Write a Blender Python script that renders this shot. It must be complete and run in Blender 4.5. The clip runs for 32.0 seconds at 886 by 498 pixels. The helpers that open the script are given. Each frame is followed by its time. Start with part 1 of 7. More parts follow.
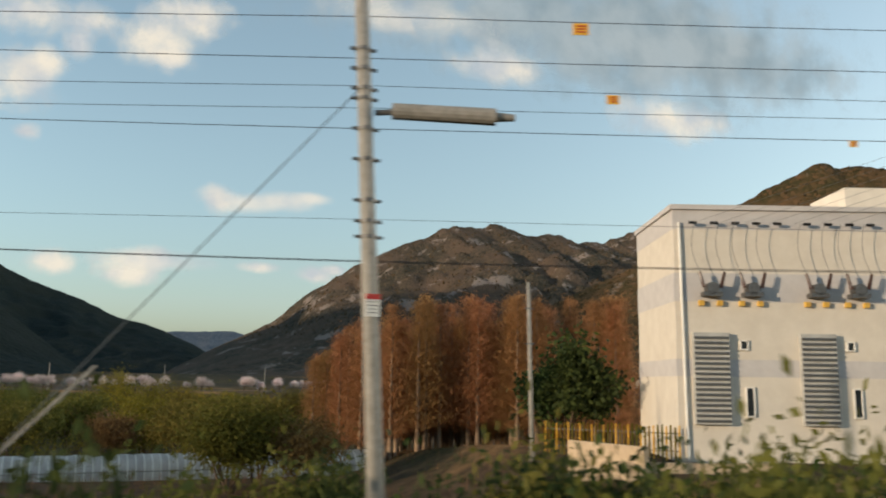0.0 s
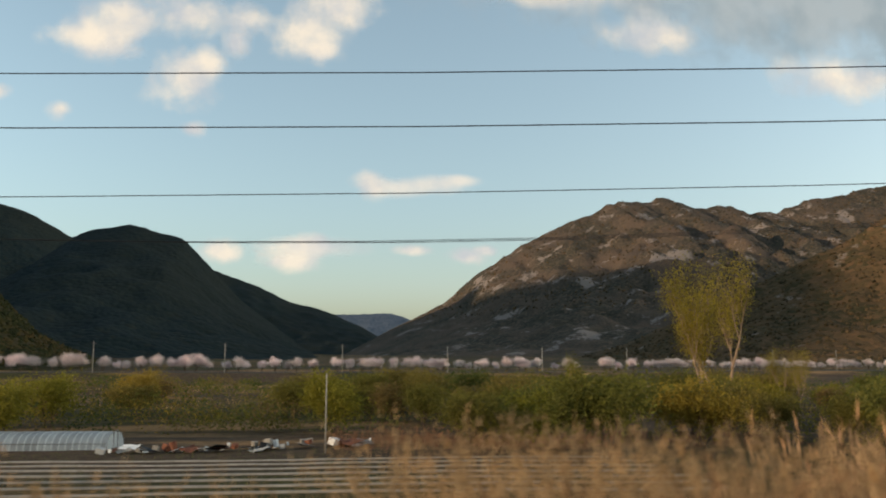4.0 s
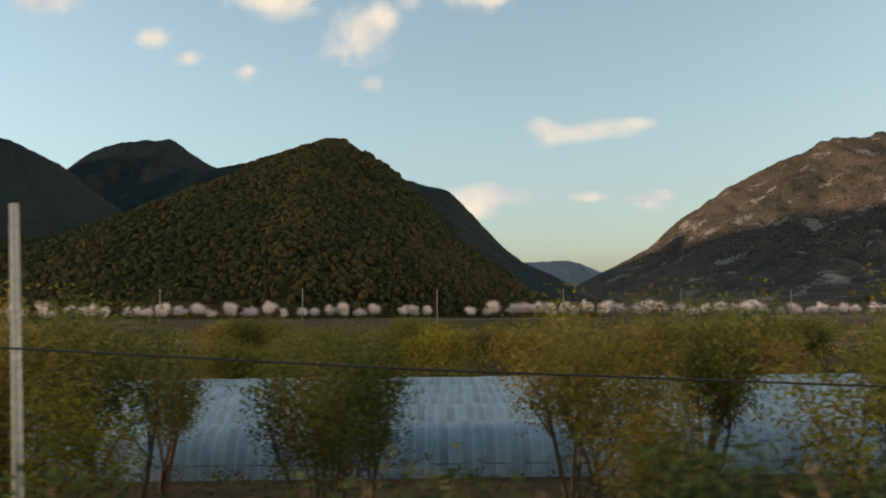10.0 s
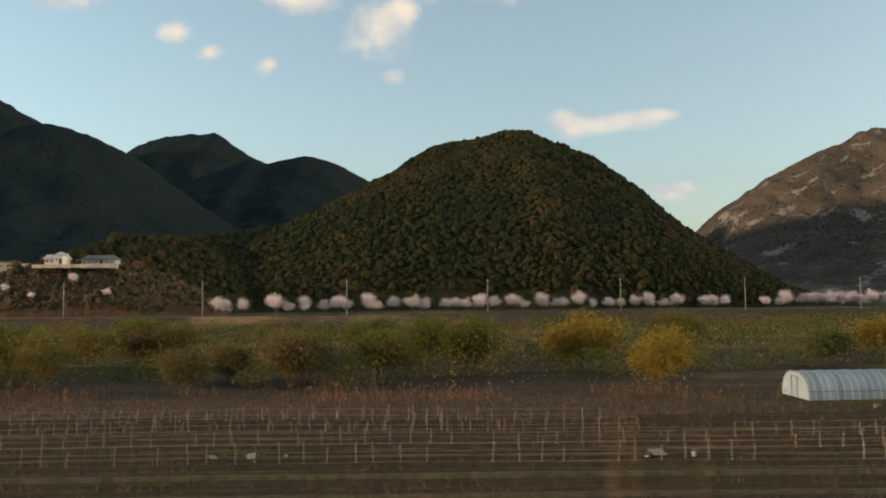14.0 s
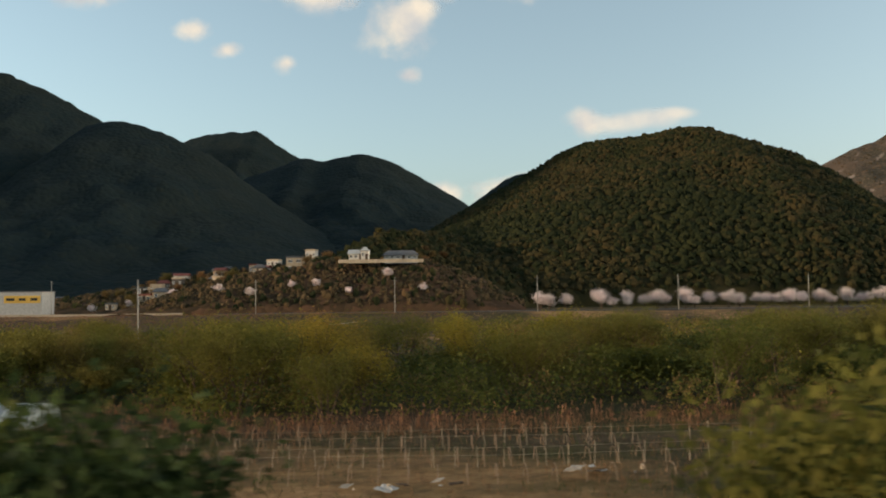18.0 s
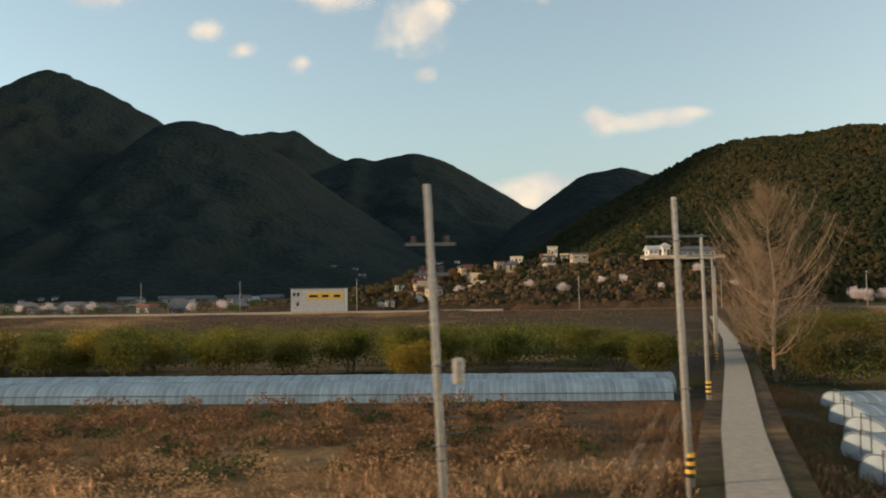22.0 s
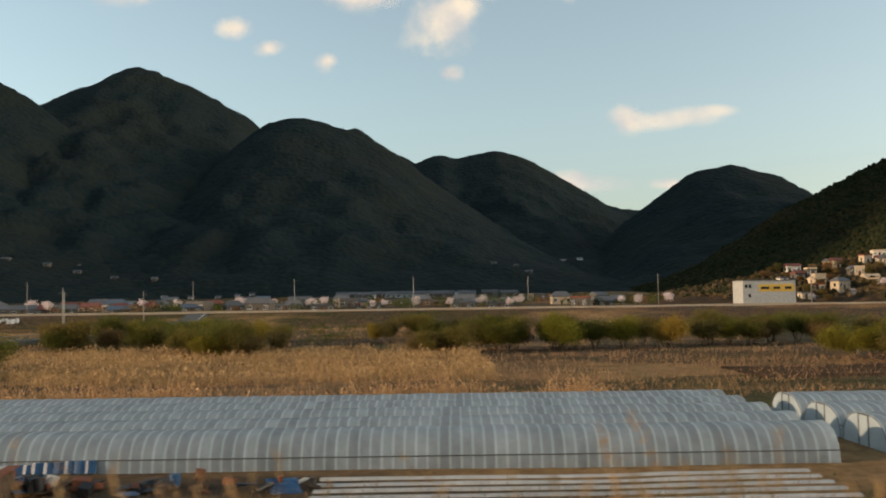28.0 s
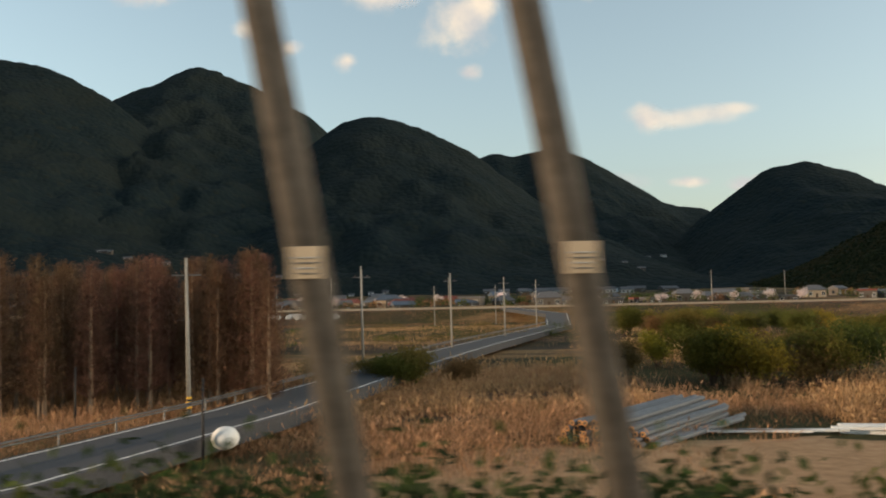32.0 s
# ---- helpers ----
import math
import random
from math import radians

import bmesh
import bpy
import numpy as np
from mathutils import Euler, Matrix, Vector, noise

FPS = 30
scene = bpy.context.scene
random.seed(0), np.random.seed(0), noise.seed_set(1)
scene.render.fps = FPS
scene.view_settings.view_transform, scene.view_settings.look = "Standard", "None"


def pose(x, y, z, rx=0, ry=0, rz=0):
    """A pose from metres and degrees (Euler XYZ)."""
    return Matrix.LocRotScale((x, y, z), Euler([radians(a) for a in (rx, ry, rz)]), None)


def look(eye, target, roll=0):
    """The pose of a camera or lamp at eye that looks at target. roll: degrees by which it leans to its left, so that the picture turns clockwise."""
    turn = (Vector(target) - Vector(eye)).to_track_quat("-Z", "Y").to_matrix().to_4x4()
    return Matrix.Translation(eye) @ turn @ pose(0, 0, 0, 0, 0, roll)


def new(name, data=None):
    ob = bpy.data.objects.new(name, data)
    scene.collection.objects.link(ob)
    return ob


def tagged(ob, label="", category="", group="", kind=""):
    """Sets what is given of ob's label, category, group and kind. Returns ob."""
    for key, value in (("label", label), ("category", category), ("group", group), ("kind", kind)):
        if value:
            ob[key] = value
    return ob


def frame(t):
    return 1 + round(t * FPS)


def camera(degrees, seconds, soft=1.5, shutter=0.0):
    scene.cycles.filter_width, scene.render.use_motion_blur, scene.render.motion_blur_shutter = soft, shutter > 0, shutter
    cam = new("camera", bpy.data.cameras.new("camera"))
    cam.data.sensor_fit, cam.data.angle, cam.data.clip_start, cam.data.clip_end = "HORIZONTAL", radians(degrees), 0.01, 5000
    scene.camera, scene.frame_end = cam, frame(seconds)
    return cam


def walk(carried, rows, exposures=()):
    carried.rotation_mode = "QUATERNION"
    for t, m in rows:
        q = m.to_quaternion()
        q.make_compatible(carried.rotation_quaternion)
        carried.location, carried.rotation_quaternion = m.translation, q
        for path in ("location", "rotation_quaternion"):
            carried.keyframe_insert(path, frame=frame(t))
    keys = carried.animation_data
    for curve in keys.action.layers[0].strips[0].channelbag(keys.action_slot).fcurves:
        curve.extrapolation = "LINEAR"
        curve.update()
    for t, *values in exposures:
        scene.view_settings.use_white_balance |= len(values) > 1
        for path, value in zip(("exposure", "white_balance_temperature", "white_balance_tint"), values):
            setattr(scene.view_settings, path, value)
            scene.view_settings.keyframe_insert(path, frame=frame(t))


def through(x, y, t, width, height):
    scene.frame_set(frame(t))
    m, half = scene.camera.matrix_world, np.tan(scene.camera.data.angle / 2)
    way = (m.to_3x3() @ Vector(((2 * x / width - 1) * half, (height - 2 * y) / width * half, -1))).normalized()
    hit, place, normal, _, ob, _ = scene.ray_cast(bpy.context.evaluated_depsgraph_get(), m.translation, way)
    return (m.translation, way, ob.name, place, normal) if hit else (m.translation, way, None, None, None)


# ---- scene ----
# ---------------------------------------------------------------- camera
cam = camera(55.2, 32.0, 1.9, 0.12)
CAM_Z = 8.5
PATH = [
    (0.0, -4.35, -39.06, 98.976, -0.843, -19.641), (0.5, -17.13, -34.72, 98.744, -0.739, -18.581),
    (1.0, -29.99, -30.6, 98.7, -0.633, -17.716), (1.5, -42.92, -26.72, 98.405, -0.53, -16.516),
    (2.0, -55.93, -23.1, 98.207, -0.43, -15.315), (2.5, -69.0, -19.76, 98.029, -0.334, -14.153),
    (3.0, -82.15, -16.67, 97.914, -0.242, -13.06), (3.5, -95.35, -13.85, 97.72, -0.153, -11.807),
    (4.0, -108.61, -11.32, 97.491, -0.067, -10.566), (4.5, -121.92, -9.09, 97.341, 0.017, -9.257),
    (5.0, -135.28, -7.16, 97.199, 0.094, -7.985), (5.5, -148.68, -5.51, 97.04, 0.163, -6.771),
    (6.0, -162.11, -4.14, 96.836, 0.221, -5.637), (6.5, -175.57, -3.03, 96.56, 0.266, -4.606),
    (7.0, -189.04, -2.14, 96.186, 0.294, -3.706), (7.5, -202.52, -1.45, 95.794, 0.312, -2.965),
    (8.0, -216.01, -0.92, 95.436, 0.316, -2.29), (8.5, -229.5, -0.53, 95.138, 0.314, -1.764),
    (9.0, -243.0, -0.26, 94.793, 0.32, -1.324), (9.5, -256.5, -0.09, 94.372, 0.34, -0.89),
    (10.0, -270.0, -0.01, 93.997, 0.371, -0.583), (10.5, -283.5, 0.02, 93.734, 0.406, -0.416),
    (11.0, -297.0, 0.02, 93.552, 0.445, -0.338), (11.5, -310.5, 0.0, 93.516, 0.482, -0.347),
    (12.0, -324.0, 0.0, 93.523, 0.518, -0.387), (12.5, -337.5, 0.0, 93.539, 0.556, -0.388),
    (13.0, -351.0, 0.0, 93.552, 0.594, -0.398), (13.5, -364.5, 0.0, 93.548, 0.63, -0.416),
    (14.0, -378.0, 0.0, 93.517, 0.658, -0.428), (14.5, -391.5, 0.0, 93.478, 0.679, -0.432),
    (15.0, -405.0, 0.0, 93.447, 0.697, -0.448), (15.5, -418.5, 0.0, 93.432, 0.708, -0.467),
    (16.0, -432.0, 0.0, 93.423, 0.71, -0.478), (16.5, -445.5, 0.0, 93.418, 0.705, -0.485),
    (17.0, -459.0, 0.0, 93.416, 0.698, -0.496), (17.5, -472.5, 0.0, 93.414, 0.693, -0.516),
    (18.0, -486.0, 0.0, 93.41, 0.691, -0.551), (18.5, -499.5, 0.0, 93.402, 0.697, -0.597),
    (19.0, -513.0, 0.0, 93.393, 0.712, -0.648), (19.5, -526.5, 0.0, 93.397, 0.739, -0.687),
    (20.0, -540.0, 0.0, 93.406, 0.77, -0.715), (20.5, -553.5, 0.0, 93.415, 0.8, -0.728),
    (21.0, -567.0, 0.0, 93.414, 0.829, -0.745), (21.5, -580.5, 0.0, 93.405, 0.849, -0.777),
    (22.0, -594.0, 0.0, 93.4, 0.856, -0.807), (22.5, -607.5, 0.0, 93.401, 0.854, -0.836),
    (23.0, -621.0, 0.0, 93.404, 0.846, -0.86), (23.5, -634.5, 0.0, 93.406, 0.837, -0.895),
    (24.0, -648.0, 0.0, 93.411, 0.831, -0.933), (24.5, -661.5, 0.0, 93.412, 0.83, -0.972),
    (25.0, -675.0, 0.0, 93.411, 0.828, -0.988), (25.5, -688.5, 0.0, 93.402, 0.827, -0.99),
    (26.0, -702.0, 0.0, 93.382, 0.828, -1.004), (26.5, -715.5, 0.0, 93.356, 0.833, -1.024),
    (27.0, -729.0, 0.0, 93.33, 0.842, -1.043), (27.5, -742.5, 0.0, 93.31, 0.857, -1.055),
    (28.0, -756.0, 0.0, 93.303, 0.877, -1.054), (28.5, -769.5, 0.0, 93.302, 0.901, -1.043),
    (29.0, -783.0, 0.0, 93.303, 0.925, -1.028), (29.5, -796.5, 0.0, 93.306, 0.955, -1.032),
    (30.0, -810.0, 0.0, 93.308, 0.992, -1.034), (30.5, -823.5, 0.0, 93.304, 1.036, -1.021),
    (31.0, -837.0, 0.0, 93.297, 1.086, -1.012), (31.5, -850.5, 0.0, 93.282, 1.139, -1.017),
    (32.0, -864.0, 0.0, 93.265, 1.195, -1.044),
]
walk(cam, [(t, pose(x, y, CAM_Z, rx, ry, rz)) for t, x, y, rx, ry, rz in PATH],
     [(0.0, -0.06, 6150, 7), (2.5, -0.05, 6150, 7), (4.0, 0.0, 6350, 9), (6.0, -0.03, 6400, 9), (14.0, -0.03, 6450, 9), (21.0, 0.0, 6600, 10), (25.0, 0.03, 6750, 11), (32.0, 0.03, 6700, 11)])

# ---------------------------------------------------------------- light
SUN_TO = Vector((-0.965, -0.19, 0.148)).normalized()
world = bpy.data.worlds.new("evening_sky")
scene.world = world
world.use_nodes = True
wn = world.node_tree.nodes
sky = wn.new("ShaderNodeTexSky")
sky.sky_type = "NISHITA"
sky.sun_disc = False
sky.sun_elevation = math.asin(SUN_TO.z)
sky.sun_rotation = math.atan2(-SUN_TO.x, SUN_TO.y)
sky.air_density, sky.dust_density, sky.ozone_density = 1.0, 2.1, 1.5
haze = wn.new("ShaderNodeHueSaturation")
haze.inputs["Saturation"].default_value = 0.68
haze.inputs["Hue"].default_value = 0.49
world.node_tree.links.new(sky.outputs[0], haze.inputs["Color"])
cool = wn.new("ShaderNodeMix")
cool.data_type, cool.blend_type = "RGBA", "MULTIPLY"
cool.inputs[0].default_value = 1.0
cool.inputs[7].default_value = (0.95, 1.0, 0.985, 1)
world.node_tree.links.new(haze.outputs[0], cool.inputs[6])
world.node_tree.links.new(cool.outputs[2], wn["Background"].inputs[0])
wn["Background"].inputs[1].default_value = 0.288
sun_data = bpy.data.lights.new("sun", "SUN")
sun_data.energy, sun_data.angle, sun_data.color = 5.0, radians(1.2), (1.0, 0.74, 0.48)
sun = new("sun", sun_data)
sun.matrix_world = look(SUN_TO * 100, (0, 0, 0))

# ---------------------------------------------------------------- helpers
def part(name, bm, material, parent, label=""):
    """Links a bmesh (or a ready mesh) as one mesh object under a thing."""
    if isinstance(bm, bmesh.types.BMesh):
        me = bpy.data.meshes.new(name)
        bm.to_mesh(me)
        bm.free()
    else:
        me = bm
    if material and not me.materials:
        me.materials.append(material)
    ob = new(name, me)
    ob.parent = parent
    if label:
        tagged(ob, label)
    return ob


def thing(name, label, category, m=None, group="", kind=""):
    ob = new(name)
    ob.empty_display_size = 0.2
    if m is not None:
        ob.matrix_world = m
    return tagged(ob, label, category, group, kind)


def mesh_np(name, verts, faces, material, smooth=False):
    """A mesh from numpy vertices (n, 3) and faces (m, 3 or 4)."""
    me = bpy.data.meshes.new(name)
    verts, faces = np.asarray(verts, dtype=np.float32), np.asarray(faces, dtype=np.int32)
    k = faces.shape[1]
    me.vertices.add(len(verts))
    me.vertices.foreach_set("co", verts.ravel())
    me.loops.add(faces.size)
    me.loops.foreach_set("vertex_index", faces.ravel())
    me.polygons.add(len(faces))
    me.polygons.foreach_set("loop_start", np.arange(0, faces.size, k, dtype=np.int32))
    me.polygons.foreach_set("use_smooth", np.full(len(faces), smooth))
    me.update(calc_edges=True)
    me.validate()
    if material:
        me.materials.append(material)
    return me


def box(bm, cx, cy, cz, sx, sy, sz, turn=0.0):
    """Adds a box by its centre and full sizes."""
    m = Matrix.Translation((cx, cy, cz)) @ Matrix.Rotation(turn, 4, "Z") @ Matrix.Diagonal((sx, sy, sz, 1))
    return bmesh.ops.create_cube(bm, size=1.0, matrix=m)["verts"]


def rod(bm, a, b, r1, r2=None, seg=8):
    """Adds a tapered rod from a to b."""
    a, b = Vector(a), Vector(b)
    d = b - a
    m = Matrix.Translation((a + b) / 2) @ d.to_track_quat("Z", "Y").to_matrix().to_4x4()
    bmesh.ops.create_cone(bm, cap_ends=True, segments=seg, radius1=r1, radius2=r1 if r2 is None else r2, depth=d.length, matrix=m)


def hash2(ix, iy, seed):
    n = (ix * 374761393 + iy * 668265263 + seed * 1442695041) & 0x7FFFFFFF
    n = ((n ^ (n >> 13)) * 1274126177) & 0x7FFFFFFF
    return ((n ^ (n >> 16)) & 0xFFFF) / 65535.0


def vnoise(x, y, seed=0):
    """Smooth value noise, 0 to 1, on numpy arrays."""
    x, y = np.asarray(x, dtype=float), np.asarray(y, dtype=float)
    ix, iy = np.floor(x).astype(np.int64), np.floor(y).astype(np.int64)
    fx, fy = x - ix, y - iy
    fx, fy = fx * fx * (3 - 2 * fx), fy * fy * (3 - 2 * fy)
    a, b = hash2(ix, iy, seed), hash2(ix + 1, iy, seed)
    c, d = hash2(ix, iy + 1, seed), hash2(ix + 1, iy + 1, seed)
    return (a * (1 - fx) + b * fx) * (1 - fy) + (c * (1 - fx) + d * fx) * fy


def fbm(x, y, seed=0, octaves=4):
    s, amp, tot = 0.0, 1.0, 0.0
    for i in range(octaves):
        s = s + amp * vnoise(np.asarray(x) * 2 ** i, np.asarray(y) * 2 ** i, seed + i)
        tot += amp
        amp *= 0.5
    return s / tot


# ---------------------------------------------------------------- materials
def material(name, rough=0.9, metal=0.0, spec=0.3):
    m = bpy.data.materials.new(name)
    m.use_nodes = True
    b = m.node_tree.nodes["Principled BSDF"]
    b.inputs["Roughness"].default_value = rough
    b.inputs["Metallic"].default_value = metal
    b.inputs["Specular IOR Level"].default_value = spec
    return m, m.node_tree.nodes, m.node_tree.links, b


def ramp(nodes, links, source, stops):
    r = nodes.new("ShaderNodeValToRGB")
    els = r.color_ramp.elements
    while len(els) < len(stops):
        els.new(0.5)
    for e, (p, c) in zip(els, stops):
        e.position, e.color = p, (*c, 1)
    links.new(source, r.inputs[0])
    return r.outputs[0]


def noise_node(nodes, links, coord, scale, detail=4.0, rough=0.55, stretch=None):
    n = nodes.new("ShaderNodeTexNoise")
    n.inputs["Scale"].default_value = scale
    n.inputs["Detail"].default_value = detail
    n.inputs["Roughness"].default_value = rough
    if stretch:
        mp = nodes.new("ShaderNodeMapping")
        mp.inputs["Scale"].default_value = stretch
        links.new(coord, mp.inputs[0])
        coord = mp.outputs[0]
    links.new(coord, n.inputs["Vector"])
    return n.outputs["Fac"]


def mix(nodes, links, fac, a, b, mode="MIX"):
    m = nodes.new("ShaderNodeMix")
    m.data_type, m.blend_type = "RGBA", mode
    for sock, val in ((m.inputs[0], fac), (m.inputs[6], a), (m.inputs[7], b)):
        if isinstance(val, (int, float)):
            sock.default_value = val
        elif isinstance(val, tuple):
            sock.default_value = (*val, 1)
        else:
            links.new(val, sock)
    return m.outputs[2]


def bump(nodes, links, height, b, strength=0.4, dist=0.02):
    n = nodes.new("ShaderNodeBump")
    n.inputs["Strength"].default_value, n.inputs["Distance"].default_value = strength, dist
    links.new(height, n.inputs["Height"])
    links.new(n.outputs[0], b.inputs["Normal"])


def plain(name, dark, light, scale=3.0, rough=0.85, metal=0.0, relief=0.3, dist=0.01, spec=0.3, per_object=0.0, stretch=None):
    """A surface with grain at two scales between a dark and a light colour."""
    m, n, l, b = material(name, rough, metal, spec)
    tc = n.new("ShaderNodeTexCoord").outputs["Object"]
    big = noise_node(n, l, tc, scale * 0.15, 3, 0.5, stretch)
    fine = noise_node(n, l, tc, scale, 6, 0.65, stretch)
    col = ramp(n, l, fine, [(0.3, dark), (0.7, light)])
    col = mix(n, l, mix(n, l, 1.0, big, (0.5, 0.5, 0.5), "MULTIPLY"), col, dark)
    if per_object:
        oi = n.new("ShaderNodeObjectInfo").outputs["Random"]
        hv = n.new("ShaderNodeHueSaturation")
        mr = n.new("ShaderNodeMapRange")
        mr.inputs[3].default_value, mr.inputs[4].default_value = 1 - per_object, 1 + per_object
        l.new(oi, mr.inputs[0])
        l.new(mr.outputs[0], hv.inputs["Value"])
        l.new(col, hv.inputs["Color"])
        col = hv.outputs[0]
    l.new(col, b.inputs["Base Color"])
    if relief:
        bump(n, l, fine, b, relief, dist)
    return m


def leafy(name, dark, light, through=0.35, per_object=0.18, rough=0.7):
    """Foliage: colour differs from leaf to leaf and from plant to plant, and some light passes through."""
    m, n, l, b = material(name, rough, 0, 0.15)
    isl = n.new("ShaderNodeNewGeometry").outputs["Random Per Island"]
    col = ramp(n, l, isl, [(0.0, dark), (1.0, light)])
    oi = n.new("ShaderNodeObjectInfo").outputs["Random"]
    mr = n.new("ShaderNodeMapRange")
    mr.inputs[3].default_value, mr.inputs[4].default_value = 1 - per_object, 1 + per_object
    l.new(oi, mr.inputs[0])
    hv = n.new("ShaderNodeHueSaturation")
    l.new(mr.outputs[0], hv.inputs["Value"])
    mr2 = n.new("ShaderNodeMapRange")
    mr2.inputs[3].default_value, mr2.inputs[4].default_value = 0.5 + 0.1 * per_object, 0.5 - 0.12 * per_object
    l.new(oi, mr2.inputs[0])
    l.new(mr2.outputs[0], hv.inputs["Hue"])
    l.new(col, hv.inputs["Color"])
    l.new(hv.outputs[0], b.inputs["Base Color"])
    tr = n.new("ShaderNodeBsdfTranslucent")
    l.new(hv.outputs[0], tr.inputs[0])
    ms = n.new("ShaderNodeMixShader")
    ms.inputs[0].default_value = through
    l.new(b.outputs[0], ms.inputs[1])
    l.new(tr.outputs[0], ms.inputs[2])
    l.new(ms.outputs[0], n["Material Output"].inputs[0])
    return m


def forest_floor(name, dark, light, accent, crown=9.0, rock=None, rock_cut=0.62, relief=0.6):
    """Wooded slope: crowns as cells, patches of another tree, bare rock where asked."""
    m, n, l, b = material(name, 0.95, 0, 0.05)
    tc = n.new("ShaderNodeTexCoord").outputs["Object"]
    vo = n.new("ShaderNodeTexVoronoi")
    vo.inputs["Scale"].default_value = 1.0 / crown
    l.new(tc, vo.inputs["Vector"])
    sep = n.new("ShaderNodeSeparateColor")
    l.new(vo.outputs["Color"], sep.inputs[0])
    col = ramp(n, l, sep.outputs[0], [(0.0, dark), (0.75, light), (1.0, accent)])
    patch = noise_node(n, l, tc, 0.006, 4, 0.6)
    col = mix(n, l, ramp(n, l, patch, [(0.42, (0, 0, 0)), (0.62, (0.75, 0.75, 0.75))]), col, accent)
    if rock:
        rk = noise_node(n, l, tc, 0.012, 7, 0.68, (1.0, 1.0, 0.45))
        col = mix(n, l, ramp(n, l, rk, [(rock_cut, (0, 0, 0)), (rock_cut + 0.05, (1, 1, 1))]), col, rock)
    l.new(col, b.inputs["Base Color"])
    inv = ramp(n, l, vo.outputs["Distance"], [(0.0, (1, 1, 1)), (1.0, (0, 0, 0))])
    bump(n, l, inv, b, relief, crown * 0.4)
    return m


def canopy(name, dark, light, other, cell=0.012, share=0.55):
    """Far tree crowns: tone differs from crown to crown, kinds of tree change in drifts."""
    m, n, l, b = material(name, 0.95, 0, 0.05)
    isl = n.new("ShaderNodeNewGeometry").outputs["Random Per Island"]
    tc = n.new("ShaderNodeTexCoord").outputs["Object"]
    drift = noise_node(n, l, tc, cell, 5, 0.65)
    add = n.new("ShaderNodeMath")
    add.operation = "MULTIPLY_ADD"
    add.inputs[1].default_value = 0.22
    l.new(isl, add.inputs[0])
    l.new(drift, add.inputs[2])
    kind = ramp(n, l, add.outputs[0], [(share, (0, 0, 0)), (share + 0.14, (1, 1, 1))])
    col = mix(n, l, kind, ramp(n, l, isl, [(0.0, dark), (1.0, light)]), other)
    l.new(col, b.inputs["Base Color"])
    return m


def cloud_material(name, light, shade, power, ragged=1.25):
    """Soft cloud on a far backdrop sheet: thin at its ragged edge, glowing, with lit and shaded tones mixed into the
    emission by noise.
    """
    m = bpy.data.materials.new(name)
    m.use_nodes = True
    n, l = m.node_tree.nodes, m.node_tree.links
    n.remove(n["Principled BSDF"])
    tc = n.new("ShaderNodeTexCoord").outputs["UV"]
    oi = n.new("ShaderNodeObjectInfo")
    geo = n.new("ShaderNodeNewGeometry").outputs["Position"]
    warp = n.new("ShaderNodeTexNoise")
    warp.inputs["Scale"].default_value, warp.inputs["Detail"].default_value, warp.inputs["Roughness"].default_value = 0.0052, 6, 0.55
    l.new(geo, warp.inputs["Vector"])
    cen = n.new("ShaderNodeVectorMath")
    cen.operation = "SUBTRACT"
    cen.inputs[1].default_value = (0.5, 0.5, 0)
    l.new(tc, cen.inputs[0])
    ln = n.new("ShaderNodeVectorMath")
    ln.operation = "LENGTH"
    l.new(cen.outputs[0], ln.inputs[0])
    a = n.new("ShaderNodeMath")
    a.operation = "MULTIPLY_ADD"
    a.inputs[1].default_value, a.inputs[2].default_value = -2.0, 0.86
    l.new(ln.outputs["Value"], a.inputs[0])
    w = n.new("ShaderNodeMath")
    w.operation = "MULTIPLY_ADD"
    w.inputs[1].default_value, w.inputs[2].default_value = ragged, -0.5 * ragged
    l.new(warp.outputs["Fac"], w.inputs[0])
    s = n.new("ShaderNodeMath")
    s.operation = "ADD"
    l.new(a.outputs[0], s.inputs[0])
    l.new(w.outputs[0], s.inputs[1])
    # nothing is left at the sheet's own rim
    rim = n.new("ShaderNodeMapRange")
    rim.inputs[1].default_value, rim.inputs[2].default_value = 0.5, 0.36
    l.new(ln.outputs["Value"], rim.inputs[0])
    den = n.new("ShaderNodeMapRange")
    den.interpolation_type = "SMOOTHSTEP"
    den.inputs[1].default_value, den.inputs[2].default_value = 0.05, 0.75
    l.new(s.outputs[0], den.inputs[0])
    mu = n.new("ShaderNodeMath")
    mu.operation = "MULTIPLY"
    l.new(den.outputs[0], mu.inputs[0])
    l.new(rim.outputs[0], mu.inputs[1])
    mx = n.new("ShaderNodeMath")
    mx.operation = "MULTIPLY"
    mx.inputs[1].default_value = power
    l.new(mu.outputs[0], mx.inputs[0])
    fine = n.new("ShaderNodeTexNoise")
    fine.inputs["Scale"].default_value, fine.inputs["Detail"].default_value = 0.004, 5
    l.new(geo, fine.inputs["Vector"])
    col = ramp(n, l, fine.outputs["Fac"], [(0.35, shade), (0.6, light)])
    em = n.new("ShaderNodeEmission")
    l.new(col, em.inputs[0])
    tp = n.new("ShaderNodeBsdfTransparent")
    ms = n.new("ShaderNodeMixShader")
    l.new(mx.outputs[0], ms.inputs[0])
    l.new(tp.outputs[0], ms.inputs[1])
    l.new(em.outputs[0], ms.inputs[2])
    l.new(ms.outputs[0], n["Material Output"].inputs[0])
    return m


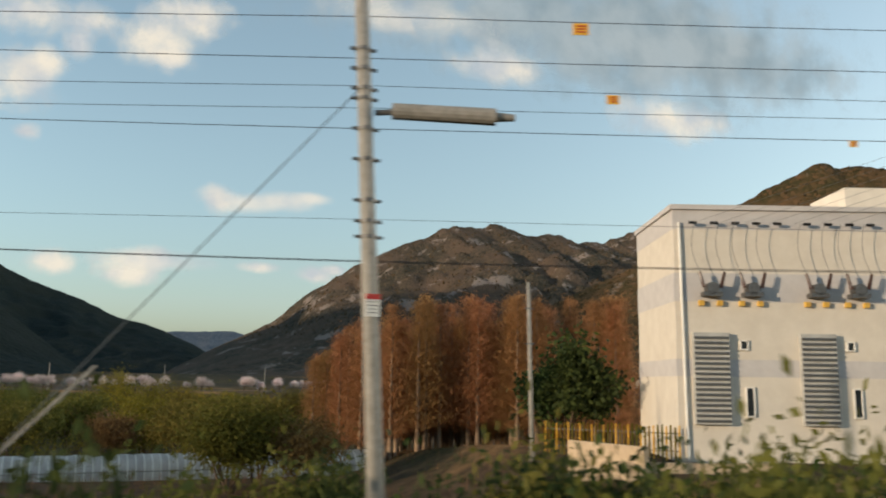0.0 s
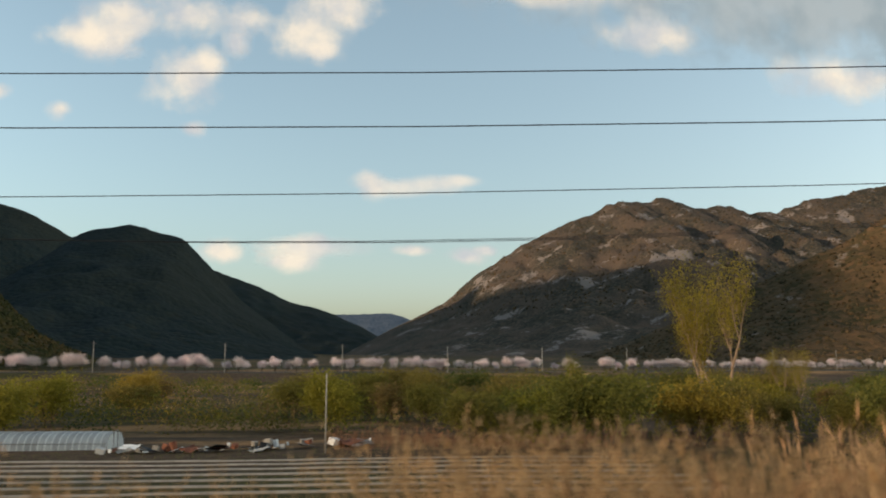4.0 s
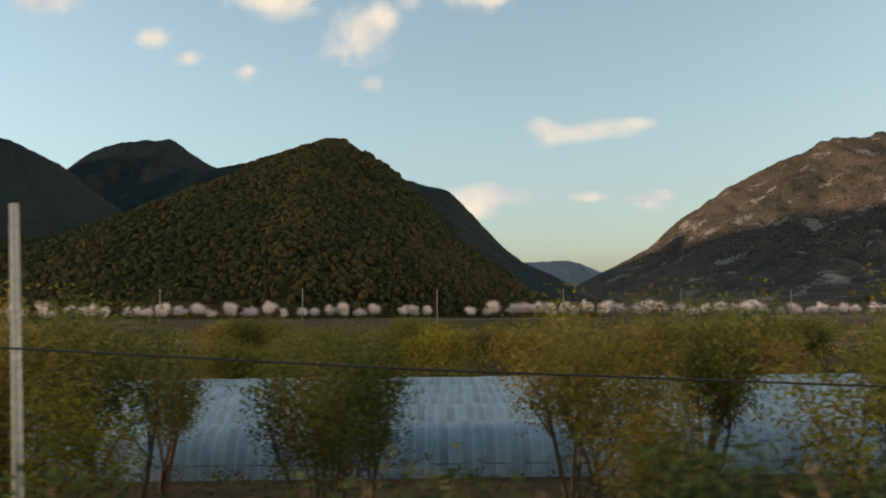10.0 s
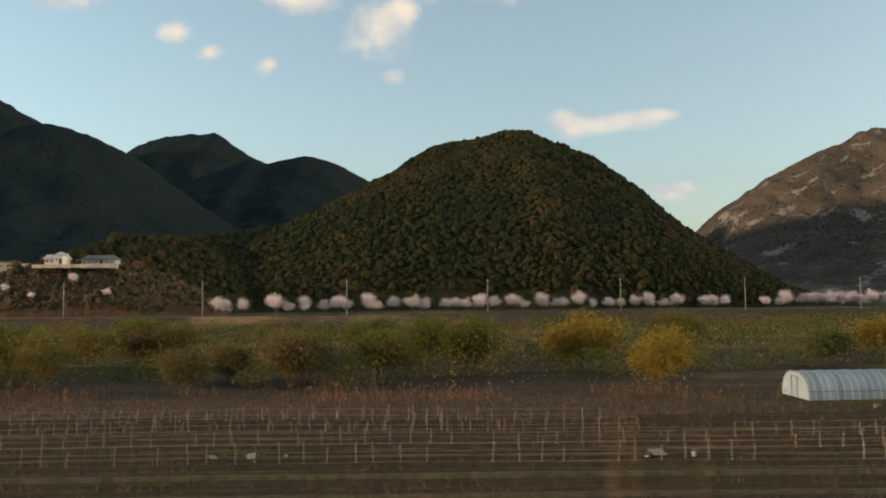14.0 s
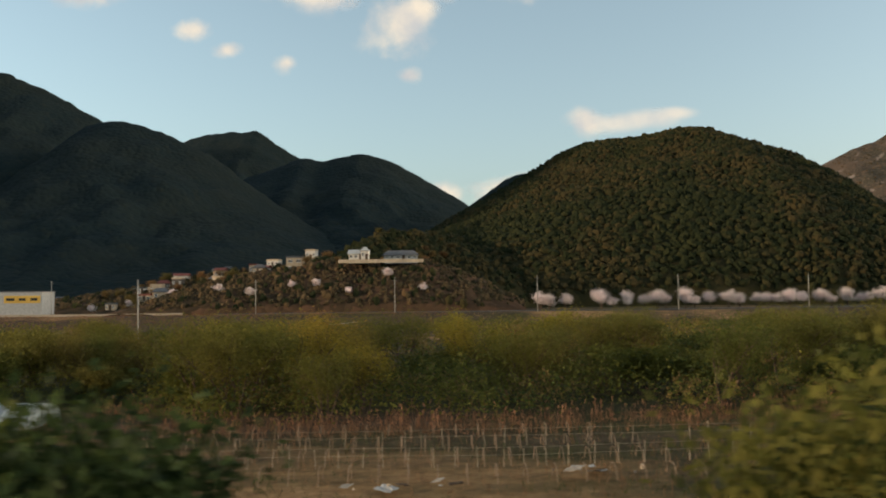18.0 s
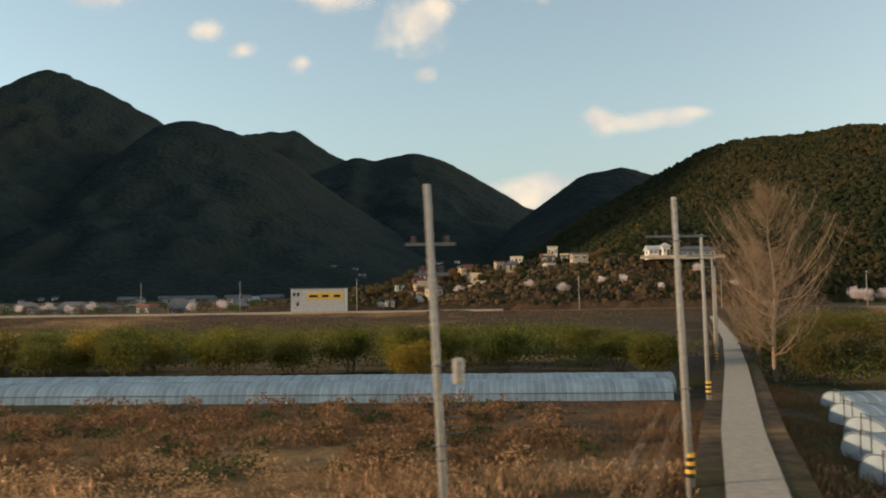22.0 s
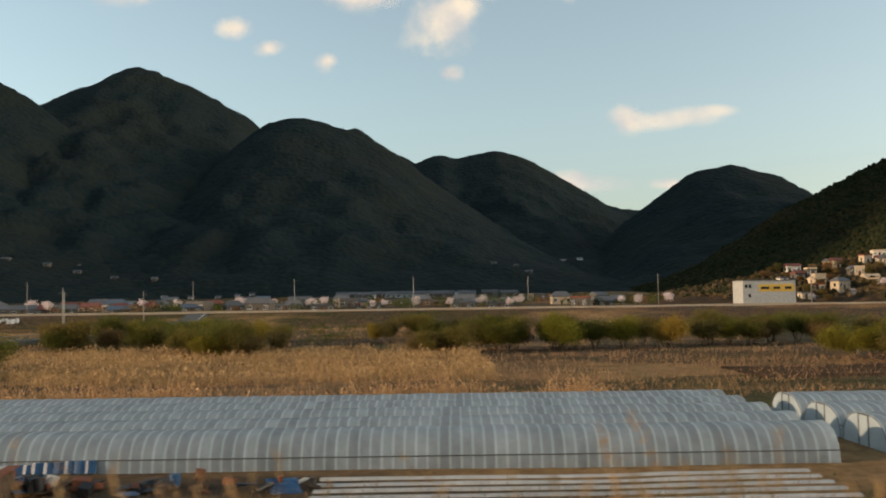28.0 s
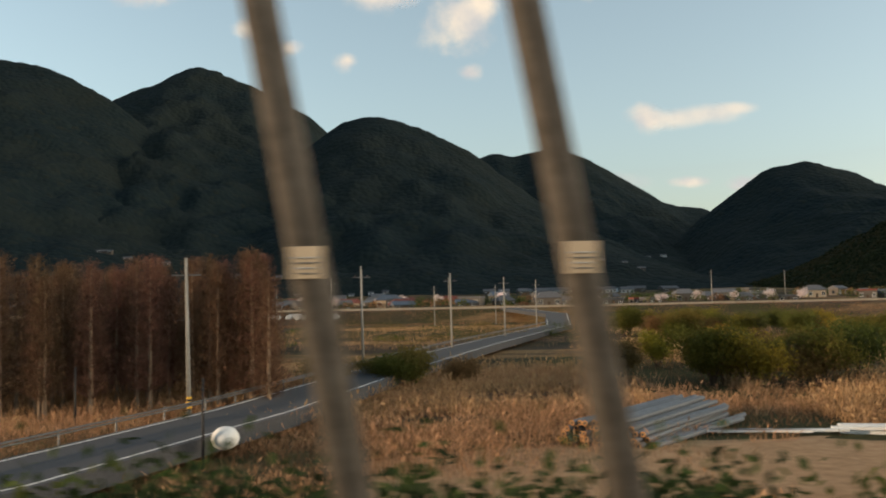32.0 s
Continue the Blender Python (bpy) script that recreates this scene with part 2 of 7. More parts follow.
PINE = forest_floor("pine_slope", (0.010, 0.013, 0.006), (0.022, 0.024, 0.010), (0.034, 0.028, 0.012), 5.0)
# dark bluish tone carries the slopes' shade and haze in the colour
SHADE_PINE = forest_floor("dark_wooded_slope", (0.009, 0.016, 0.018), (0.014, 0.022, 0.022), (0.018, 0.023, 0.020), 7.0, relief=0.7)
ROCKY = forest_floor("rocky_slope", (0.036, 0.036, 0.027), (0.070, 0.058, 0.042), (0.108, 0.076, 0.056), 6.0, (0.21, 0.172, 0.148), 0.57)
BROWN_SLOPE = forest_floor("brown_slope", (0.034, 0.034, 0.016), (0.080, 0.056, 0.028), (0.115, 0.068, 0.036), 7.0, (0.22, 0.175, 0.14), 0.60)
KNOLL_SLOPE = forest_floor("knoll_slope", (0.030, 0.024, 0.014), (0.065, 0.042, 0.024), (0.095, 0.052, 0.030), 3.0)
# the blue of distance haze is put into this slope's base colour
HAZE_SLOPE = forest_floor("far_slope", (0.05, 0.07, 0.10), (0.08, 0.10, 0.13), (0.09, 0.11, 0.14), 12.0)
CLOUD_LIT = cloud_material("cloud_lit", (1.0, 0.86, 0.68), (0.62, 0.62, 0.62), 0.92)
CLOUD_WISP = cloud_material("cloud_wisp", (0.92, 0.82, 0.68), (0.62, 0.63, 0.63), 0.8, 0.6)
CLOUD_GREY = cloud_material("cloud_grey", (0.45, 0.49, 0.49), (0.31, 0.37, 0.39), 0.85, 0.9)

# ---------------------------------------------------------------- land
TRACK_X = [-6000, -320, -243, -189, -135, -82, -30, 0, 400, 1500]
TRACK_Y = [0, 0, -0.26, -2.1, -7.2, -16.7, -30.6, -40.5, -190, -600]


def off_track(x, y):
    """How far a place lies beside the railway's line."""
    return y - np.interp(x, TRACK_X, TRACK_Y)


def levee_y(x):
    """Line of the flood bank with the far road on it."""
    return np.interp(x, [-1600, -880, -620, -430, -290, -150, 0, 200, 600], [318, 306, 292, 276, 300, 330, 366, 420, 560])


def ground_z(x, y):
    x, y = np.asarray(x, dtype=float), np.asarray(y, dtype=float)
    d = off_track(x, y)
    near = np.interp(x, [-500, -450, -170, -95, 13, 20], [-0.55, 0.0, 0.0, 1.0, 1.0, 4.3])
    base = near * np.interp(d, [66, 110], [1.0, 0.0]) * np.interp(x, [-450, -449], [0, 1]) + near * np.interp(x, [-450, -449], [1, 0]) * np.interp(d, [12, 20, 150, 220], [0, 1, 1, 0])
    bank = np.interp(d, [-30, -14, -4.5, 4.5, 15, 400], [0, 0, 6.2, 6.2, 0.0, 0])
    z = np.maximum(base, np.where(d > 14.9, -1.0, bank))
    z = z + 3.1 * np.interp(x, [-98, -88, -66, -58], [0, 1, 1, 0]) * np.interp(d, [12, 17, 34, 42], [0, 1, 1, 0])
    s = y - levee_y(x)
    z = z + np.interp(s, [-26, -9, 5, 40, 400, 900], [0, 0.94, 1.0, 1.1, 2.4, 5.0]) * np.interp(x, [-300, 0], [4.5, 3.2])
    z = z + (fbm(x / 23.0, y / 23.0, 3) - 0.5) * 0.5 * np.clip((d - 20) / 30, 0, 1)
    return z


def sheet(name, xs, ys, z, mat, smooth=True):
    gx, gy = np.meshgrid(xs, ys)
    v = np.stack([gx, gy, z(gx, gy)], -1).reshape(-1, 3)
    nx, ny = len(xs), len(ys)
    i = (np.arange(ny - 1)[:, None] * nx + np.arange(nx - 1)[None]).ravel()
    return mesh_np(name, v, np.stack([i, i + 1, i + nx + 1, i + nx], 1), mat, smooth)


gx = np.concatenate([np.linspace(-6000, -1500, 40), np.arange(-1480, 420, 4.0), np.linspace(440, 5000, 40)])
gy = np.concatenate([np.linspace(-3000, -80, 20), np.arange(-70, 130, 2.0), np.arange(132, 420, 5.0), np.linspace(430, 5200, 60)])


def ground_material():
    m, n, l, b = material("field_soil_and_grass", 0.95, 0, 0.05)
    tc = n.new("ShaderNodeTexCoord").outputs["Object"]
    patch = noise_node(n, l, tc, 0.02, 5, 0.6, (0.5, 1.0, 1.0))
    fine = noise_node(n, l, tc, 0.9, 7, 0.7)
    soil = ramp(n, l, fine, [(0.3, (0.036, 0.026, 0.018)), (0.7, (0.105, 0.074, 0.048))])
    grass = ramp(n, l, fine, [(0.3, (0.024, 0.026, 0.010)), (0.7, (0.075, 0.066, 0.027))])
    straw = ramp(n, l, fine, [(0.3, (0.13, 0.075, 0.034)), (0.7, (0.33, 0.20, 0.095))])
    c = mix(n, l, ramp(n, l, patch, [(0.46, (0, 0, 0)), (0.56, (1, 1, 1))]), soil, grass)
    p2 = noise_node(n, l, tc, 0.035, 5, 0.6, (0.4, 1.0, 1.0))
    sep = n.new("ShaderNodeSeparateXYZ")
    l.new(tc, sep.inputs[0])
    west = n.new("ShaderNodeMapRange")
    west.inputs[1].default_value, west.inputs[2].default_value = -560, -600
    west.inputs[3].default_value, west.inputs[4].default_value = 0.0, 0.015
    l.new(sep.outputs[0], west.inputs[0])
    add = n.new("ShaderNodeMath")
    l.new(p2, add.inputs[0])
    l.new(west.outputs[0], add.inputs[1])
    c = mix(n, l, ramp(n, l, add.outputs[0], [(0.53, (0, 0, 0)), (0.62, (1, 1, 1))]), c, straw)
    l.new(c, b.inputs["Base Color"])
    bump(n, l, fine, b, 0.6, 0.12)
    return m


GROUND = ground_material()
ground = tagged(new("ground", sheet("ground", gx, gy, ground_z, GROUND)), "flat valley floor of soil, straw and young grass", "ground", kind="structure")


def mountain(name, label, mat, xs, zs, ridge_y, front, back, seed, step=7.0, rough=0.05, spur=0.16, power=1.15, jag=0.01):
    """A mountain by its skyline: heights zs over places xs along a ridge at ridge_y (number or list)."""
    xs = [xs[0] - 90 - zs[0] * 1.6, *xs, xs[-1] + 90 + zs[-1] * 1.6]
    zs = [-12, *zs, -12]
    if isinstance(ridge_y, (list, tuple)):
        ridge_y = [ridge_y[0], *ridge_y, ridge_y[-1]]
    xs = np.asarray(xs, dtype=float)
    x = np.arange(xs[0], xs[-1] + step, step)
    # rounded skyline
    zc = np.interp(x, xs, zs)
    k = np.array((0.1, 0.2, 0.4, 0.2, 0.1))
    zc = np.convolve(np.pad(zc, 2, mode="edge"), k, "valid")
    zc = zc + np.maximum(zc, 0) * jag * (fbm(x / 26.0, x * 0, seed + 17, 3) - 0.5) * 2 * (zc > 60)
    yr = np.interp(x, xs, ridge_y) if isinstance(ridge_y, (list, tuple)) else np.full(len(x), float(ridge_y))
    if isinstance(front, (list, tuple)):
        front = np.interp(x, xs, [front[0], *front, front[-1]])
    nf, nb = int(np.max(front) / step * 0.8), 14
    u = np.concatenate([np.linspace(1, 0, nf), np.linspace(0, -1, nb)[1:]])
    U, X = np.meshgrid(u, x, indexing="ij")
    zz, yy = np.broadcast_to(zc, U.shape), np.broadcast_to(yr, U.shape)
    y = yy - np.where(U > 0, U * front, U * back)
    v = 1 - np.abs(U)
    body = np.maximum(zz, 0) * v ** power
    sp = (fbm(X / 170.0, y / 420.0, seed, 3) - 0.5) * 2
    fine = (fbm(X / 38.0, y / 38.0, seed + 9, 4) - 0.5) * 2
    env = v * (1 - v) * 4
    z = body + np.maximum(zz, 0) * (spur * sp * env * 0.5 + rough * fine * np.clip(env, 0.0, 1)) + (fine * 2.2 + (np.abs(fbm(X / 9.0, y / 9.0, seed + 4, 2) - 0.5)) * 5) * np.clip(v * 3, 0, 1)
    z = np.where(v <= 0.0, -8, z - 4 * (1 - np.clip(v * 8, 0, 1)) - 6 * (zz < 2))
    z = z + 3
    verts = np.stack([X, y, z], -1).reshape(-1, 3)
    nx = len(x)
    i = (np.arange(len(u) - 1)[:, None] * nx + np.arange(nx - 1)[None]).ravel()
    return tagged(new(name, mesh_np(name, verts, np.stack([i, i + 1, i + nx + 1, i + nx], 1), mat, True)), label, "mountain", kind="structure")


mountain("mountain_peak", "tall dark wooded mountain with a pointed summit", SHADE_PINE,
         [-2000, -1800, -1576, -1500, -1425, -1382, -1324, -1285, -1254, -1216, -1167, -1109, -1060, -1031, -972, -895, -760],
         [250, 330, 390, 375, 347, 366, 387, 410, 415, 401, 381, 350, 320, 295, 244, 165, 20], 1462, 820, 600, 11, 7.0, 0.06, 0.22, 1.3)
# its unseen part beyond x -1700 is raised to shade the eastern slopes
mountain("mountain_west", "dark wooded shoulder of the western range", SHADE_PINE,
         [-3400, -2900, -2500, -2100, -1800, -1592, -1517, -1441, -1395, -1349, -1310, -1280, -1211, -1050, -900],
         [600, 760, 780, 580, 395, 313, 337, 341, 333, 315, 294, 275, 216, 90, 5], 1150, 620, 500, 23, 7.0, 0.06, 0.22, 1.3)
mountain("mountain_middle", "dark wooded rounded mountain below the summit", SHADE_PINE,
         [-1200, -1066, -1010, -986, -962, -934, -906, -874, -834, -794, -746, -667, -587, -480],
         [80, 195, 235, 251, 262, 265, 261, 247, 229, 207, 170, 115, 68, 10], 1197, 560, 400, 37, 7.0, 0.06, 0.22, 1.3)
mountain("mountain_back", "dark wooded mountain far behind the others", SHADE_PINE,
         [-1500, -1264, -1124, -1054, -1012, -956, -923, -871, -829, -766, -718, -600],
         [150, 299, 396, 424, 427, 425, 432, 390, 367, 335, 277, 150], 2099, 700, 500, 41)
mountain("mountain_saddle", "dark wooded mountain sloping to a saddle", SHADE_PINE,
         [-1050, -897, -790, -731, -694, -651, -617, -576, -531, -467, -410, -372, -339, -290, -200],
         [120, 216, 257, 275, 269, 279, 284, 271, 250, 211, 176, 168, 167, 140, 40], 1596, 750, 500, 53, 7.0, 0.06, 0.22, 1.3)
mountain("mountain_knoll", "wooded mountain with a double top", SHADE_PINE,
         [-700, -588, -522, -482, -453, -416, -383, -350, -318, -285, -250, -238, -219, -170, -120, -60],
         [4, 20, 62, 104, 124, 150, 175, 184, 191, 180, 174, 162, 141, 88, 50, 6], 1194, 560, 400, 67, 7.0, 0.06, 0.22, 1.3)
HILL_X = [-590, -560, -533, -501, -480, -466, -440, -408, -390, -377, -368, -359, -344, -331, -320, -310, -296, -284, -277, -268, -260, -249, -237, -225]
HILL_Z = [4, 19, 32, 48, 65, 73, 86, 104, 113, 116, 112, 107, 109, 108, 100, 92, 82, 68, 58, 47, 37, 29, 20, 8]
HILL_Y = [620, 640, 655, 668, 670, 668, 660, 645, 628, 606, 575, 546, 530, 513, 492, 476, 454, 438, 424, 414, 404, 395, 390, 385]
HILL_F = [250, 280, 310, 330, 340, 345, 342, 325, 305, 285, 252, 222, 205, 190, 168, 150, 126, 108, 92, 80, 68, 57, 50, 44]
mountain("hill", "rounded hill covered with pine wood", PINE, HILL_X, HILL_Z, HILL_Y, HILL_F, 220, 71, 4.0, 0.03, 0.06, 0.52)
mountain("hill_spur", "wooded spur of the hill behind the temple", PINE,
         [-560, -545, -530, -515, -500, -485, -468, -455, -442, -430], [6, 14, 21, 28, 32, 37, 42, 54, 70, 82], [320, 322, 325, 335, 352, 395, 440, 500, 580, 640], [30, 32, 34, 42, 56, 98, 140, 195, 260, 310], 200, 83, 4.0, 0.03, 0.05, 0.75)
mountain("temple_knoll", "low brown scrubby knoll below the pine hill", KNOLL_SLOPE,
         [-600, -573, -557, -541, -522, -492, -472, -455], [3, 10, 14, 17, 20.5, 20, 13, 2], 310, 30, 90, 73, 3.0, 0.03, 0.08, 0.8)
mountain("village_terrace", "brown terraced slope behind the village", KNOLL_SLOPE,
         [-660, -630, -600, -570, -540, -500], [4, 9, 14, 19, 24, 20], 372, 62, 120, 79, 4.0, 0.03, 0.08, 0.9)
mountain("mountain_behind", "blue-dark wooded ridge falling to the valley mouth", SHADE_PINE,
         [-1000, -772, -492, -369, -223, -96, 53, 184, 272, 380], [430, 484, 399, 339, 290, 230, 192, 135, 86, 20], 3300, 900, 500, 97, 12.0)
mountain("mountain_far", "far mountain coloured pale blue for the distance haze", HAZE_SLOPE,
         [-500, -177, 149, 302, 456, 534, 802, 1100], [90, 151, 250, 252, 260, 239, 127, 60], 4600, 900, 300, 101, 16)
mountain("mountain_rocky", "brown mountain with granite outcrops and a bare top", ROCKY,
         [20, 110, 180, 253, 355, 400, 450, 520, 605, 690, 760, 820, 905, 960, 1018, 1060, 1097, 1130, 1176, 1240, 1309, 1380, 1485, 1540, 1594, 1725, 1816, 1975, 2300, 2900],
         [0, 45, 85, 122, 172, 208, 254, 298, 358, 402, 432, 452, 503, 510, 508, 522, 526, 512, 496, 498, 505, 484, 490, 515, 535, 556, 588, 610, 560, 480], 2500, 1250, 700, 113, 10.0, 0.05, 0.24, 1.15, 0.016)
mountain("mountain_slope", "brown mountainside with scrub and pale rocks", BROWN_SLOPE,
         [260, 330, 450, 560, 673, 779, 825, 887, 925, 956, 1011, 1150, 1400, 1700],
         [0, 14, 70, 122, 176, 255, 277, 307, 333, 336, 326, 300, 260, 150],
         [1100, 1095, 1080, 1065, 1042, 996, 976, 952, 936, 926, 890, 850, 800, 780], 460, 400, 127, 6.0, 0.08, 0.25, 1.15, 0.02)
# ranges that close the valley behind the railway and to the west; the western massif is unseen, added to block the low
# sun
mountain("mountain_south_west", "unseen wooded massif added in the west to block the low sun", SHADE_PINE,
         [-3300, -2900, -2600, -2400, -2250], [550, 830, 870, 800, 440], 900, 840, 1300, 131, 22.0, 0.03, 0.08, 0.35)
mountain("mountain_south", "wooded hills behind the railway", SHADE_PINE,
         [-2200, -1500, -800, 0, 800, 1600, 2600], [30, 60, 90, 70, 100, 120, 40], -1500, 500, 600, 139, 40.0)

# ---------------------------------------------------------------- clouds
def cloud(x, y, z, w, h, mat, label):
    me = bpy.data.meshes.new("cloud")
    me.from_pydata([(-w / 2, 0, -h / 2), (w / 2, 0, -h / 2), (w / 2, 0, h / 2), (-w / 2, 0, h / 2)], [], [(0, 1, 2, 3)])
    uv = me.uv_layers.new(name="sheet")
    for i, c in enumerate(((0, 0), (1, 0), (1, 1), (0, 1))):
        uv.data[i].uv = c
    me.materials.append(mat)
    ob = tagged(new("cloud", me), label, "cloud", "clouds", "structure")
    ob.matrix_world = pose(x, y, z)
    return ob


for cx, cy, cz, cw, ch, grey in (
    (-1768, 4527, 1480, 327, 215, 0),
    (-1595, 4517, 1368, 262, 159, 0),
    (-1272, 4527, 1297, 252, 187, 0),
    (-685, 4527, 1495, 613, 495, 0),
    (-563, 4489, 1562, 378, 331, 0),
    (-942, 4498, 1615, 283, 160, 0),
    (-613, 4527, 1219, 225, 150, 0),
    (332, 4498, 956, 312, 255, 0),
    (488, 4508, 945, 529, 180, 2),
    (690, 4536, 979, 605, 180, 2),
    (828, 4527, 1004, 397, 113, 2),
    (-185, 4508, 590, 374, 187, 0),
    (11, 4517, 609, 421, 206, 0),
    (-95, 4527, 529, 701, 186, 0),
    (-1130, 4498, 1688, 708, 292, 0),
    (-2341, 4489, 1672, 699, 232, 0),
    (34, 4536, 1711, 335, 172, 0),
    (874, 4545, 579, 377, 150, 0),
    (966, 4508, 612, 236, 94, 0),
    (-666, 4508, 1846, 718, 378, 0),
    (-967, 4512, 1829, 662, 406, 0),
    (-403, 4517, 1716, 246, 284, 0),
    (-353, 4522, 1853, 491, 284, 0),
    (-22, 4545, 1815, 718, 567, 0),
    (-1137, 4527, 1692, 586, 397, 0),
    (157, 4489, 1947, 605, 359, 0),
    (35, 4508, 605, 850, 180, 2),
    (-438, 4545, 575, 472, 206, 0),
    (579, 4536, 604, 334, 95, 0),
    (1329, 4489, 2096, 696, 214, 0),
    (1975, 3300, 1688, 4739, 1086, 1),
    (2420, 3310, 1622, 3006, 991, 1),
    (2310, 3290, 1269, 949, 325, 0),
    (1426, 3290, 1417, 715, 311, 0),
    (1061, 3300, 1586, 1189, 298, 0),
):
    cloud(cx, cy, cz, cw, ch, (CLOUD_LIT, CLOUD_GREY, CLOUD_WISP)[grey], ("small cream-white evening cloud", "large grey cloud with pale edges", "thin drawn-out wisp of evening cloud")[grey])


# ---------------------------------------------------------------- more materials
CONCRETE = plain("pole_concrete", (0.20, 0.19, 0.17), (0.36, 0.34, 0.31), 6.0, 0.9, 0, 0.3, 0.004, 0.2, 0.06)
DARK_CONCRETE = plain("weathered_concrete", (0.07, 0.06, 0.05), (0.16, 0.14, 0.12), 5.0, 0.9, 0, 0.4, 0.004, 0.2, 0.08)
STEEL = plain("galvanised_steel", (0.10, 0.10, 0.10), (0.22, 0.22, 0.22), 9.0, 0.55, 0.7, 0.1, 0.002)
BLACK = plain("black_rubber", (0.008, 0.008, 0.009), (0.02, 0.02, 0.022), 7.0, 0.6, 0, 0.1, 0.002)
BROWN_CERAMIC = plain("brown_ceramic", (0.04, 0.018, 0.012), (0.09, 0.04, 0.025), 9.0, 0.3, 0, 0.05, 0.002)
WHITE_PAINT = plain("white_paint", (0.62, 0.61, 0.58), (0.80, 0.79, 0.76), 2.0, 0.8, 0, 0.08, 0.004)
CREAM_WALL = plain("cream_render", (0.58, 0.53, 0.46), (0.70, 0.65, 0.57), 0.8, 0.9, 0, 0.15, 0.006, 0.2, 0.12)
BEIGE_WALL = plain("beige_wall", (0.40, 0.31, 0.21), (0.58, 0.46, 0.33), 1.2, 0.9, 0, 0.2, 0.006, 0.2, 0.15)
GREY_WALL = plain("grey_wall", (0.30, 0.30, 0.29), (0.48, 0.48, 0.46), 1.2, 0.9, 0, 0.2, 0.006, 0.2, 0.15)
GREY_BAND = plain("grey_paint_band", (0.44, 0.42, 0.42), (0.55, 0.53, 0.52), 1.0, 0.85, 0, 0.1, 0.004)
RED = plain("red_paint", (0.36, 0.03, 0.03), (0.5, 0.06, 0.05), 4.0, 0.6)
YELLOW = plain("yellow_paint", (0.62, 0.33, 0.03), (0.78, 0.45, 0.06), 4.0, 0.6)
OCHRE = plain("ochre_paint", (0.50, 0.30, 0.05), (0.64, 0.42, 0.09), 3.0, 0.7)
INK = plain("dull_print", (0.10, 0.10, 0.10), (0.18, 0.18, 0.18), 5.0, 0.7)
RED_ROOF = plain("red_roof", (0.12, 0.035, 0.025), (0.20, 0.06, 0.045), 1.5, 0.7, 0, 0.2, 0.01, 0.3, 0.15)
BLUE_ROOF = plain("blue_roof", (0.05, 0.07, 0.10), (0.09, 0.12, 0.16), 1.5, 0.6, 0, 0.2, 0.01, 0.3, 0.15)
GREY_ROOF = plain("grey_tile_roof", (0.07, 0.07, 0.075), (0.14, 0.14, 0.145), 1.5, 0.8, 0, 0.3, 0.02, 0.3, 0.15)
GLASS_DARK = plain("window_glass", (0.015, 0.02, 0.025), (0.03, 0.035, 0.04), 1.0, 0.08, 0, 0, 0, 0.6)
BARK = plain("bark", (0.05, 0.035, 0.025), (0.14, 0.10, 0.07), 4.0, 0.95, 0, 0.6, 0.02, 0.1, 0.15)
PALE_BARK = plain("pale_bark", (0.16, 0.11, 0.075), (0.30, 0.22, 0.15), 4.0, 0.95, 0, 0.5, 0.02, 0.1, 0.15)
ASPHALT = plain("asphalt", (0.045, 0.045, 0.047), (0.085, 0.085, 0.088), 6.0, 0.9, 0, 0.3, 0.01)
ROAD_CONCRETE = plain("farm_road_concrete", (0.27, 0.22, 0.165), (0.42, 0.355, 0.28), 2.0, 0.9, 0, 0.3, 0.01)
DIRT = plain("dirt_yard", (0.25, 0.15, 0.08), (0.46, 0.295, 0.17), 1.2, 0.97, 0, 0.6, 0.05, 0.05)
BLUE_TARP = plain("blue_tarpaulin", (0.018, 0.055, 0.12), (0.035, 0.105, 0.21), 3.0, 0.5, 0, 0.4, 0.03)
RUST = plain("rusty_metal", (0.10, 0.035, 0.02), (0.24, 0.09, 0.045), 5.0, 0.85, 0.1, 0.4, 0.01)
PIPE_GREY = plain("grey_pipe", (0.10, 0.11, 0.12), (0.19, 0.20, 0.21), 3.0, 0.6, 0, 0.1, 0.004, 0.3, 0.2)
PIPE_END = plain("ochre_pipe_end", (0.30, 0.14, 0.05), (0.50, 0.26, 0.10), 6.0, 0.85, 0, 0.3, 0.006, 0.2, 0.25)
WATER, _n, _l, _b = material("still_water", 0.06, 0, 0.5)
_b.inputs["Base Color"].default_value = (0.02, 0.028, 0.03, 1)
bump(_n, _l, noise_node(_n, _l, _n.new("ShaderNodeTexCoord").outputs["Object"], 1.5, 3), _b, 0.15, 0.02)

WILLOW = leafy("willow_leaf", (0.175, 0.140, 0.018), (0.26, 0.205, 0.030), 0.5, 0.28)
SAGE = leafy("olive_willow_leaf", (0.095, 0.090, 0.017), (0.155, 0.138, 0.028), 0.5, 0.28)
SHRUB = leafy("shrub_leaf", (0.066, 0.078, 0.015), (0.118, 0.124, 0.026), 0.45, 0.28)
DARK_LEAF = leafy("dark_leaf", (0.018, 0.030, 0.010), (0.06, 0.085, 0.022), 0.35, 0.2)
OLIVE = leafy("olive_twigs", (0.105, 0.075, 0.025), (0.19, 0.132, 0.045), 0.4, 0.28)
BLOSSOM = leafy("cherry_blossom", (0.50, 0.41, 0.39), (0.88, 0.78, 0.76), 0.4, 0.12)
REED = leafy("dry_reed", (0.30, 0.165, 0.075), (0.55, 0.345, 0.185), 0.4, 0.1)
REED_DARK = leafy("brown_weed", (0.11, 0.058, 0.03), (0.29, 0.155, 0.08), 0.35, 0.1)
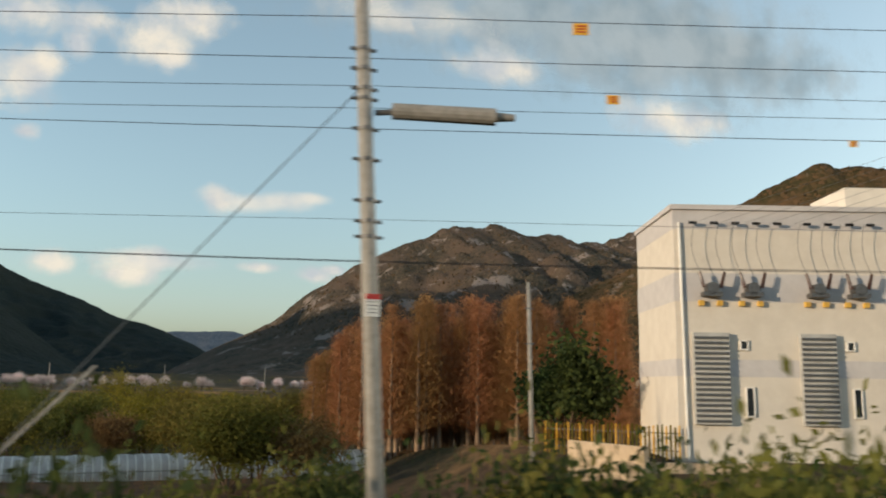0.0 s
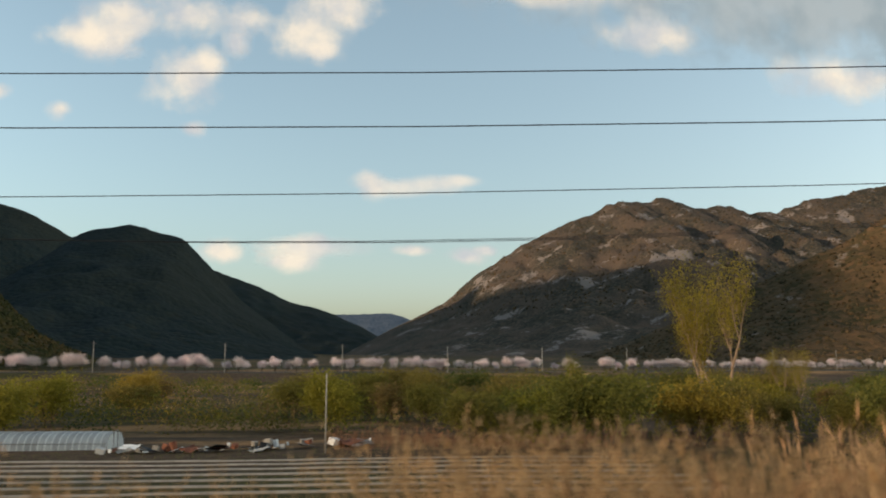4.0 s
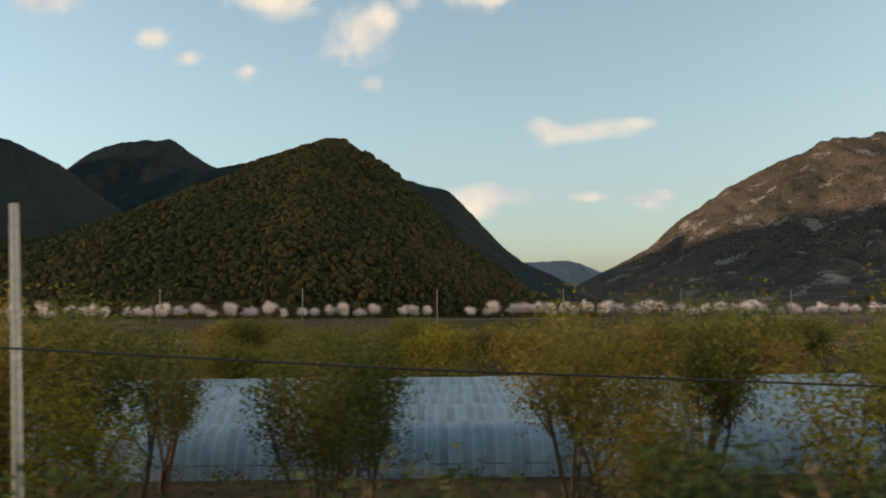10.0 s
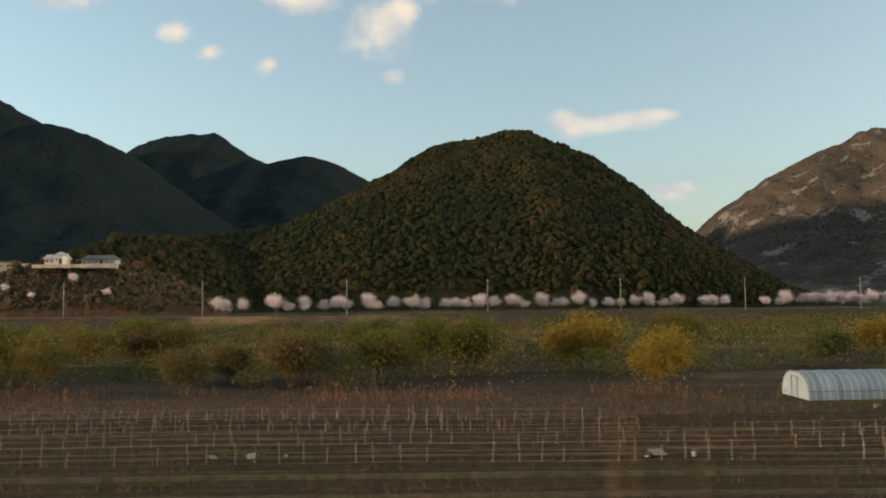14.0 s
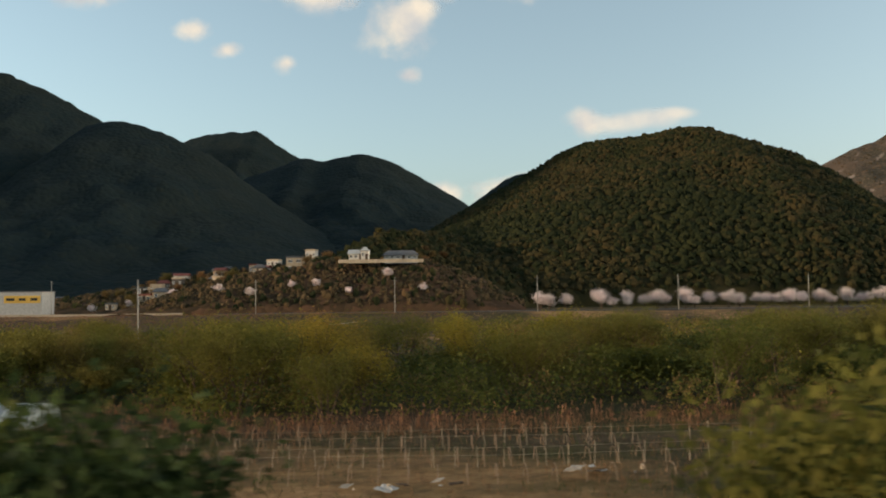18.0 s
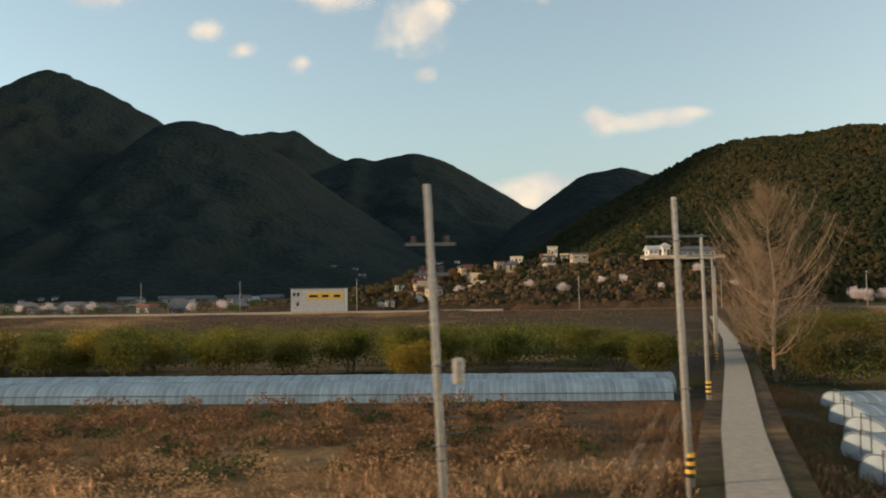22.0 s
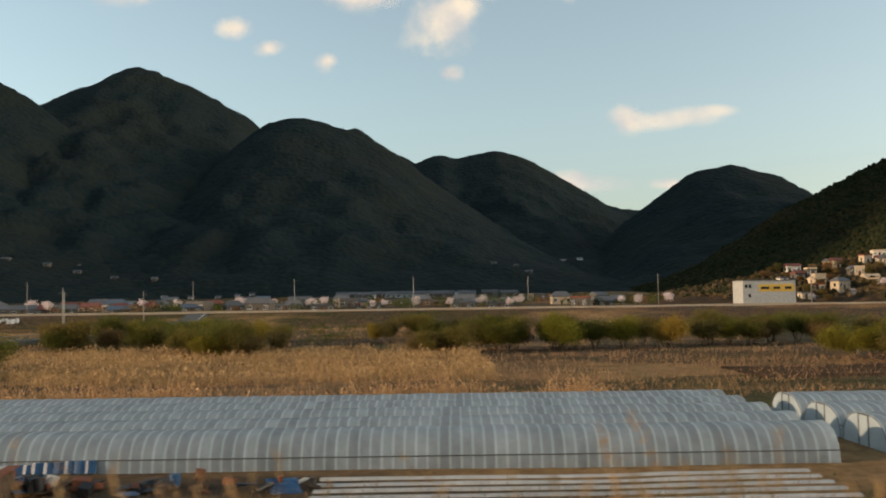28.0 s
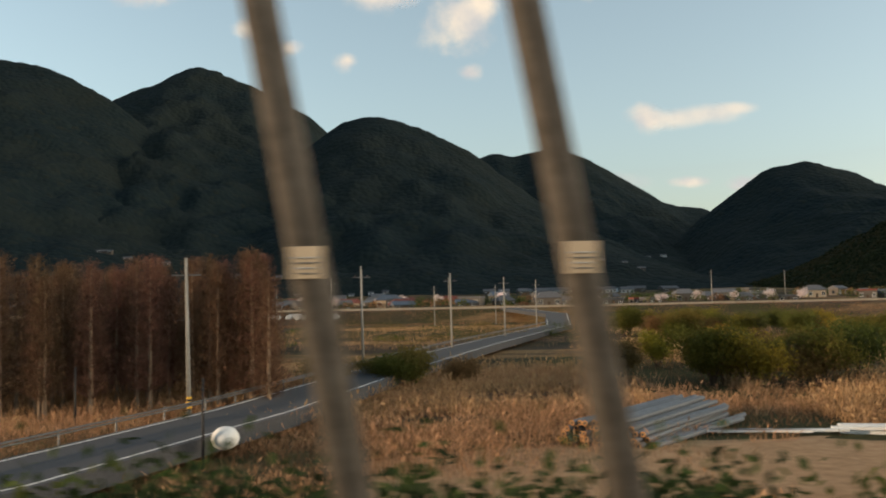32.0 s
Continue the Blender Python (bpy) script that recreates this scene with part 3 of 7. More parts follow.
GREEN_GRASS = leafy("young_grass", (0.04, 0.055, 0.012), (0.13, 0.14, 0.035), 0.4, 0.1)
TWIG_RED = leafy("red_brown_twigs", (0.085, 0.048, 0.03), (0.19, 0.108, 0.062), 0.3, 0.22)
TWIG_BROWN = leafy("brown_twigs", (0.13, 0.085, 0.05), (0.30, 0.20, 0.12), 0.25, 0.15)
PINE_CROWN = canopy("pine_crown", (0.014, 0.018, 0.008), (0.028, 0.030, 0.012), (0.042, 0.033, 0.014), 0.014, 0.60)
BROWN_CROWN = leafy("brown_crown", (0.035, 0.030, 0.015), (0.11, 0.070, 0.033), 0.1, 0.0, 0.95)


def film(name, tint, clear, rib_glint):
    """Greenhouse film: milky, with the highlight along each rib painted as a paler colour, duller and clearer between;
    bays differ.
    """
    m, n, l, b = material(name, 0.38, 0, 0.45)
    tc = n.new("ShaderNodeTexCoord")
    sep = n.new("ShaderNodeSeparateXYZ")
    l.new(tc.outputs["UV"], sep.inputs[0])
    fr, fl = n.new("ShaderNodeMath"), n.new("ShaderNodeMath")
    fr.operation, fl.operation = "FRACT", "FLOOR"
    l.new(sep.outputs[0], fr.inputs[0])
    l.new(sep.outputs[0], fl.inputs[0])
    rib = ramp(n, l, fr.outputs[0], [(0.0, (1, 1, 1)), (0.13, (0.9, 0.9, 0.9)), (0.24, (0, 0, 0)), (0.94, (0, 0, 0)), (1.0, (1, 1, 1))])
    wn_ = n.new("ShaderNodeTexWhiteNoise")
    wn_.noise_dimensions = "1D"
    l.new(fl.outputs[0], wn_.inputs["W"])
    dirt = noise_node(n, l, tc.outputs["Object"], 0.7, 5, 0.7, (1.0, 0.6, 0.6))
    base = ramp(n, l, dirt, [(0.32, tuple(c * 0.66 for c in tint)), (0.68, tuple(c * 1.05 for c in tint))])
    bay = ramp(n, l, wn_.outputs["Value"], [(0.0, (0.72, 0.72, 0.72)), (1.0, (1, 1, 1))])
    base = mix(n, l, 1.0, base, bay, "MULTIPLY")
    col = mix(n, l, mix(n, l, 1.0, rib, (rib_glint, rib_glint, rib_glint), "MULTIPLY"), base, tuple(min(0.85, c * 1.4) for c in tint))
    l.new(col, b.inputs["Base Color"])
    tr = n.new("ShaderNodeBsdfTranslucent")
    l.new(col, tr.inputs[0])
    a = n.new("ShaderNodeMixShader")
    a.inputs[0].default_value = 0.40
    l.new(b.outputs[0], a.inputs[1])
    l.new(tr.outputs[0], a.inputs[2])
    tp = n.new("ShaderNodeBsdfTransparent")
    c = n.new("ShaderNodeMixShader")
    mr = n.new("ShaderNodeMapRange")
    mr.inputs[3].default_value, mr.inputs[4].default_value = clear, 0.02
    l.new(rib, mr.inputs[0])
    l.new(mr.outputs[0], c.inputs[0])
    l.new(a.outputs[0], c.inputs[1])
    l.new(tp.outputs[0], c.inputs[2])
    l.new(c.outputs[0], n["Material Output"].inputs[0])
    bump(n, l, dirt, b, 0.25, 0.03)
    return m


FILM = film("greenhouse_film", (0.50, 0.575, 0.62), 0.24, 0.26)
BLUE_FILM = film("pale_blue_film", (0.38, 0.51, 0.615), 0.12, 0.16)
GREEN_NET = plain("green_shade_net", (0.007, 0.065, 0.024), (0.014, 0.13, 0.048), 4.0, 0.8, 0, 0.3, 0.02)


# ---------------------------------------------------------------- plants
def tubes(segs, sides=5):
    """Vertices and faces of tapered tubes; segs: (start, end, radius at start, radius at end)."""
    V, Fc = [], []
    for a, b, r0, r1 in segs:
        a, b = np.asarray(a, float), np.asarray(b, float)
        d = b - a
        d = d / (np.linalg.norm(d) + 1e-9)
        s = np.cross(d, (0.31, 0.92, 0.24))
        s /= np.linalg.norm(s) + 1e-9
        w = np.cross(d, s)
        o = len(V)
        for p, r in ((a, r0), (b, r1)):
            for k in range(sides):
                g = 2 * math.pi * k / sides
                V.append(p + (s * math.cos(g) + w * math.sin(g)) * r)
        for k in range(sides):
            q = (k + 1) % sides
            Fc.append((o + k, o + q, o + sides + q, o + sides + k))
    return np.array(V), np.array(Fc)


def limbs(rng, height, spread, stems, levels, up=0.5, r0=0.16):
    """A branching skeleton: trunk, limbs and twigs, tapering."""
    segs, tips = [], []

    def grow(p, d, length, r, level):
        n = 3
        for i in range(n):
            d2 = d + rng.normal(0, 0.13, 3)
            d2[2] += 0.06 * up
            d2 /= np.linalg.norm(d2)
            q = p + d2 * length / n
            r1 = r * 0.82
            segs.append((p, q, r, r1))
            p, d, r = q, d2, r1
            if level > 0 and i >= (1 if level == levels else 0):
                for _ in range(2):
                    g = rng.uniform(0, 2 * math.pi)
                    side = np.array([math.cos(g), math.sin(g), 0]) * spread + np.array([0, 0, up])
                    e = d * 0.55 + side * rng.uniform(0.5, 1.0)
                    e /= np.linalg.norm(e)
                    grow(p, e, length * rng.uniform(0.42, 0.62), r * 0.55, level - 1)
        tips.append(p)

    for s in range(stems):
        g = rng.uniform(0, 2 * math.pi)
        lean = np.array([math.cos(g), math.sin(g), 0]) * (0.0 if stems == 1 else 0.32)
        d = lean + np.array([0, 0, 1.0])
        grow(np.array([math.cos(g), math.sin(g), 0]) * (0.0 if stems == 1 else 0.25) + (0, 0, -0.3), d / np.linalg.norm(d), height * rng.uniform(0.72, 0.9), r0, levels)
    return segs, np.array(tips)


def cards(rng, centres, per, scatter, size, up=0.0, aspect=1.6):
    """Many small leaf or twig cards round the centres: vertices and faces."""
    c = np.repeat(centres, per, axis=0)
    c = c + rng.normal(0, 1, c.shape) * scatter
    n = len(c)
    a = rng.normal(0, 1, (n, 3))
    a[:, 2] += up
    a /= np.linalg.norm(a, axis=1)[:, None]
    b = np.cross(a, rng.normal(0, 1, (n, 3)))
    b /= np.linalg.norm(b, axis=1)[:, None] + 1e-9
    s = size * rng.uniform(0.6, 1.4, (n, 1))
    a, b = a * s * aspect, b * s
    V = np.stack([c - a, c + b * 0.8, c + a, c - b * 0.8], 1).reshape(-1, 3)
    return V, np.arange(4 * n).reshape(n, 4)


def tree_mesh(seed, height, spread, stems, levels, up, r0, per, scatter, size, leaf_up, aspect, wood, leaf, leaf_name):
    rng = np.random.default_rng(seed)
    segs, tips = limbs(rng, height, spread, stems, levels, up, r0)
    # scale so that the top stands at the height asked for
    top = max(s[1][2] for s in segs)
    k = height / top
    segs = [(a * k, b * k, r, q) for a, b, r, q in segs]
    tips = tips * k
    v, f = tubes(segs, 4)
    trunk = mesh_np("trunk", v, f, wood, True)
    v, f = cards(rng, tips, per, np.asarray(scatter), size, leaf_up, aspect)
    v[:, 2] = np.maximum(v[:, 2], 0.05)
    return trunk, mesh_np(leaf_name, v, f, leaf)


def plant_kind(name, category, label, meshes, group):
    """Prototypes of a plant, kept as (trunk, crown) pairs; returns a function that sets one out."""
    count = [0]

    def put(x, y, z=None, scale=1.0, turn=None, wide=1.0, text=""):
        i = count[0] % len(meshes)
        count[0] += 1
        z = float(ground_z(x, y)) if z is None else z
        turn = random.uniform(0, 6.28) if turn is None else turn
        ob = thing(name, text or label, category, None, group)
        ob.matrix_world = Matrix.Translation((x, y, z - 0.05)) @ Matrix.Rotation(turn, 4, "Z") @ Matrix.Diagonal((scale * wide, scale * wide, scale, 1))
        for me in meshes[i]:
            part(me.name.split(".")[0], me, None, ob)
        return ob
    return put


willow = plant_kind("willow", "willow tree", "spreading willow tree with thin yellow-green spring leaves",
                    [tree_mesh(200 + i, 8.0, 0.8, 4, 2, 0.85, 0.12, 60, (0.48, 0.48, 0.55), 0.045, 0.9, 2.2, BARK, (SAGE, WILLOW, SHRUB, SAGE)[i], "crown") for i in range(4)], "willows by the line")
far_willow = plant_kind("willow_bush", "willow bush", "rounded yellow-green willow bush on the flood plain",
                        [tree_mesh(230 + i, 5.0, 1.3, 4, 2, 0.5, 0.09, 70, (0.7, 0.7, 0.5), 0.075, 0.5, 1.7, BARK, (SAGE, WILLOW, SHRUB, SAGE)[i], "crown") for i in range(4)], "willow bushes on the plain")
olive_bush = plant_kind("scrub_bush", "bush", "half-bare olive-brown scrub bush",
                        [tree_mesh(260 + i, 4.0, 1.2, 4, 2, 0.6, 0.07, 48, (0.6, 0.6, 0.45), 0.055, 0.9, 3.2, BARK, OLIVE, "crown") for i in range(3)], "scrub bushes on the plain")
shrub = plant_kind("green_shrub", "shrub", "dense dark green shrub beside the railway bank",
                   [tree_mesh(290 + i, 2.2, 1.3, 5, 2, 0.5, 0.04, 52, (0.3, 0.3, 0.26), 0.040, 0.3, 1.5, BARK, SHRUB if i % 2 else DARK_LEAF, "leaves") for i in range(3)], "shrubs on the bank")


def upswept_tree(seed, h=22.0, reach=7.4):
    """A leafless tree: one straight trunk, rising limbs, and fine twigs that sweep upwards."""
    rng = np.random.default_rng(seed)
    segs, tips = [], []
    last = np.array([0.0, 0.0, -0.3])
    axis = [last]
    for i in range(1, 9):
        p = np.array([rng.normal(0, 0.12) * i ** 0.5, rng.normal(0, 0.12) * i ** 0.5, h * 0.92 * i / 8])
        segs.append((last, p, 0.30 * (1 - (i - 1) / 8.5), 0.30 * (1 - i / 8.5)))
        last = p
        axis.append(p)
    for j in range(64):
        u = 0.12 + 0.84 * (j + rng.random()) / 64
        k = min(7, int(u * 8))
        p = axis[k] + (axis[k + 1] - axis[k]) * (u * 8 - k)
        g = rng.uniform(0, 2 * math.pi)
        r = reach * math.sin(math.pi * min(1, (u + 0.10)) ** 0.9) ** 0.8 * rng.uniform(0.6, 1.0)
        out = np.array([math.cos(g), math.sin(g), 0.0])
        q = p
        rad = 0.10 * (1.1 - u)
        for s_ in range(4):
            w = (s_ + 1) / 4
            nx = p + out * r * w ** 0.85 + np.array([0, 0, r * (0.42 * w + 0.48 * w * w)]) + rng.normal(0, 0.12, 3)
            segs.append((q, nx, rad * (1 - w * 0.7) + 0.012, rad * (0.8 - w * 0.7) + 0.012))
            for _ in range(4):
                gg = g + rng.normal(0, 0.9)
                tl = rng.uniform(0.8, 2.2)
                e = nx + np.array([math.cos(gg) * tl * 0.55, math.sin(gg) * tl * 0.55, tl])
                segs.append((nx, e, 0.018, 0.007))
                tips.append((nx + e) / 2)
                tips.append(e)
            q = nx
    v, f = tubes(segs, 4)
    trunk = mesh_np("trunk", v, f, PALE_BARK, True)
    v, f = cards(rng, np.array(tips), 5, np.array((0.4, 0.4, 0.5)), 0.011, 1.5, 42.0)
    return trunk, mesh_np("twig_crown", v, f, TWIG_BROWN)


bare_tree = plant_kind("bare_tree", "tree", "tall leafless tree with fine upswept brown twigs", [upswept_tree(310), upswept_tree(311)], "bare trees by the farm road")
poplar = plant_kind("poplar", "poplar tree", "tall slender poplar with sparse yellow young leaves",
                    [tree_mesh(350 + i, 20.0, 0.42, 2, 3, 0.95, 0.26, 26, (0.6, 0.6, 0.9), 0.075, 0.8, 1.6, PALE_BARK, WILLOW, "crown") for i in range(2)], "poplars on the plain")
cherry = plant_kind("cherry_tree", "cherry tree", "cherry tree in full pale pink blossom on the road bank",
                    [tree_mesh(370 + i, 5.6, 1.5, 2, 2, 0.55, 0.2, 84, (0.62, 0.62, 0.42), 0.085, 0.0, 1.2, BARK, BLOSSOM, "blossom") for i in range(4)], "cherry trees along the road")
orchard = plant_kind("orchard_tree", "fruit tree", "small round half-bare brown fruit tree with a pale trunk",
                     [tree_mesh(380 + i, 4.6, 0.95, 1, 2, 0.7, 0.10, 34, (0.4, 0.4, 0.4), 0.03, 0.6, 3.4, PALE_BARK, TWIG_BROWN, "crown") for i in range(3)], "fruit trees behind the tunnel")
evergreen = plant_kind("evergreen_tree", "tree", "dense dark green evergreen tree beside the fence",
                       [tree_mesh(390, 7.5, 0.9, 3, 2, 0.6, 0.14, 70, (0.6, 0.6, 0.6), 0.16, 0.3, 1.3, BARK, DARK_LEAF, "crown")], "evergreens")


def redwood_mesh(seed, twigs):
    """A slim, straight, leafless conifer: one stem and many short ascending twigs."""
    rng = np.random.default_rng(seed)
    h = 13.0
    segs = [((0, 0, -0.3), (0, 0, h * 0.5), 0.15, 0.09), ((0, 0, h * 0.5), (0, 0, h), 0.09, 0.02)]
    v, f = tubes(segs, 5)
    trunk = mesh_np("trunk", v, f, PALE_BARK, True)
    z = np.sort(rng.uniform(1.6, h, 330))
    g = rng.uniform(0, 2 * math.pi, len(z))
    r = (1 - z / h) ** 0.7 * 1.25 + 0.12
    tip = np.stack([np.cos(g) * r, np.sin(g) * r, z + r * 0.75], 1)
    root = np.stack([np.zeros_like(z), np.zeros_like(z), z], 1)
    side = np.stack([-np.sin(g), np.cos(g), np.zeros_like(z)], 1) * 0.022
    up = np.tile((0, 0, 0.035), (len(z), 1))
    V = np.concatenate([np.stack([root - side, tip, root + side], 1), np.stack([root - up, tip, root + up], 1)]).reshape(-1, 3)
    f1 = np.arange(len(V)).reshape(-1, 3)
    mid = (root + tip) / 2
    V2, f2 = cards(rng, np.concatenate([mid, tip]), 5, (0.22, 0.22, 0.25), 0.016, 1.6, 13.0)
    V3 = np.concatenate([V, V2])
    tri = np.concatenate([f2[:, [0, 1, 2]], f2[:, [0, 2, 3]]]) + len(V)
    return trunk, mesh_np("twig_crown", V3, np.concatenate([f1, tri]), twigs)


redwood = plant_kind("redwood", "conifer tree", "slim leafless red-brown conifer in a planted wood", [redwood_mesh(410 + i, TWIG_RED) for i in range(4)], "planted conifer wood")
# brighter copy of the red-brown twigs, with low sunlight put into the colour
TWIG_SUNLIT = leafy("orange_brown_twigs", (0.22, 0.11, 0.045), (0.44, 0.235, 0.10), 0.4, 0.15)
young_redwood = plant_kind("young_redwood", "conifer tree", "slim leafless orange-brown conifer in a close plantation", [redwood_mesh(420 + i, TWIG_SUNLIT) for i in range(4)], "orange conifer plantation")


def blades(name, label, mat, rects, count, height, width, seed, lean=0.25, plume=False, cut=0.36):
    """Grass, reeds or weeds as single blades over rectangles (x0, x1, y0, y1); patchy."""
    rng = np.random.default_rng(seed)
    area = np.array([(r[1] - r[0]) * (r[3] - r[2]) for r in rects], dtype=float)
    pick = rng.choice(len(rects), count, p=area / area.sum())
    R = np.array(rects, dtype=float)[pick]
    x, y = R[:, 0] + (R[:, 1] - R[:, 0]) * rng.random(count), R[:, 2] + (R[:, 3] - R[:, 2]) * rng.random(count)
    dens = fbm(x / 9.0, y / 4.5, seed + 1, 3)
    keep = dens > cut + rng.normal(0, 0.04, count)
    x, y, dens = x[keep], y[keep], dens[keep]
    n = len(x)
    h = height * rng.uniform(0.45, 1.1, n) * (0.5 + dens) * (0.35 + 1.2 * vnoise(x / 1.9, y / 1.3, seed + 7) * vnoise(x / 0.8, y / 0.6, seed + 8) ** 0.4)
    z = ground_z(x, y)
    a = rng.uniform(0, 2 * math.pi, n)
    wv = np.stack([np.cos(a), np.sin(a), np.zeros(n)], 1) * (width * rng.uniform(0.6, 1.4, n))[:, None]
    base = np.stack([x, y, z - 0.03], 1)
    tip = base + np.stack([rng.normal(0, lean, n) * h, rng.normal(0, lean, n) * h, h], 1)
    V = [np.stack([base - wv, base + wv, tip], 1).reshape(-1, 3)]
    Fc = [np.arange(3 * n).reshape(n, 3)]
    if plume:
        k = rng.random(n) < 0.35
        t, d = tip[k], (tip - base)[k] * 0.16
        w2 = wv[k] * 2.6
        V.append(np.stack([t - d, t + w2, t + d, t - w2], 1).reshape(-1, 3))
        q = np.arange(4 * len(t)).reshape(-1, 4) + 3 * n
        Fc.append(np.concatenate([q[:, [0, 1, 2]], q[:, [0, 2, 3]]]))
    return tagged(new(name, mesh_np(name, np.concatenate(V), np.concatenate(Fc), mat)), label, "vegetation", kind="stuff")


def plumes(name, label, mat, rects, count, tops, seed, lean=0.12):
    """Tall reeds near the train: a thin bent stalk, two long leaves and a soft many-stranded plume; tops: slopes below the eye."""
    rng = np.random.default_rng(seed)
    area = np.array([(r[1] - r[0]) * (r[3] - r[2]) for r in rects], dtype=float)
    R = np.array(rects, dtype=float)[rng.choice(len(rects), count, p=area / area.sum())]
    x = R[:, 0] + (R[:, 1] - R[:, 0]) * rng.random(count)
    d = R[:, 2] + (R[:, 3] - R[:, 2]) * rng.random(count)
    y = np.interp(x, TRACK_X, TRACK_Y) + d
    z = ground_z(x, y)
    patch = fbm(x / 2.6, y / 2.6, seed + 2, 2)
    h = CAM_Z - d * (tops[0] + (tops[1] - tops[0]) * np.clip(1.3 - patch + rng.normal(0, 0.22, count), 0, 1.5)) - z
    ok = (h > 0.8) & (patch > 0.36)
    x, y, z, h = x[ok], y[ok], z[ok], h[ok]
    n = len(x)
    base = np.stack([x, y, z - 0.05], 1)
    bend = np.stack([rng.normal(-0.05, lean, n) * h, rng.normal(0, lean, n) * h, np.zeros(n)], 1)
    up = np.stack([np.zeros(n), np.zeros(n), h], 1)
    mid, tip = base + bend * 0.3 + up * 0.55, base + bend + up
    w = np.stack([np.ones(n), rng.normal(0, 0.4, n), np.zeros(n)], 1) * 0.006
    tri = [np.stack([base - w, base + w, mid], 1), np.stack([mid - w, mid + w, tip], 1)]
    for k in range(2):
        u = rng.uniform(0.15, 0.6, (n, 1))
        p = base + bend * 0.3 * u + up * u
        a = rng.uniform(0, 6.28, n)
        q = p + np.stack([np.cos(a) * 0.55, np.sin(a) * 0.55, rng.uniform(0.2, 0.9, n)], 1)
        tri.append(np.stack([p - w * 1.6, p + w * 1.6, q], 1))
    for k in range(9):
        u = rng.uniform(0.0, 0.30, (n, 1))
        p = tip - (tip - mid) * u * 1.3
        a = rng.uniform(0, 6.28, n)
        q = p + np.stack([np.cos(a) * 0.09, np.sin(a) * 0.09, rng.uniform(0.10, 0.26, n)], 1)
        tri.append(np.stack([p - w * 2.2, p + w * 2.2, q], 1))
    V = np.concatenate(tri).reshape(-1, 3)
    return tagged(new(name, mesh_np(name, V, np.arange(len(V)).reshape(-1, 3), mat)), label, "vegetation", kind="stuff")


def thicket(name, label, mat, spots, per, size, seed):
    """A close thicket: fine leaf cards in rounded heaps over the spots (x, y, height, width)."""
    rng = np.random.default_rng(seed)
    S = np.repeat(np.array(spots, dtype=float), per, axis=0)
    n = len(S)
    g, u = rng.uniform(0, 2 * math.pi, n), rng.random(n) ** 0.5
    r = S[:, 3] * u * (0.75 + 0.5 * vnoise(g * 2.2, S[:, 0], seed))
    top = S[:, 2] * np.sqrt(np.clip(1 - (u * 0.93) ** 2, 0, 1)) * (0.7 + 0.5 * vnoise(S[:, 0] + np.cos(g) * r * 2, S[:, 1] + np.sin(g) * r * 2, seed + 3))
    c = np.stack([S[:, 0] + np.cos(g) * r, S[:, 1] + np.sin(g) * r, ground_z(S[:, 0], S[:, 1]) + top * rng.random(n) ** 0.45], 1)
    v, f = cards(rng, c, 1, 0.08, size, 0.5, 1.6)
    return tagged(new(name, mesh_np(name, v, f, mat)), label, "thicket", kind="stuff")


def crowns(name, label, mat, xyz, size, seed, tall=1.0):
    """Tree crowns of a far wood: small lumpy bodies of uneven size."""
    rng = np.random.default_rng(seed)
    n = len(xyz)
    g = (1 + 5 ** 0.5) / 2
    unit = np.array([(-1, g, 0), (1, g, 0), (-1, -g, 0), (1, -g, 0), (0, -1, g), (0, 1, g), (0, -1, -g), (0, 1, -g), (g, 0, -1), (g, 0, 1), (-g, 0, -1), (-g, 0, 1)]) / 1.902
    a = rng.uniform(0, 6.28, n)
    c, s = np.cos(a)[:, None], np.sin(a)[:, None]
    u = np.stack([unit[None, :, 0] * c - unit[None, :, 1] * s, unit[None, :, 0] * s + unit[None, :, 1] * c, np.broadcast_to(unit[:, 2], (n, 12))], -1)
    r = size * rng.uniform(0.5, 1.0, (n, 1, 1)) ** 1.6 * 1.5
    u = u * r * rng.uniform(0.62, 1.3, (n, 12, 1)) * np.array((1, 1, tall))
    V = (xyz[:, None, :] + u).reshape(-1, 3)
    f = np.array([(0, 11, 5), (0, 5, 1), (0, 1, 7), (0, 7, 10), (0, 10, 11), (1, 5, 9), (5, 11, 4), (11, 10, 2), (10, 7, 6), (7, 1, 8),
                  (3, 9, 4), (3, 4, 2), (3, 2, 6), (3, 6, 8), (3, 8, 9), (4, 9, 5), (2, 4, 11), (6, 2, 10), (8, 6, 7), (9, 8, 1)])
    return tagged(new(name, mesh_np(name, V, (f[None] + 12 * np.arange(n)[:, None, None]).reshape(-1, 3), mat)), label, "wood", kind="stuff")


def on_mesh(name, count, seed, low=0.0, face=True):
    """Random places on a mountain's mesh, above a share of its height."""
    me = bpy.data.objects[name].data
    v = np.empty(len(me.vertices) * 3, dtype=np.float32)
    me.vertices.foreach_get("co", v)
    v = v.reshape(-1, 3)
    q = np.empty(len(me.polygons) * 4, dtype=np.int32)
    me.polygons.foreach_get("vertices", q)
    q = q.reshape(-1, 4)
    rng = np.random.default_rng(seed)
    mid = v[q].mean(1)
    ok = np.where(mid[:, 2] > max(7.0, low * v[:, 2].max()))[0]
    pick = rng.choice(ok, count)
    w = rng.random((count, 2, 1))
    c = v[q[pick]]
    return (c[:, 0] * (1 - w[:, 0]) + c[:, 1] * w[:, 0]) * (1 - w[:, 1]) + (c[:, 3] * (1 - w[:, 0]) + c[:, 2] * w[:, 0]) * w[:, 1]


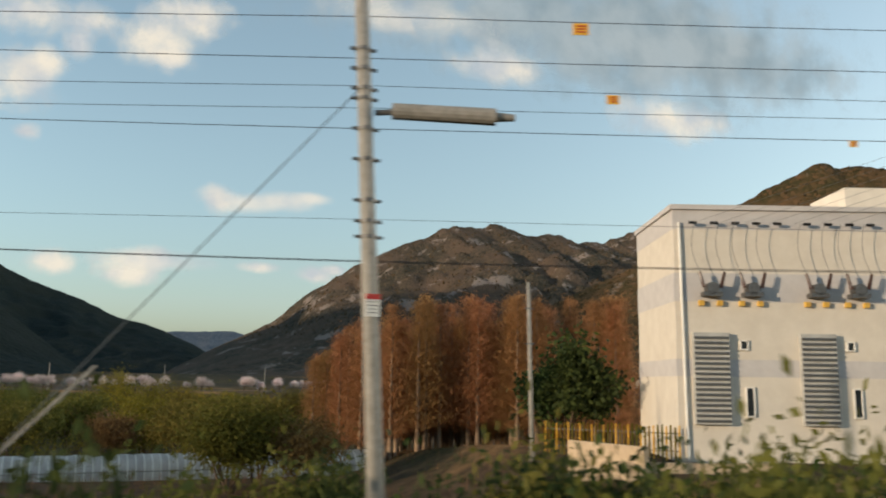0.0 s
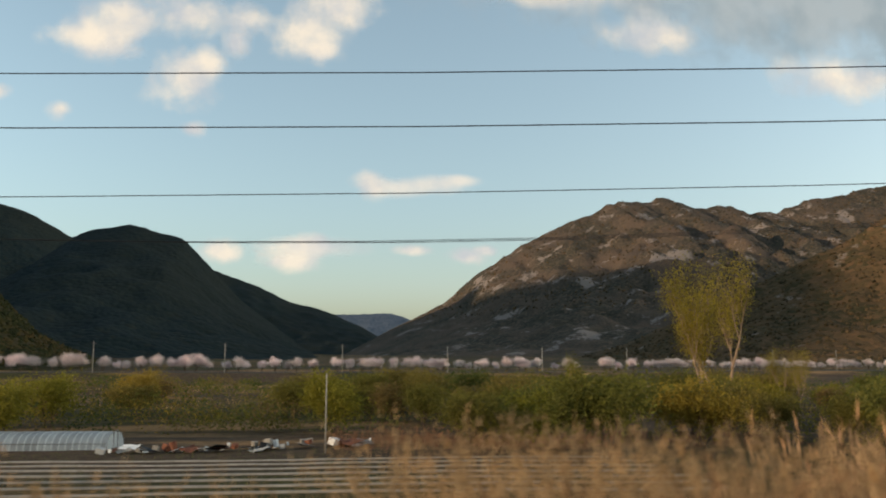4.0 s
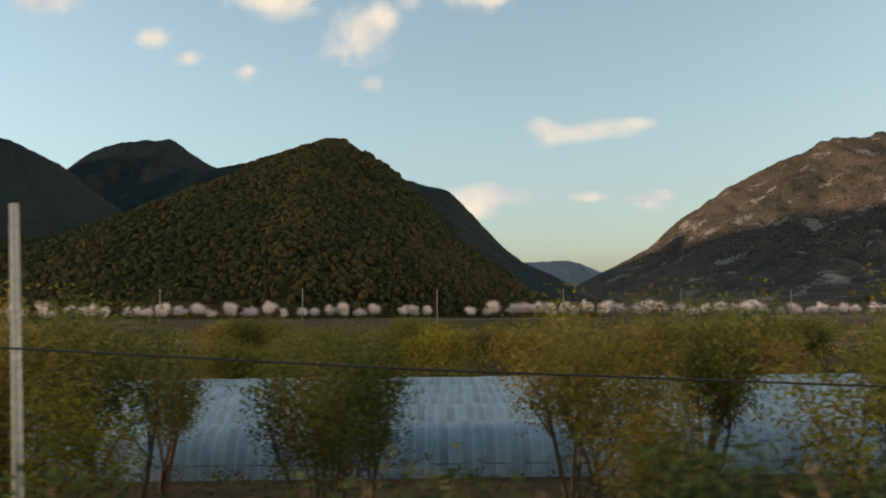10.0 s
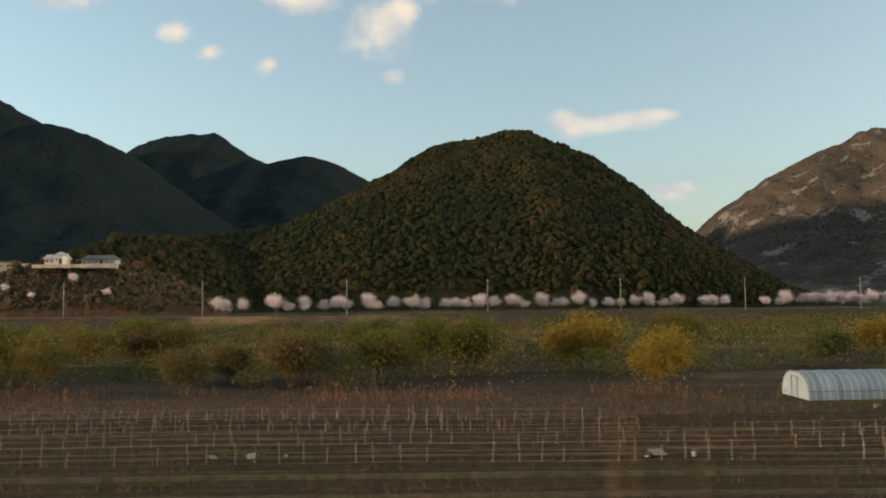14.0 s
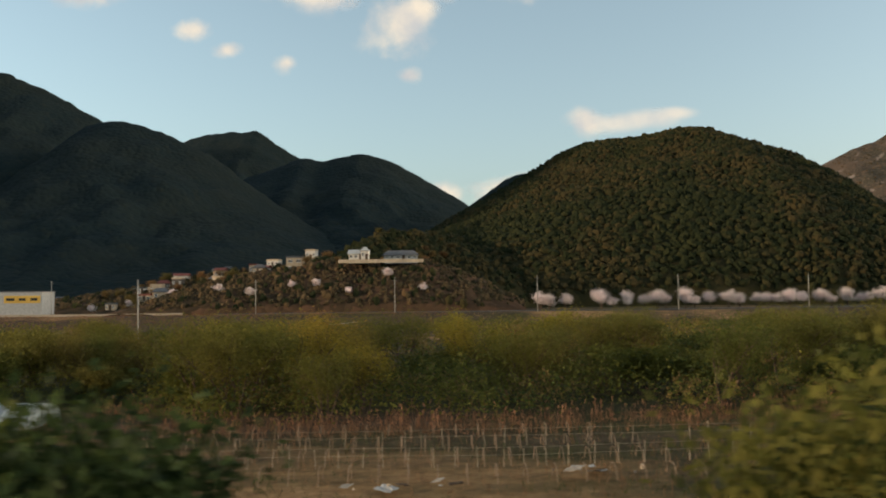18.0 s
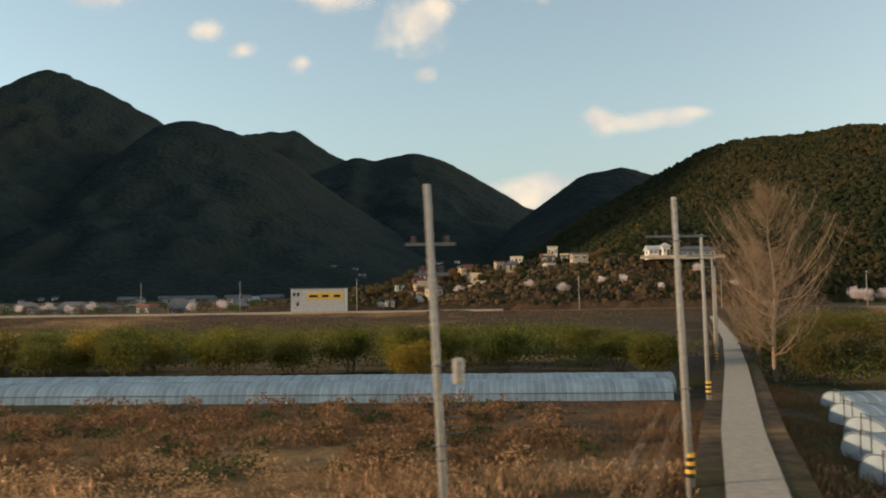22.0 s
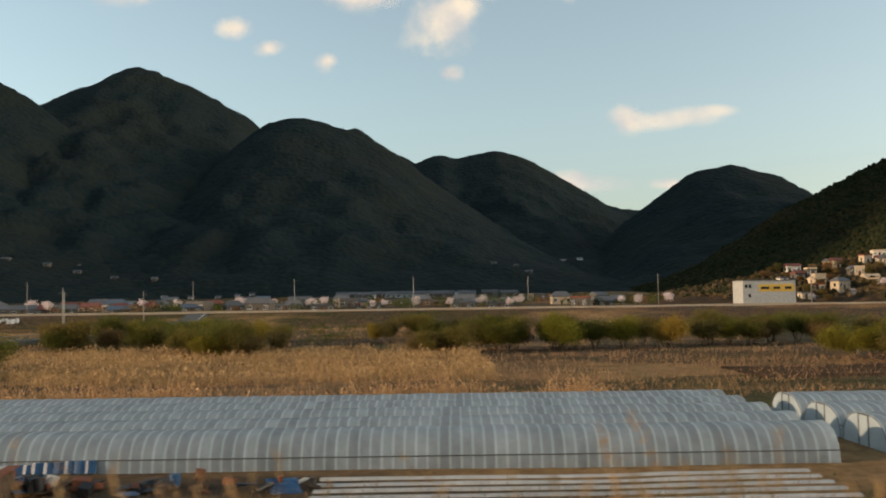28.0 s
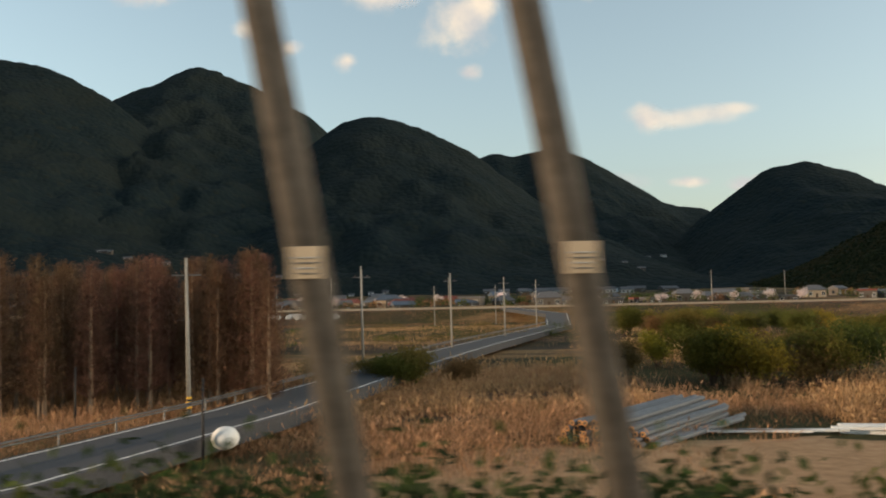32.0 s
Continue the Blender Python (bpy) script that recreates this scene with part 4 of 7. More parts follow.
# ---------------------------------------------------------------- poles and wires
def wire(name, label, points, r=0.012, mat=None, sag=0.0):
    """One continuous cable through points, hanging a little between them."""
    line = [Vector(points[0])]
    for k, (a, b) in enumerate(zip(points, points[1:])):
        a, b = Vector(a), Vector(b)
        dip = sag[min(k, len(sag) - 1)] if isinstance(sag, tuple) else sag
        n = 8 if dip else 1
        for i in range(1, n + 1):
            u = i / n
            line.append(a.lerp(b, u) - Vector((0, 0, 4 * dip * u * (1 - u))))
    V, Fc = [], []
    for i, p in enumerate(line):
        d = (line[min(i + 1, len(line) - 1)] - line[max(i - 1, 0)]).normalized()
        s = d.cross(Vector((0, 0, 1))).normalized()
        w = s.cross(d)
        for k in range(5):
            g = 2 * math.pi * k / 5
            V.append(p + (s * math.cos(g) + w * math.sin(g)) * r)
        if i:
            for k in range(5):
                q = (k + 1) % 5
                Fc.append((5 * i - 5 + k, 5 * i - 5 + q, 5 * i + q, 5 * i + k))
    return tagged(new(name, mesh_np(name, V, Fc, mat or BLACK, True)), label, "cable", "overhead cables")


def plate(parent, name, mat, size, m, label=""):
    bm = bmesh.new()
    box(bm, 0, 0, 0, *size)
    bmesh.ops.bevel(bm, geom=bm.edges[:], offset=min(size) * 0.2, segments=1, affect="EDGES")
    bmesh.ops.transform(bm, matrix=m, verts=bm.verts)
    return part(name, bm, mat, parent, label)


def shaft(parent, h, r0, r1, lean, mat, name="shaft"):
    bm = bmesh.new()
    rod(bm, (lean * 0.4, 0, -0.4), (-lean * h, 0, h), r0, r1, 16)
    for f in bm.faces:
        f.smooth = len(f.verts) == 4
    return part(name, bm, mat, parent)


def collar(parent, lean, z, r, name="steel_band", mat=None, h=0.07):
    bm = bmesh.new()
    rod(bm, (-lean * z, 0, z - h / 2), (-lean * z, 0, z + h / 2), r, r, 14)
    box(bm, -lean * z + r + 0.04, 0, z, 0.12, 0.06, h * 0.8)
    box(bm, -lean * z - r - 0.04, 0, z, 0.12, 0.06, h * 0.8)
    return part(name, bm, mat or STEEL, parent)


def notice(parent, lean, z, r, w, h, red):
    """A notice tied round a pole: red head, pale field and bars for print."""
    x = -lean * z
    m = Matrix.Translation((x, -r - 0.012, z))
    sign = plate(parent, "notice", WHITE_PAINT if red else BEIGE_WALL, (w, 0.012, h), m, "white notice plate with a red head" if red else "white notice plate with dull print")
    if red:
        plate(sign, "red_head", RED, (w, 0.008, h * 0.24), Matrix.Translation((x, -r - 0.024, z + h * 0.38)))
    for k in range(4):
        plate(sign, "print_bar", INK if k % 2 else GREY_WALL, (w * (0.8 - 0.1 * k), 0.006, h * 0.045), Matrix.Translation((x, -r - 0.024, z + h * (0.15 - 0.16 * k))))
    return sign


def line_pole(x, y, h, r0, r1, lean, mat, label, group, z=None, sign_z=None, red=False, bands=()):
    ob = thing("utility_pole", label, "utility pole", Matrix.Translation((x, y, float(ground_z(x, y)) if z is None else z)), group)
    shaft(ob, h, r0, r1, lean, mat)
    for b in bands:
        collar(ob, lean, b, r0 + (r1 - r0) * b / h + 0.02)
    if sign_z:
        notice(ob, lean, sign_z, r0 + (r1 - r0) * sign_z / h, r0 * 1.55, 0.42 if red else 0.2, red)
    return ob


def cross_arm(parent, lean, z, w, insulators=3, y=0.0, turn=0.0):
    bm = bmesh.new()
    box(bm, -lean * z, y, z, w, 0.09, 0.09, turn)
    arm = part("cross_arm", bm, STEEL, parent)
    for k in range(insulators):
        u = -w / 2 + w * (k + 0.5) / insulators
        px, py = -lean * z + u * math.cos(turn), y + u * math.sin(turn)
        bm = bmesh.new()
        for q in range(3):
            rod(bm, (px, py, z + 0.05 + q * 0.07), (px, py, z + 0.11 + q * 0.07), 0.07, 0.04, 8)
        part("insulator", bm, BROWN_CERAMIC, arm)
    return arm


def hazard_band(parent, z, r):
    """Black and yellow warning sleeve at a pole's foot."""
    for k in range(6):
        bm = bmesh.new()
        rod(bm, (0, 0, z + k * 0.16), (0, 0, z + k * 0.16 + 0.155), r, r, 12)
        part("warning_stripe", bm, YELLOW if k % 2 else BLACK, parent)


# ---------------------------------------------------------------- greenhouses
def arch(w, h, n=12):
    """Half section of a tunnel: low straight sides and a rounded roof."""
    pts = []
    for i in range(n + 1):
        g = math.pi * i / n
        c, s = math.cos(g), math.sin(g)
        pts.append((-w / 2 * math.copysign(abs(c) ** 0.72, c), h * s ** 0.85))
    return pts


hoop_cache = {}


def hoop_mesh(w, h, mat):
    key = (round(w, 2), round(h, 2), mat.name)
    if key not in hoop_cache:
        p = arch(w - 0.10, h - 0.05, 12)
        V = np.array([(u, q[0] * (1 + e), q[1] * (1 + e)) for q in p for u, e in ((-0.025, 0.0), (0.0, 0.016), (0.025, 0.0), (0.0, -0.016))])
        i, j = np.meshgrid(np.arange(12), np.arange(4), indexing="ij")
        a, b = (i * 4 + j).ravel(), (i * 4 + (j + 1) % 4).ravel()
        hoop_cache[key] = mesh_np("hoop", V, np.stack([a, b, b + 4, a + 4], 1), mat)
    return hoop_cache[key]


def greenhouse(x0, y0, x1, y1, w, h, mat, label, spacing=1.2, covered=True, seed=0):
    """A plastic tunnel from end to end; its film sags between the hoops."""
    a, b = Vector((x0, y0, 0)), Vector((x1, y1, 0))
    length = (b - a).length
    turn = math.atan2(y1 - y0, x1 - x0)
    z = float(ground_z((x0 + x1) / 2, (y0 + y1) / 2))
    ob = thing("greenhouse" if covered else "hoop_frame", label, "greenhouse", Matrix.Translation((x0, y0, z - 0.05)) @ Matrix.Rotation(turn, 4, "Z"), "plastic greenhouses")
    n = max(2, int(length / spacing))
    st = length / n
    ribs = max(1, round(st / 0.68))
    if covered:
        rng = np.random.default_rng(seed + 5)
        prof = np.array(arch(w, h, 14))
        k = len(prof)
        xs, sc = [], []
        for i in range(n):
            sag = 0.972 + 0.016 * rng.random()
            for u in (0.0, 0.5):
                xs.append((i + u) * st)
                sc.append(1.0 if u == 0 else sag)
        xs.append(length)
        sc.append(1.0)
        V = np.array([(x, p[0] * s, p[1] * s) for x, s in zip(xs, sc) for p in prof])
        V[:, 2] += rng.normal(0, 0.012, len(V)) * (V[:, 2] > 0.2)
        i, j = np.meshgrid(np.arange(len(xs) - 1), np.arange(k - 1), indexing="ij")
        o = (i * k + j).ravel()
        quads = np.stack([o, o + 1, o + k + 1, o + k], 1)
        me = mesh_np("film_cover", V, quads, mat, True)
        me.uv_layers.new(name="bays").data.foreach_set("uv", np.stack([V[quads.ravel(), 0] / st * ribs, V[quads.ravel(), 1]], 1).astype(np.float32).ravel())
        part("film_cover", me, None, ob)
        for end in (0.0, length):
            bm = bmesh.new()
            vs = [bm.verts.new((end, p[0], p[1])) for p in prof]
            bm.faces.new(vs)
            sheet_end = part("end_sheet", bm, mat, ob)
            bm = bmesh.new()
            s = -1 if end == 0 else 1
            for yy in (-0.55, 0.55):
                box(bm, end + s * 0.03, yy, 0.9, 0.05, 0.05, 1.8)
            box(bm, end + s * 0.03, 0, 1.8, 0.05, 1.15, 0.05)
            part("door_frame", bm, STEEL, sheet_end)
        bm = bmesh.new()
        for yy in (-1, 1):
            rod(bm, (0, yy * w * 0.48, 0.75), (length, yy * w * 0.48, 0.75), 0.03, 0.03, 5)
        part("side_rail", bm, STEEL, ob)
    me = hoop_mesh(w, h, STEEL if covered else PALE_BARK)
    for i in range(n + 1):
        hp = part("hoop", me, None, ob)
        hp.location = (i * st, 0, 0)
    return ob


# ---------------------------------------------------------------- buildings
def house(x, y, z, w, d, h, turn, wall, roof, style, label, windows=3, storeys=1, name="house", category="house"):
    """A village house: walls, roof, door and windows, each a part."""
    ob = thing(name, label, category, Matrix.Translation((x, y, z)) @ Matrix.Rotation(turn, 4, "Z"), "village houses")
    bm = bmesh.new()
    box(bm, 0, 0, h / 2 - 0.6, w, d, h + 1.2)
    part("wall", bm, wall, ob)
    bm = bmesh.new()
    o = 0.45
    if style == "flat":
        box(bm, 0, 0, h + 0.12, w + 0.3, d + 0.3, 0.24)
        for sx in (-1, 1):
            box(bm, sx * (w / 2 + 0.05), 0, h + 0.44, 0.18, d + 0.28, 0.4)
        for sy in (-1, 1):
            box(bm, 0, sy * (d / 2 + 0.05), h + 0.44, w - 0.1, 0.18, 0.4)
    else:
        rise = d * (0.26 if style == "gable" else 0.34)
        a = w / 2 + o
        b = d / 2 + o
        hip = 0.0 if style == "gable" else d * 0.35
        vs = [bm.verts.new(c) for c in ((-a, -b, h), (a, -b, h), (a, b, h), (-a, b, h), (-a + hip, 0, h + rise), (a - hip, 0, h + rise))]
        low = [bm.verts.new(c) for c in ((-a, -b, h - 0.18), (a, -b, h - 0.18), (a, b, h - 0.18), (-a, b, h - 0.18))]
        for f in ((0, 1, 5, 4), (2, 3, 4, 5), (1, 2, 5), (3, 0, 4)):
            bm.faces.new([vs[i] for i in f])
        for i in range(4):
            j = (i + 1) % 4
            bm.faces.new([low[i], low[j], vs[j], vs[i]])
        bm.faces.new(low[::-1])
    part("roof", bm, roof, ob)
    for s in range(storeys):
        zc = (s + 0.55) * h / storeys
        for i in range(windows):
            u = -w / 2 + w * (i + 0.5) / windows
            if s == 0 and i == windows // 2:
                bm = bmesh.new()
                box(bm, u, -d / 2 - 0.02, 1.0, 0.95, 0.08, 2.0)
                part("door", bm, BARK, ob)
                continue
            bm = bmesh.new()
            box(bm, u, -d / 2 - 0.02, zc, w / windows * 0.52, 0.06, h / storeys * 0.40)
            win = part("window", bm, GLASS_DARK, ob)
            bm = bmesh.new()
            ww, hh = w / windows * 0.52, h / storeys * 0.40
            for sx in (-1, 0, 1):
                box(bm, u + sx * ww / 2, -d / 2 - 0.04, zc, 0.09, 0.10, hh + 0.1)
            for sz in (-1, 1):
                box(bm, u, -d / 2 - 0.045, zc + sz * hh / 2, ww + 0.1, 0.09, 0.09)
            part("window_frame", bm, WHITE_PAINT, win)
        bm = bmesh.new()
        box(bm, -w / 2 - 0.02, 0, zc, 0.06, d * 0.25, h / storeys * 0.36)
        part("side_window", bm, GLASS_DARK, ob)
    return ob

# ---------------------------------------------------------------- railway bank and overhead line
def lean_of(d):
    """Slant of the posts that the train passes, by their distance from the line."""
    return 0.95 / d


def post(x, y, z_seen, h, r0, r1, mat, label, group, **kw):
    """A slanting pole that is seen at (x, y) at the height z_seen."""
    d = float(off_track(x, y))
    g = kw.pop("z", None)
    g = float(ground_z(x, y)) if g is None else g
    ln = lean_of(d)
    ob = line_pole(x + ln * (z_seen - g), y, h, r0, r1, ln, mat, label, group, z=g, **kw)
    ob["slant"] = ln
    return ob


CATENARY = [(-0.3, -23.7, 9.3), (-28.8, -17.0, 9.1), (-57.5, -10.2, 8.9), (-83.9, -5.4, 8.8)]
for i, (x, y, zs) in enumerate(CATENARY):
    z0 = 0.9
    p = post(x, y, zs, 16.9, 0.18, 0.13, CONCRETE, "pale concrete railway mast with steel clamps and brackets", "railway masts", z=z0,
             sign_z=9.1 if i else 9.0, red=(i == 0), bands=(10.6, 11.4, 12.1, 12.7) if i else (10.3, 10.6, 11.0, 11.8, 12.4, 13.0, 13.2, 13.6, 14.0))
    ln = p["slant"]
    if i:
        # hinged cantilever with two insulators, reaching over the line
        top, low = Vector((-ln * 12.0, 0, 12.0)), Vector((-ln * 10.7, 0, 10.7))
        tip = Vector((-ln * 13.0 - 1.0, -1.1, 13.1))
        bm = bmesh.new()
        rod(bm, top, tip, 0.04, 0.04, 6)
        rod(bm, low, tip + Vector((0.1, 0, -0.25)), 0.045, 0.045, 6)
        rod(bm, tip + Vector((0.5, 0.4, -0.4)), tip + Vector((-0.2, -0.3, -1.0)), 0.03, 0.03, 6)
        arm = part("cantilever", bm, STEEL, p)
        for a, b in ((top, tip), (low, tip)):
            bm = bmesh.new()
            d = (b - a)
            for q in range(6):
                c = a + d * (0.10 + 0.045 * q)
                rod(bm, c, c + d * 0.025, 0.085, 0.06, 8)
            part("insulator", bm, BROWN_CERAMIC, arm)
    else:
        # tensioning gear: stay rod and long spring canister
        bm = bmesh.new()
        z1 = 12.75
        rod(bm, (-ln * z1 + 0.2, 0, z1), (0.75 - ln * z1, -0.22, z1 + 0.02), 0.06, 0.06, 8)
        link = part("tension_link", bm, STEEL, p)
        bm = bmesh.new()
        rod(bm, (0.5 - ln * z1, -0.16, z1 + 0.02), (2.4 - ln * z1, -0.80, z1 - 0.06), 0.16, 0.17, 14)
        rod(bm, (2.4 - ln * z1, -0.80, z1 - 0.06), (2.75 - ln * z1, -0.92, z1 - 0.07), 0.10, 0.07, 10)
        part("tension_canister", bm, CONCRETE, p, "grey tension spring canister")
        bm = bmesh.new()
        rod(bm, (-ln * 13.2, 0, 13.3), (-7.2, 0.3, 5.7), 0.012, 0.012, 6)
        part("stay_wire", bm, STEEL, p)
        bm = bmesh.new()
        rod(bm, (-7.2, 0.3, 5.7), (-5.2, 0.22, 7.8), 0.03, 0.03, 6)
        part("stay_guard", bm, CONCRETE, p)

WIRE_XY = [(28.0, -33.2), (-0.3, -23.7), (-28.8, -17.0), (-57.5, -10.2), (-83.9, -5.4), (-121.0, 0.8)]
for zs, r in (((15.66, 15.63, 14.42, 13.8, 12.88, 11.95), 0.008), ((14.8, 14.76, 14.0, 13.15, 12.2, 11.28), 0.008),
              ((14.1, 14.2, 13.3, 12.5, 11.5, 10.4), 0.006), ((13.9, 13.75, 12.9, 12.3, 11.9), 0.006), ((13.4, 13.33, 13.0), 0.008), ((11.6, 11.55, 11.3, 11.1, 10.8), 0.004)):
    wire("overhead_cable", "dark overhead cable along the railway", [(x, y, z) for (x, y), z in zip(WIRE_XY, zs)], r, None, (0.08, 0.08, 0.08, 0.08, 0.36))
for dz in (0.4, 0.85):
    wire("overhead_cable", "dark overhead cable along the railway", [(-121.0, 0.8, 12.3 + dz), (-160, 6, 12.9 + dz), (-205, 11, 13.0 + dz)], 0.011, None, 0.3)
for x, y, z, s in ((3.45, -25.0, 15.44, 0.24), (4.03, -25.2, 14.0, 0.18), (8.46, -26.7, 13.2, 0.12)):
    bm = bmesh.new()
    box(bm, 0, 0, 0, s * 1.3, 0.02, s)
    t = thing("cable_marker", "yellow warning plate hung on an overhead cable", "sign", pose(x, y, z, 0, 0, -18), "cable markers")
    part("marker_plate", bm, YELLOW, t)
    for k in range(3):
        plate(t, "print_bar", RED, (s * 0.8, 0.012, s * 0.1), Matrix.Translation((0, -0.02, s * (0.25 - 0.25 * k))))

# transformer mast and signal mast
p = post(-121.1, 0.8, 9.1, 13.5, 0.18, 0.13, CONCRETE, "concrete mast with switch gear and looping cables", "railway masts", z=3.4, sign_z=5.4, red=True, bands=(4.6, 5.2, 6.3, 7.2, 8.1, 8.7, 9.2))
ln = p["slant"]
bm = bmesh.new()
box(bm, 0.58 - ln * 8.3, 0, 8.28, 0.62, 0.42, 0.36)
bmesh.ops.bevel(bm, geom=bm.edges[:], offset=0.05, segments=2, affect="EDGES")
rod(bm, (0.1 - ln * 8.3, 0, 8.2), (0.4 - ln * 8.3, 0, 8.2), 0.05, 0.05, 6)
gear = part("switch_box", bm, GREY_WALL, p)
bm = bmesh.new()
rod(bm, (0.1 - ln * 9.2, 0, 9.25), (0.95 - ln * 8.3, -0.05, 8.35), 0.04, 0.04, 6)
part("strut", bm, STEEL, p)
bm = bmesh.new()
rod(bm, (0.1 - ln * 7.5, 0, 7.55), (0.6 - ln * 7.2, -0.05, 7.1), 0.05, 0.05, 6)
part("strut", bm, STEEL, p)
for k in range(3):
    bm = bmesh.new()
    last = Vector((0.85 - ln * 8.2, -0.1 + 0.1 * k, 8.15))
    for q in range(1, 9):
        u = q / 8
        nx = Vector((0.85 - ln * 8.2 + (0.28 + 0.06 * k) * math.sin(u * 3.1) - 0.5 * u, -0.1 + 0.1 * k, 8.15 - (1.25 + 0.28 * k) * u))
        rod(bm, last, nx, 0.022, 0.022, 5)
        last = nx
    part("looping_cable", bm, BLACK, gear)
for k in range(3):
    bm = bmesh.new()
    z1 = 8.35 + 0.17 * k
    rod(bm, (-0.15 - ln * z1, 0, z1), (-2.2 - ln * z1, -0.2, z1 - 0.02), 0.014, 0.014, 5)
    for q in range(5):
        rod(bm, (-0.25 - 0.08 * q - ln * z1, 0, z1), (-0.30 - 0.08 * q - ln * z1, 0, z1), 0.075, 0.05, 8)
    part("insulator_string", bm, BLACK, p)
bm = bmesh.new()
rod(bm, (-1.0 - ln * 9, -0.1, 8.3), (-1.05 - ln * 10, -0.1, 10.6), 0.11, 0.11, 10)
part("cable_tube", bm, CONCRETE, p)
bm = bmesh.new()
rod(bm, (-1.0 - ln * 9, -0.1, 8.75), (-2.0 - ln * 10, -0.2, 10.3), 0.05, 0.05, 6)
for q in range(6):
    c = Vector((-1.15 - ln * 9, -0.1, 9.0)).lerp(Vector((-1.7 - ln * 10, -0.2, 9.85)), q / 5)
    rod(bm, c, c + Vector((-0.05, 0, 0.08)), 0.085, 0.06, 8)
part("diagonal_insulator", bm, BROWN_CERAMIC, p)
p = post(-125.1, 3.5, 9.6, 8.8, 0.13, 0.09, DARK_CONCRETE, "dark old mast with a signal box", "railway masts", z=2.6, bands=(5.2, 6.4, 8.0))
bm = bmesh.new()
box(bm, -0.75, 0, 8.1, 0.4, 0.4, 0.9)
part("signal_box", bm, GREY_WALL, p)

# farm and distribution poles parallel to the railway
def pole_gear(p, ln, h, cans):
    """Bent lamp bracket on top, arms to one side with black insulators, and for one pole two round transformers."""
    bm = bmesh.new()
    last = Vector((-ln * h, 0, h - 0.1))
    for dx, dz in ((0.0, 0.55), (0.06, 0.72), (0.18, 0.84), (0.42, 0.86)):
        nx = Vector((-ln * h + dx, 0, h + dz))
        rod(bm, last, nx, 0.045, 0.045, 6)
        last = nx
    part("lamp_bracket", bm, STEEL, p)
    for z, w in ((h - 1.5, 1.9), (h - 2.5, 1.3)) if cans else ((h - 1.2, 1.3),):
        bm = bmesh.new()
        rod(bm, (-ln * z, 0, z), (-ln * z + w * 0.45, -0.05, z + 0.42), 0.045, 0.045, 6)
        rod(bm, (-ln * z, 0, z - 0.6), (-ln * z + w * 0.4, -0.05, z + 0.3), 0.03, 0.03, 6)
        rod(bm, (-ln * z + 0.1, -0.4, z + 0.35), (-ln * z + w * 0.5, 0.5, z + 0.42), 0.05, 0.05, 6)
        arm = part("side_arm", bm, STEEL, p)
        for k in range(4):
            bm = bmesh.new()
            c = Vector((-ln * z + w * (0.28 + 0.2 * k), -0.35 + 0.25 * k, z + 0.28 + 0.05 * (k % 2)))
            for q in range(3):
                rod(bm, c + Vector((0.09 * q, 0, 0)), c + Vector((0.09 * q + 0.06, 0, 0)), 0.085, 0.05, 8)
            part("insulator", bm, BLACK, arm)
    if cans:
        for dx in (-0.42, 0.36):
            zc = 9.3 - p.location.z
            bm = bmesh.new()
            rod(bm, (-ln * zc + dx, -0.1, zc - 0.38), (-ln * zc + dx, -0.1, zc + 0.34), 0.22, 0.22, 16)
            rod(bm, (-ln * zc + dx, -0.1, zc + 0.34), (-ln * zc + dx, -0.1, zc + 0.42), 0.235, 0.16, 16)
            can = part("transformer_can", bm, CONCRETE, p, "pale grey round transformer")
            for k in (-0.1, 0.1):
                bm = bmesh.new()
                rod(bm, (-ln * zc + dx + k, -0.1, zc + 0.4), (-ln * zc + dx + k, -0.1, zc + 0.58), 0.04, 0.03, 8)
                part("bushing", bm, BROWN_CERAMIC, can)


DIST = [(-18.9, -1.4, 10.0, 14.7), (-55.2, 9.0, 9.6, 14.8), (-87.2, 14.2, 9.4, 14.6), (-181.85, 22.0, 8.5, 14.0), (-228.5, 22.6, 8.1, 14.4)]
for x, y, zs, top in DIST:
    g = float(ground_z(x, y))
    p = post(x, y, zs, top - g, 0.17, 0.10, CONCRETE, "slim pale concrete distribution pole with cross arm", "distribution poles", bands=(top - g - 2.0, 3.2, 3.6))
    if x > -150:
        cross_arm(p, p["slant"], top - g - 1.5, 2.2)
    else:
        pole_gear(p, p["slant"], top - g, x < -200)
    bm = bmesh.new()
    rod(bm, (-p["slant"] * (top - g), 0, top - g), (-p["slant"] * (top - g), 0, top - g + 0.5), 0.03, 0.02, 6)
    part("top_pin", bm, STEEL, p)
for off in (-0.8, 0.0, 0.8):
    wire("distribution_cable", "thin cable between the distribution poles", [(x + off - 0.25, y, t - 1.35) for x, y, _, t in [(40, -20, 10, 14.5)] + DIST[:3] + [(-135, 19, 9, 14.3)]], 0.009, None, (0.35, 0.35, 0.35, 0.85))
    wire("distribution_cable", "thin cable between the distribution poles", [(x + off - 0.25, y + off * 0.3, t - 1.35) for x, y, _, t in [(-135, 19, 9, 14.3)] + DIST[3:]], 0.009, None, 0.25)
wire("slack_cable", "slack black cable above the bank", [(-130, 9, 8.2), (-182, 9, 8.19), (-230, 9, 8.0), (-276, 9, 8.2), (-318, 9, 8.1)], 0.012, None, 0.72)
for x, y, top in ((-280.8, 22.1, 11.3), (-314.4, 22.0, 11.2), (-329.5, 22.1, 11.2)):
    post(x, y, 7.5, top, 0.15, 0.11, CONCRETE, "plain pale concrete post without wires", "line posts")
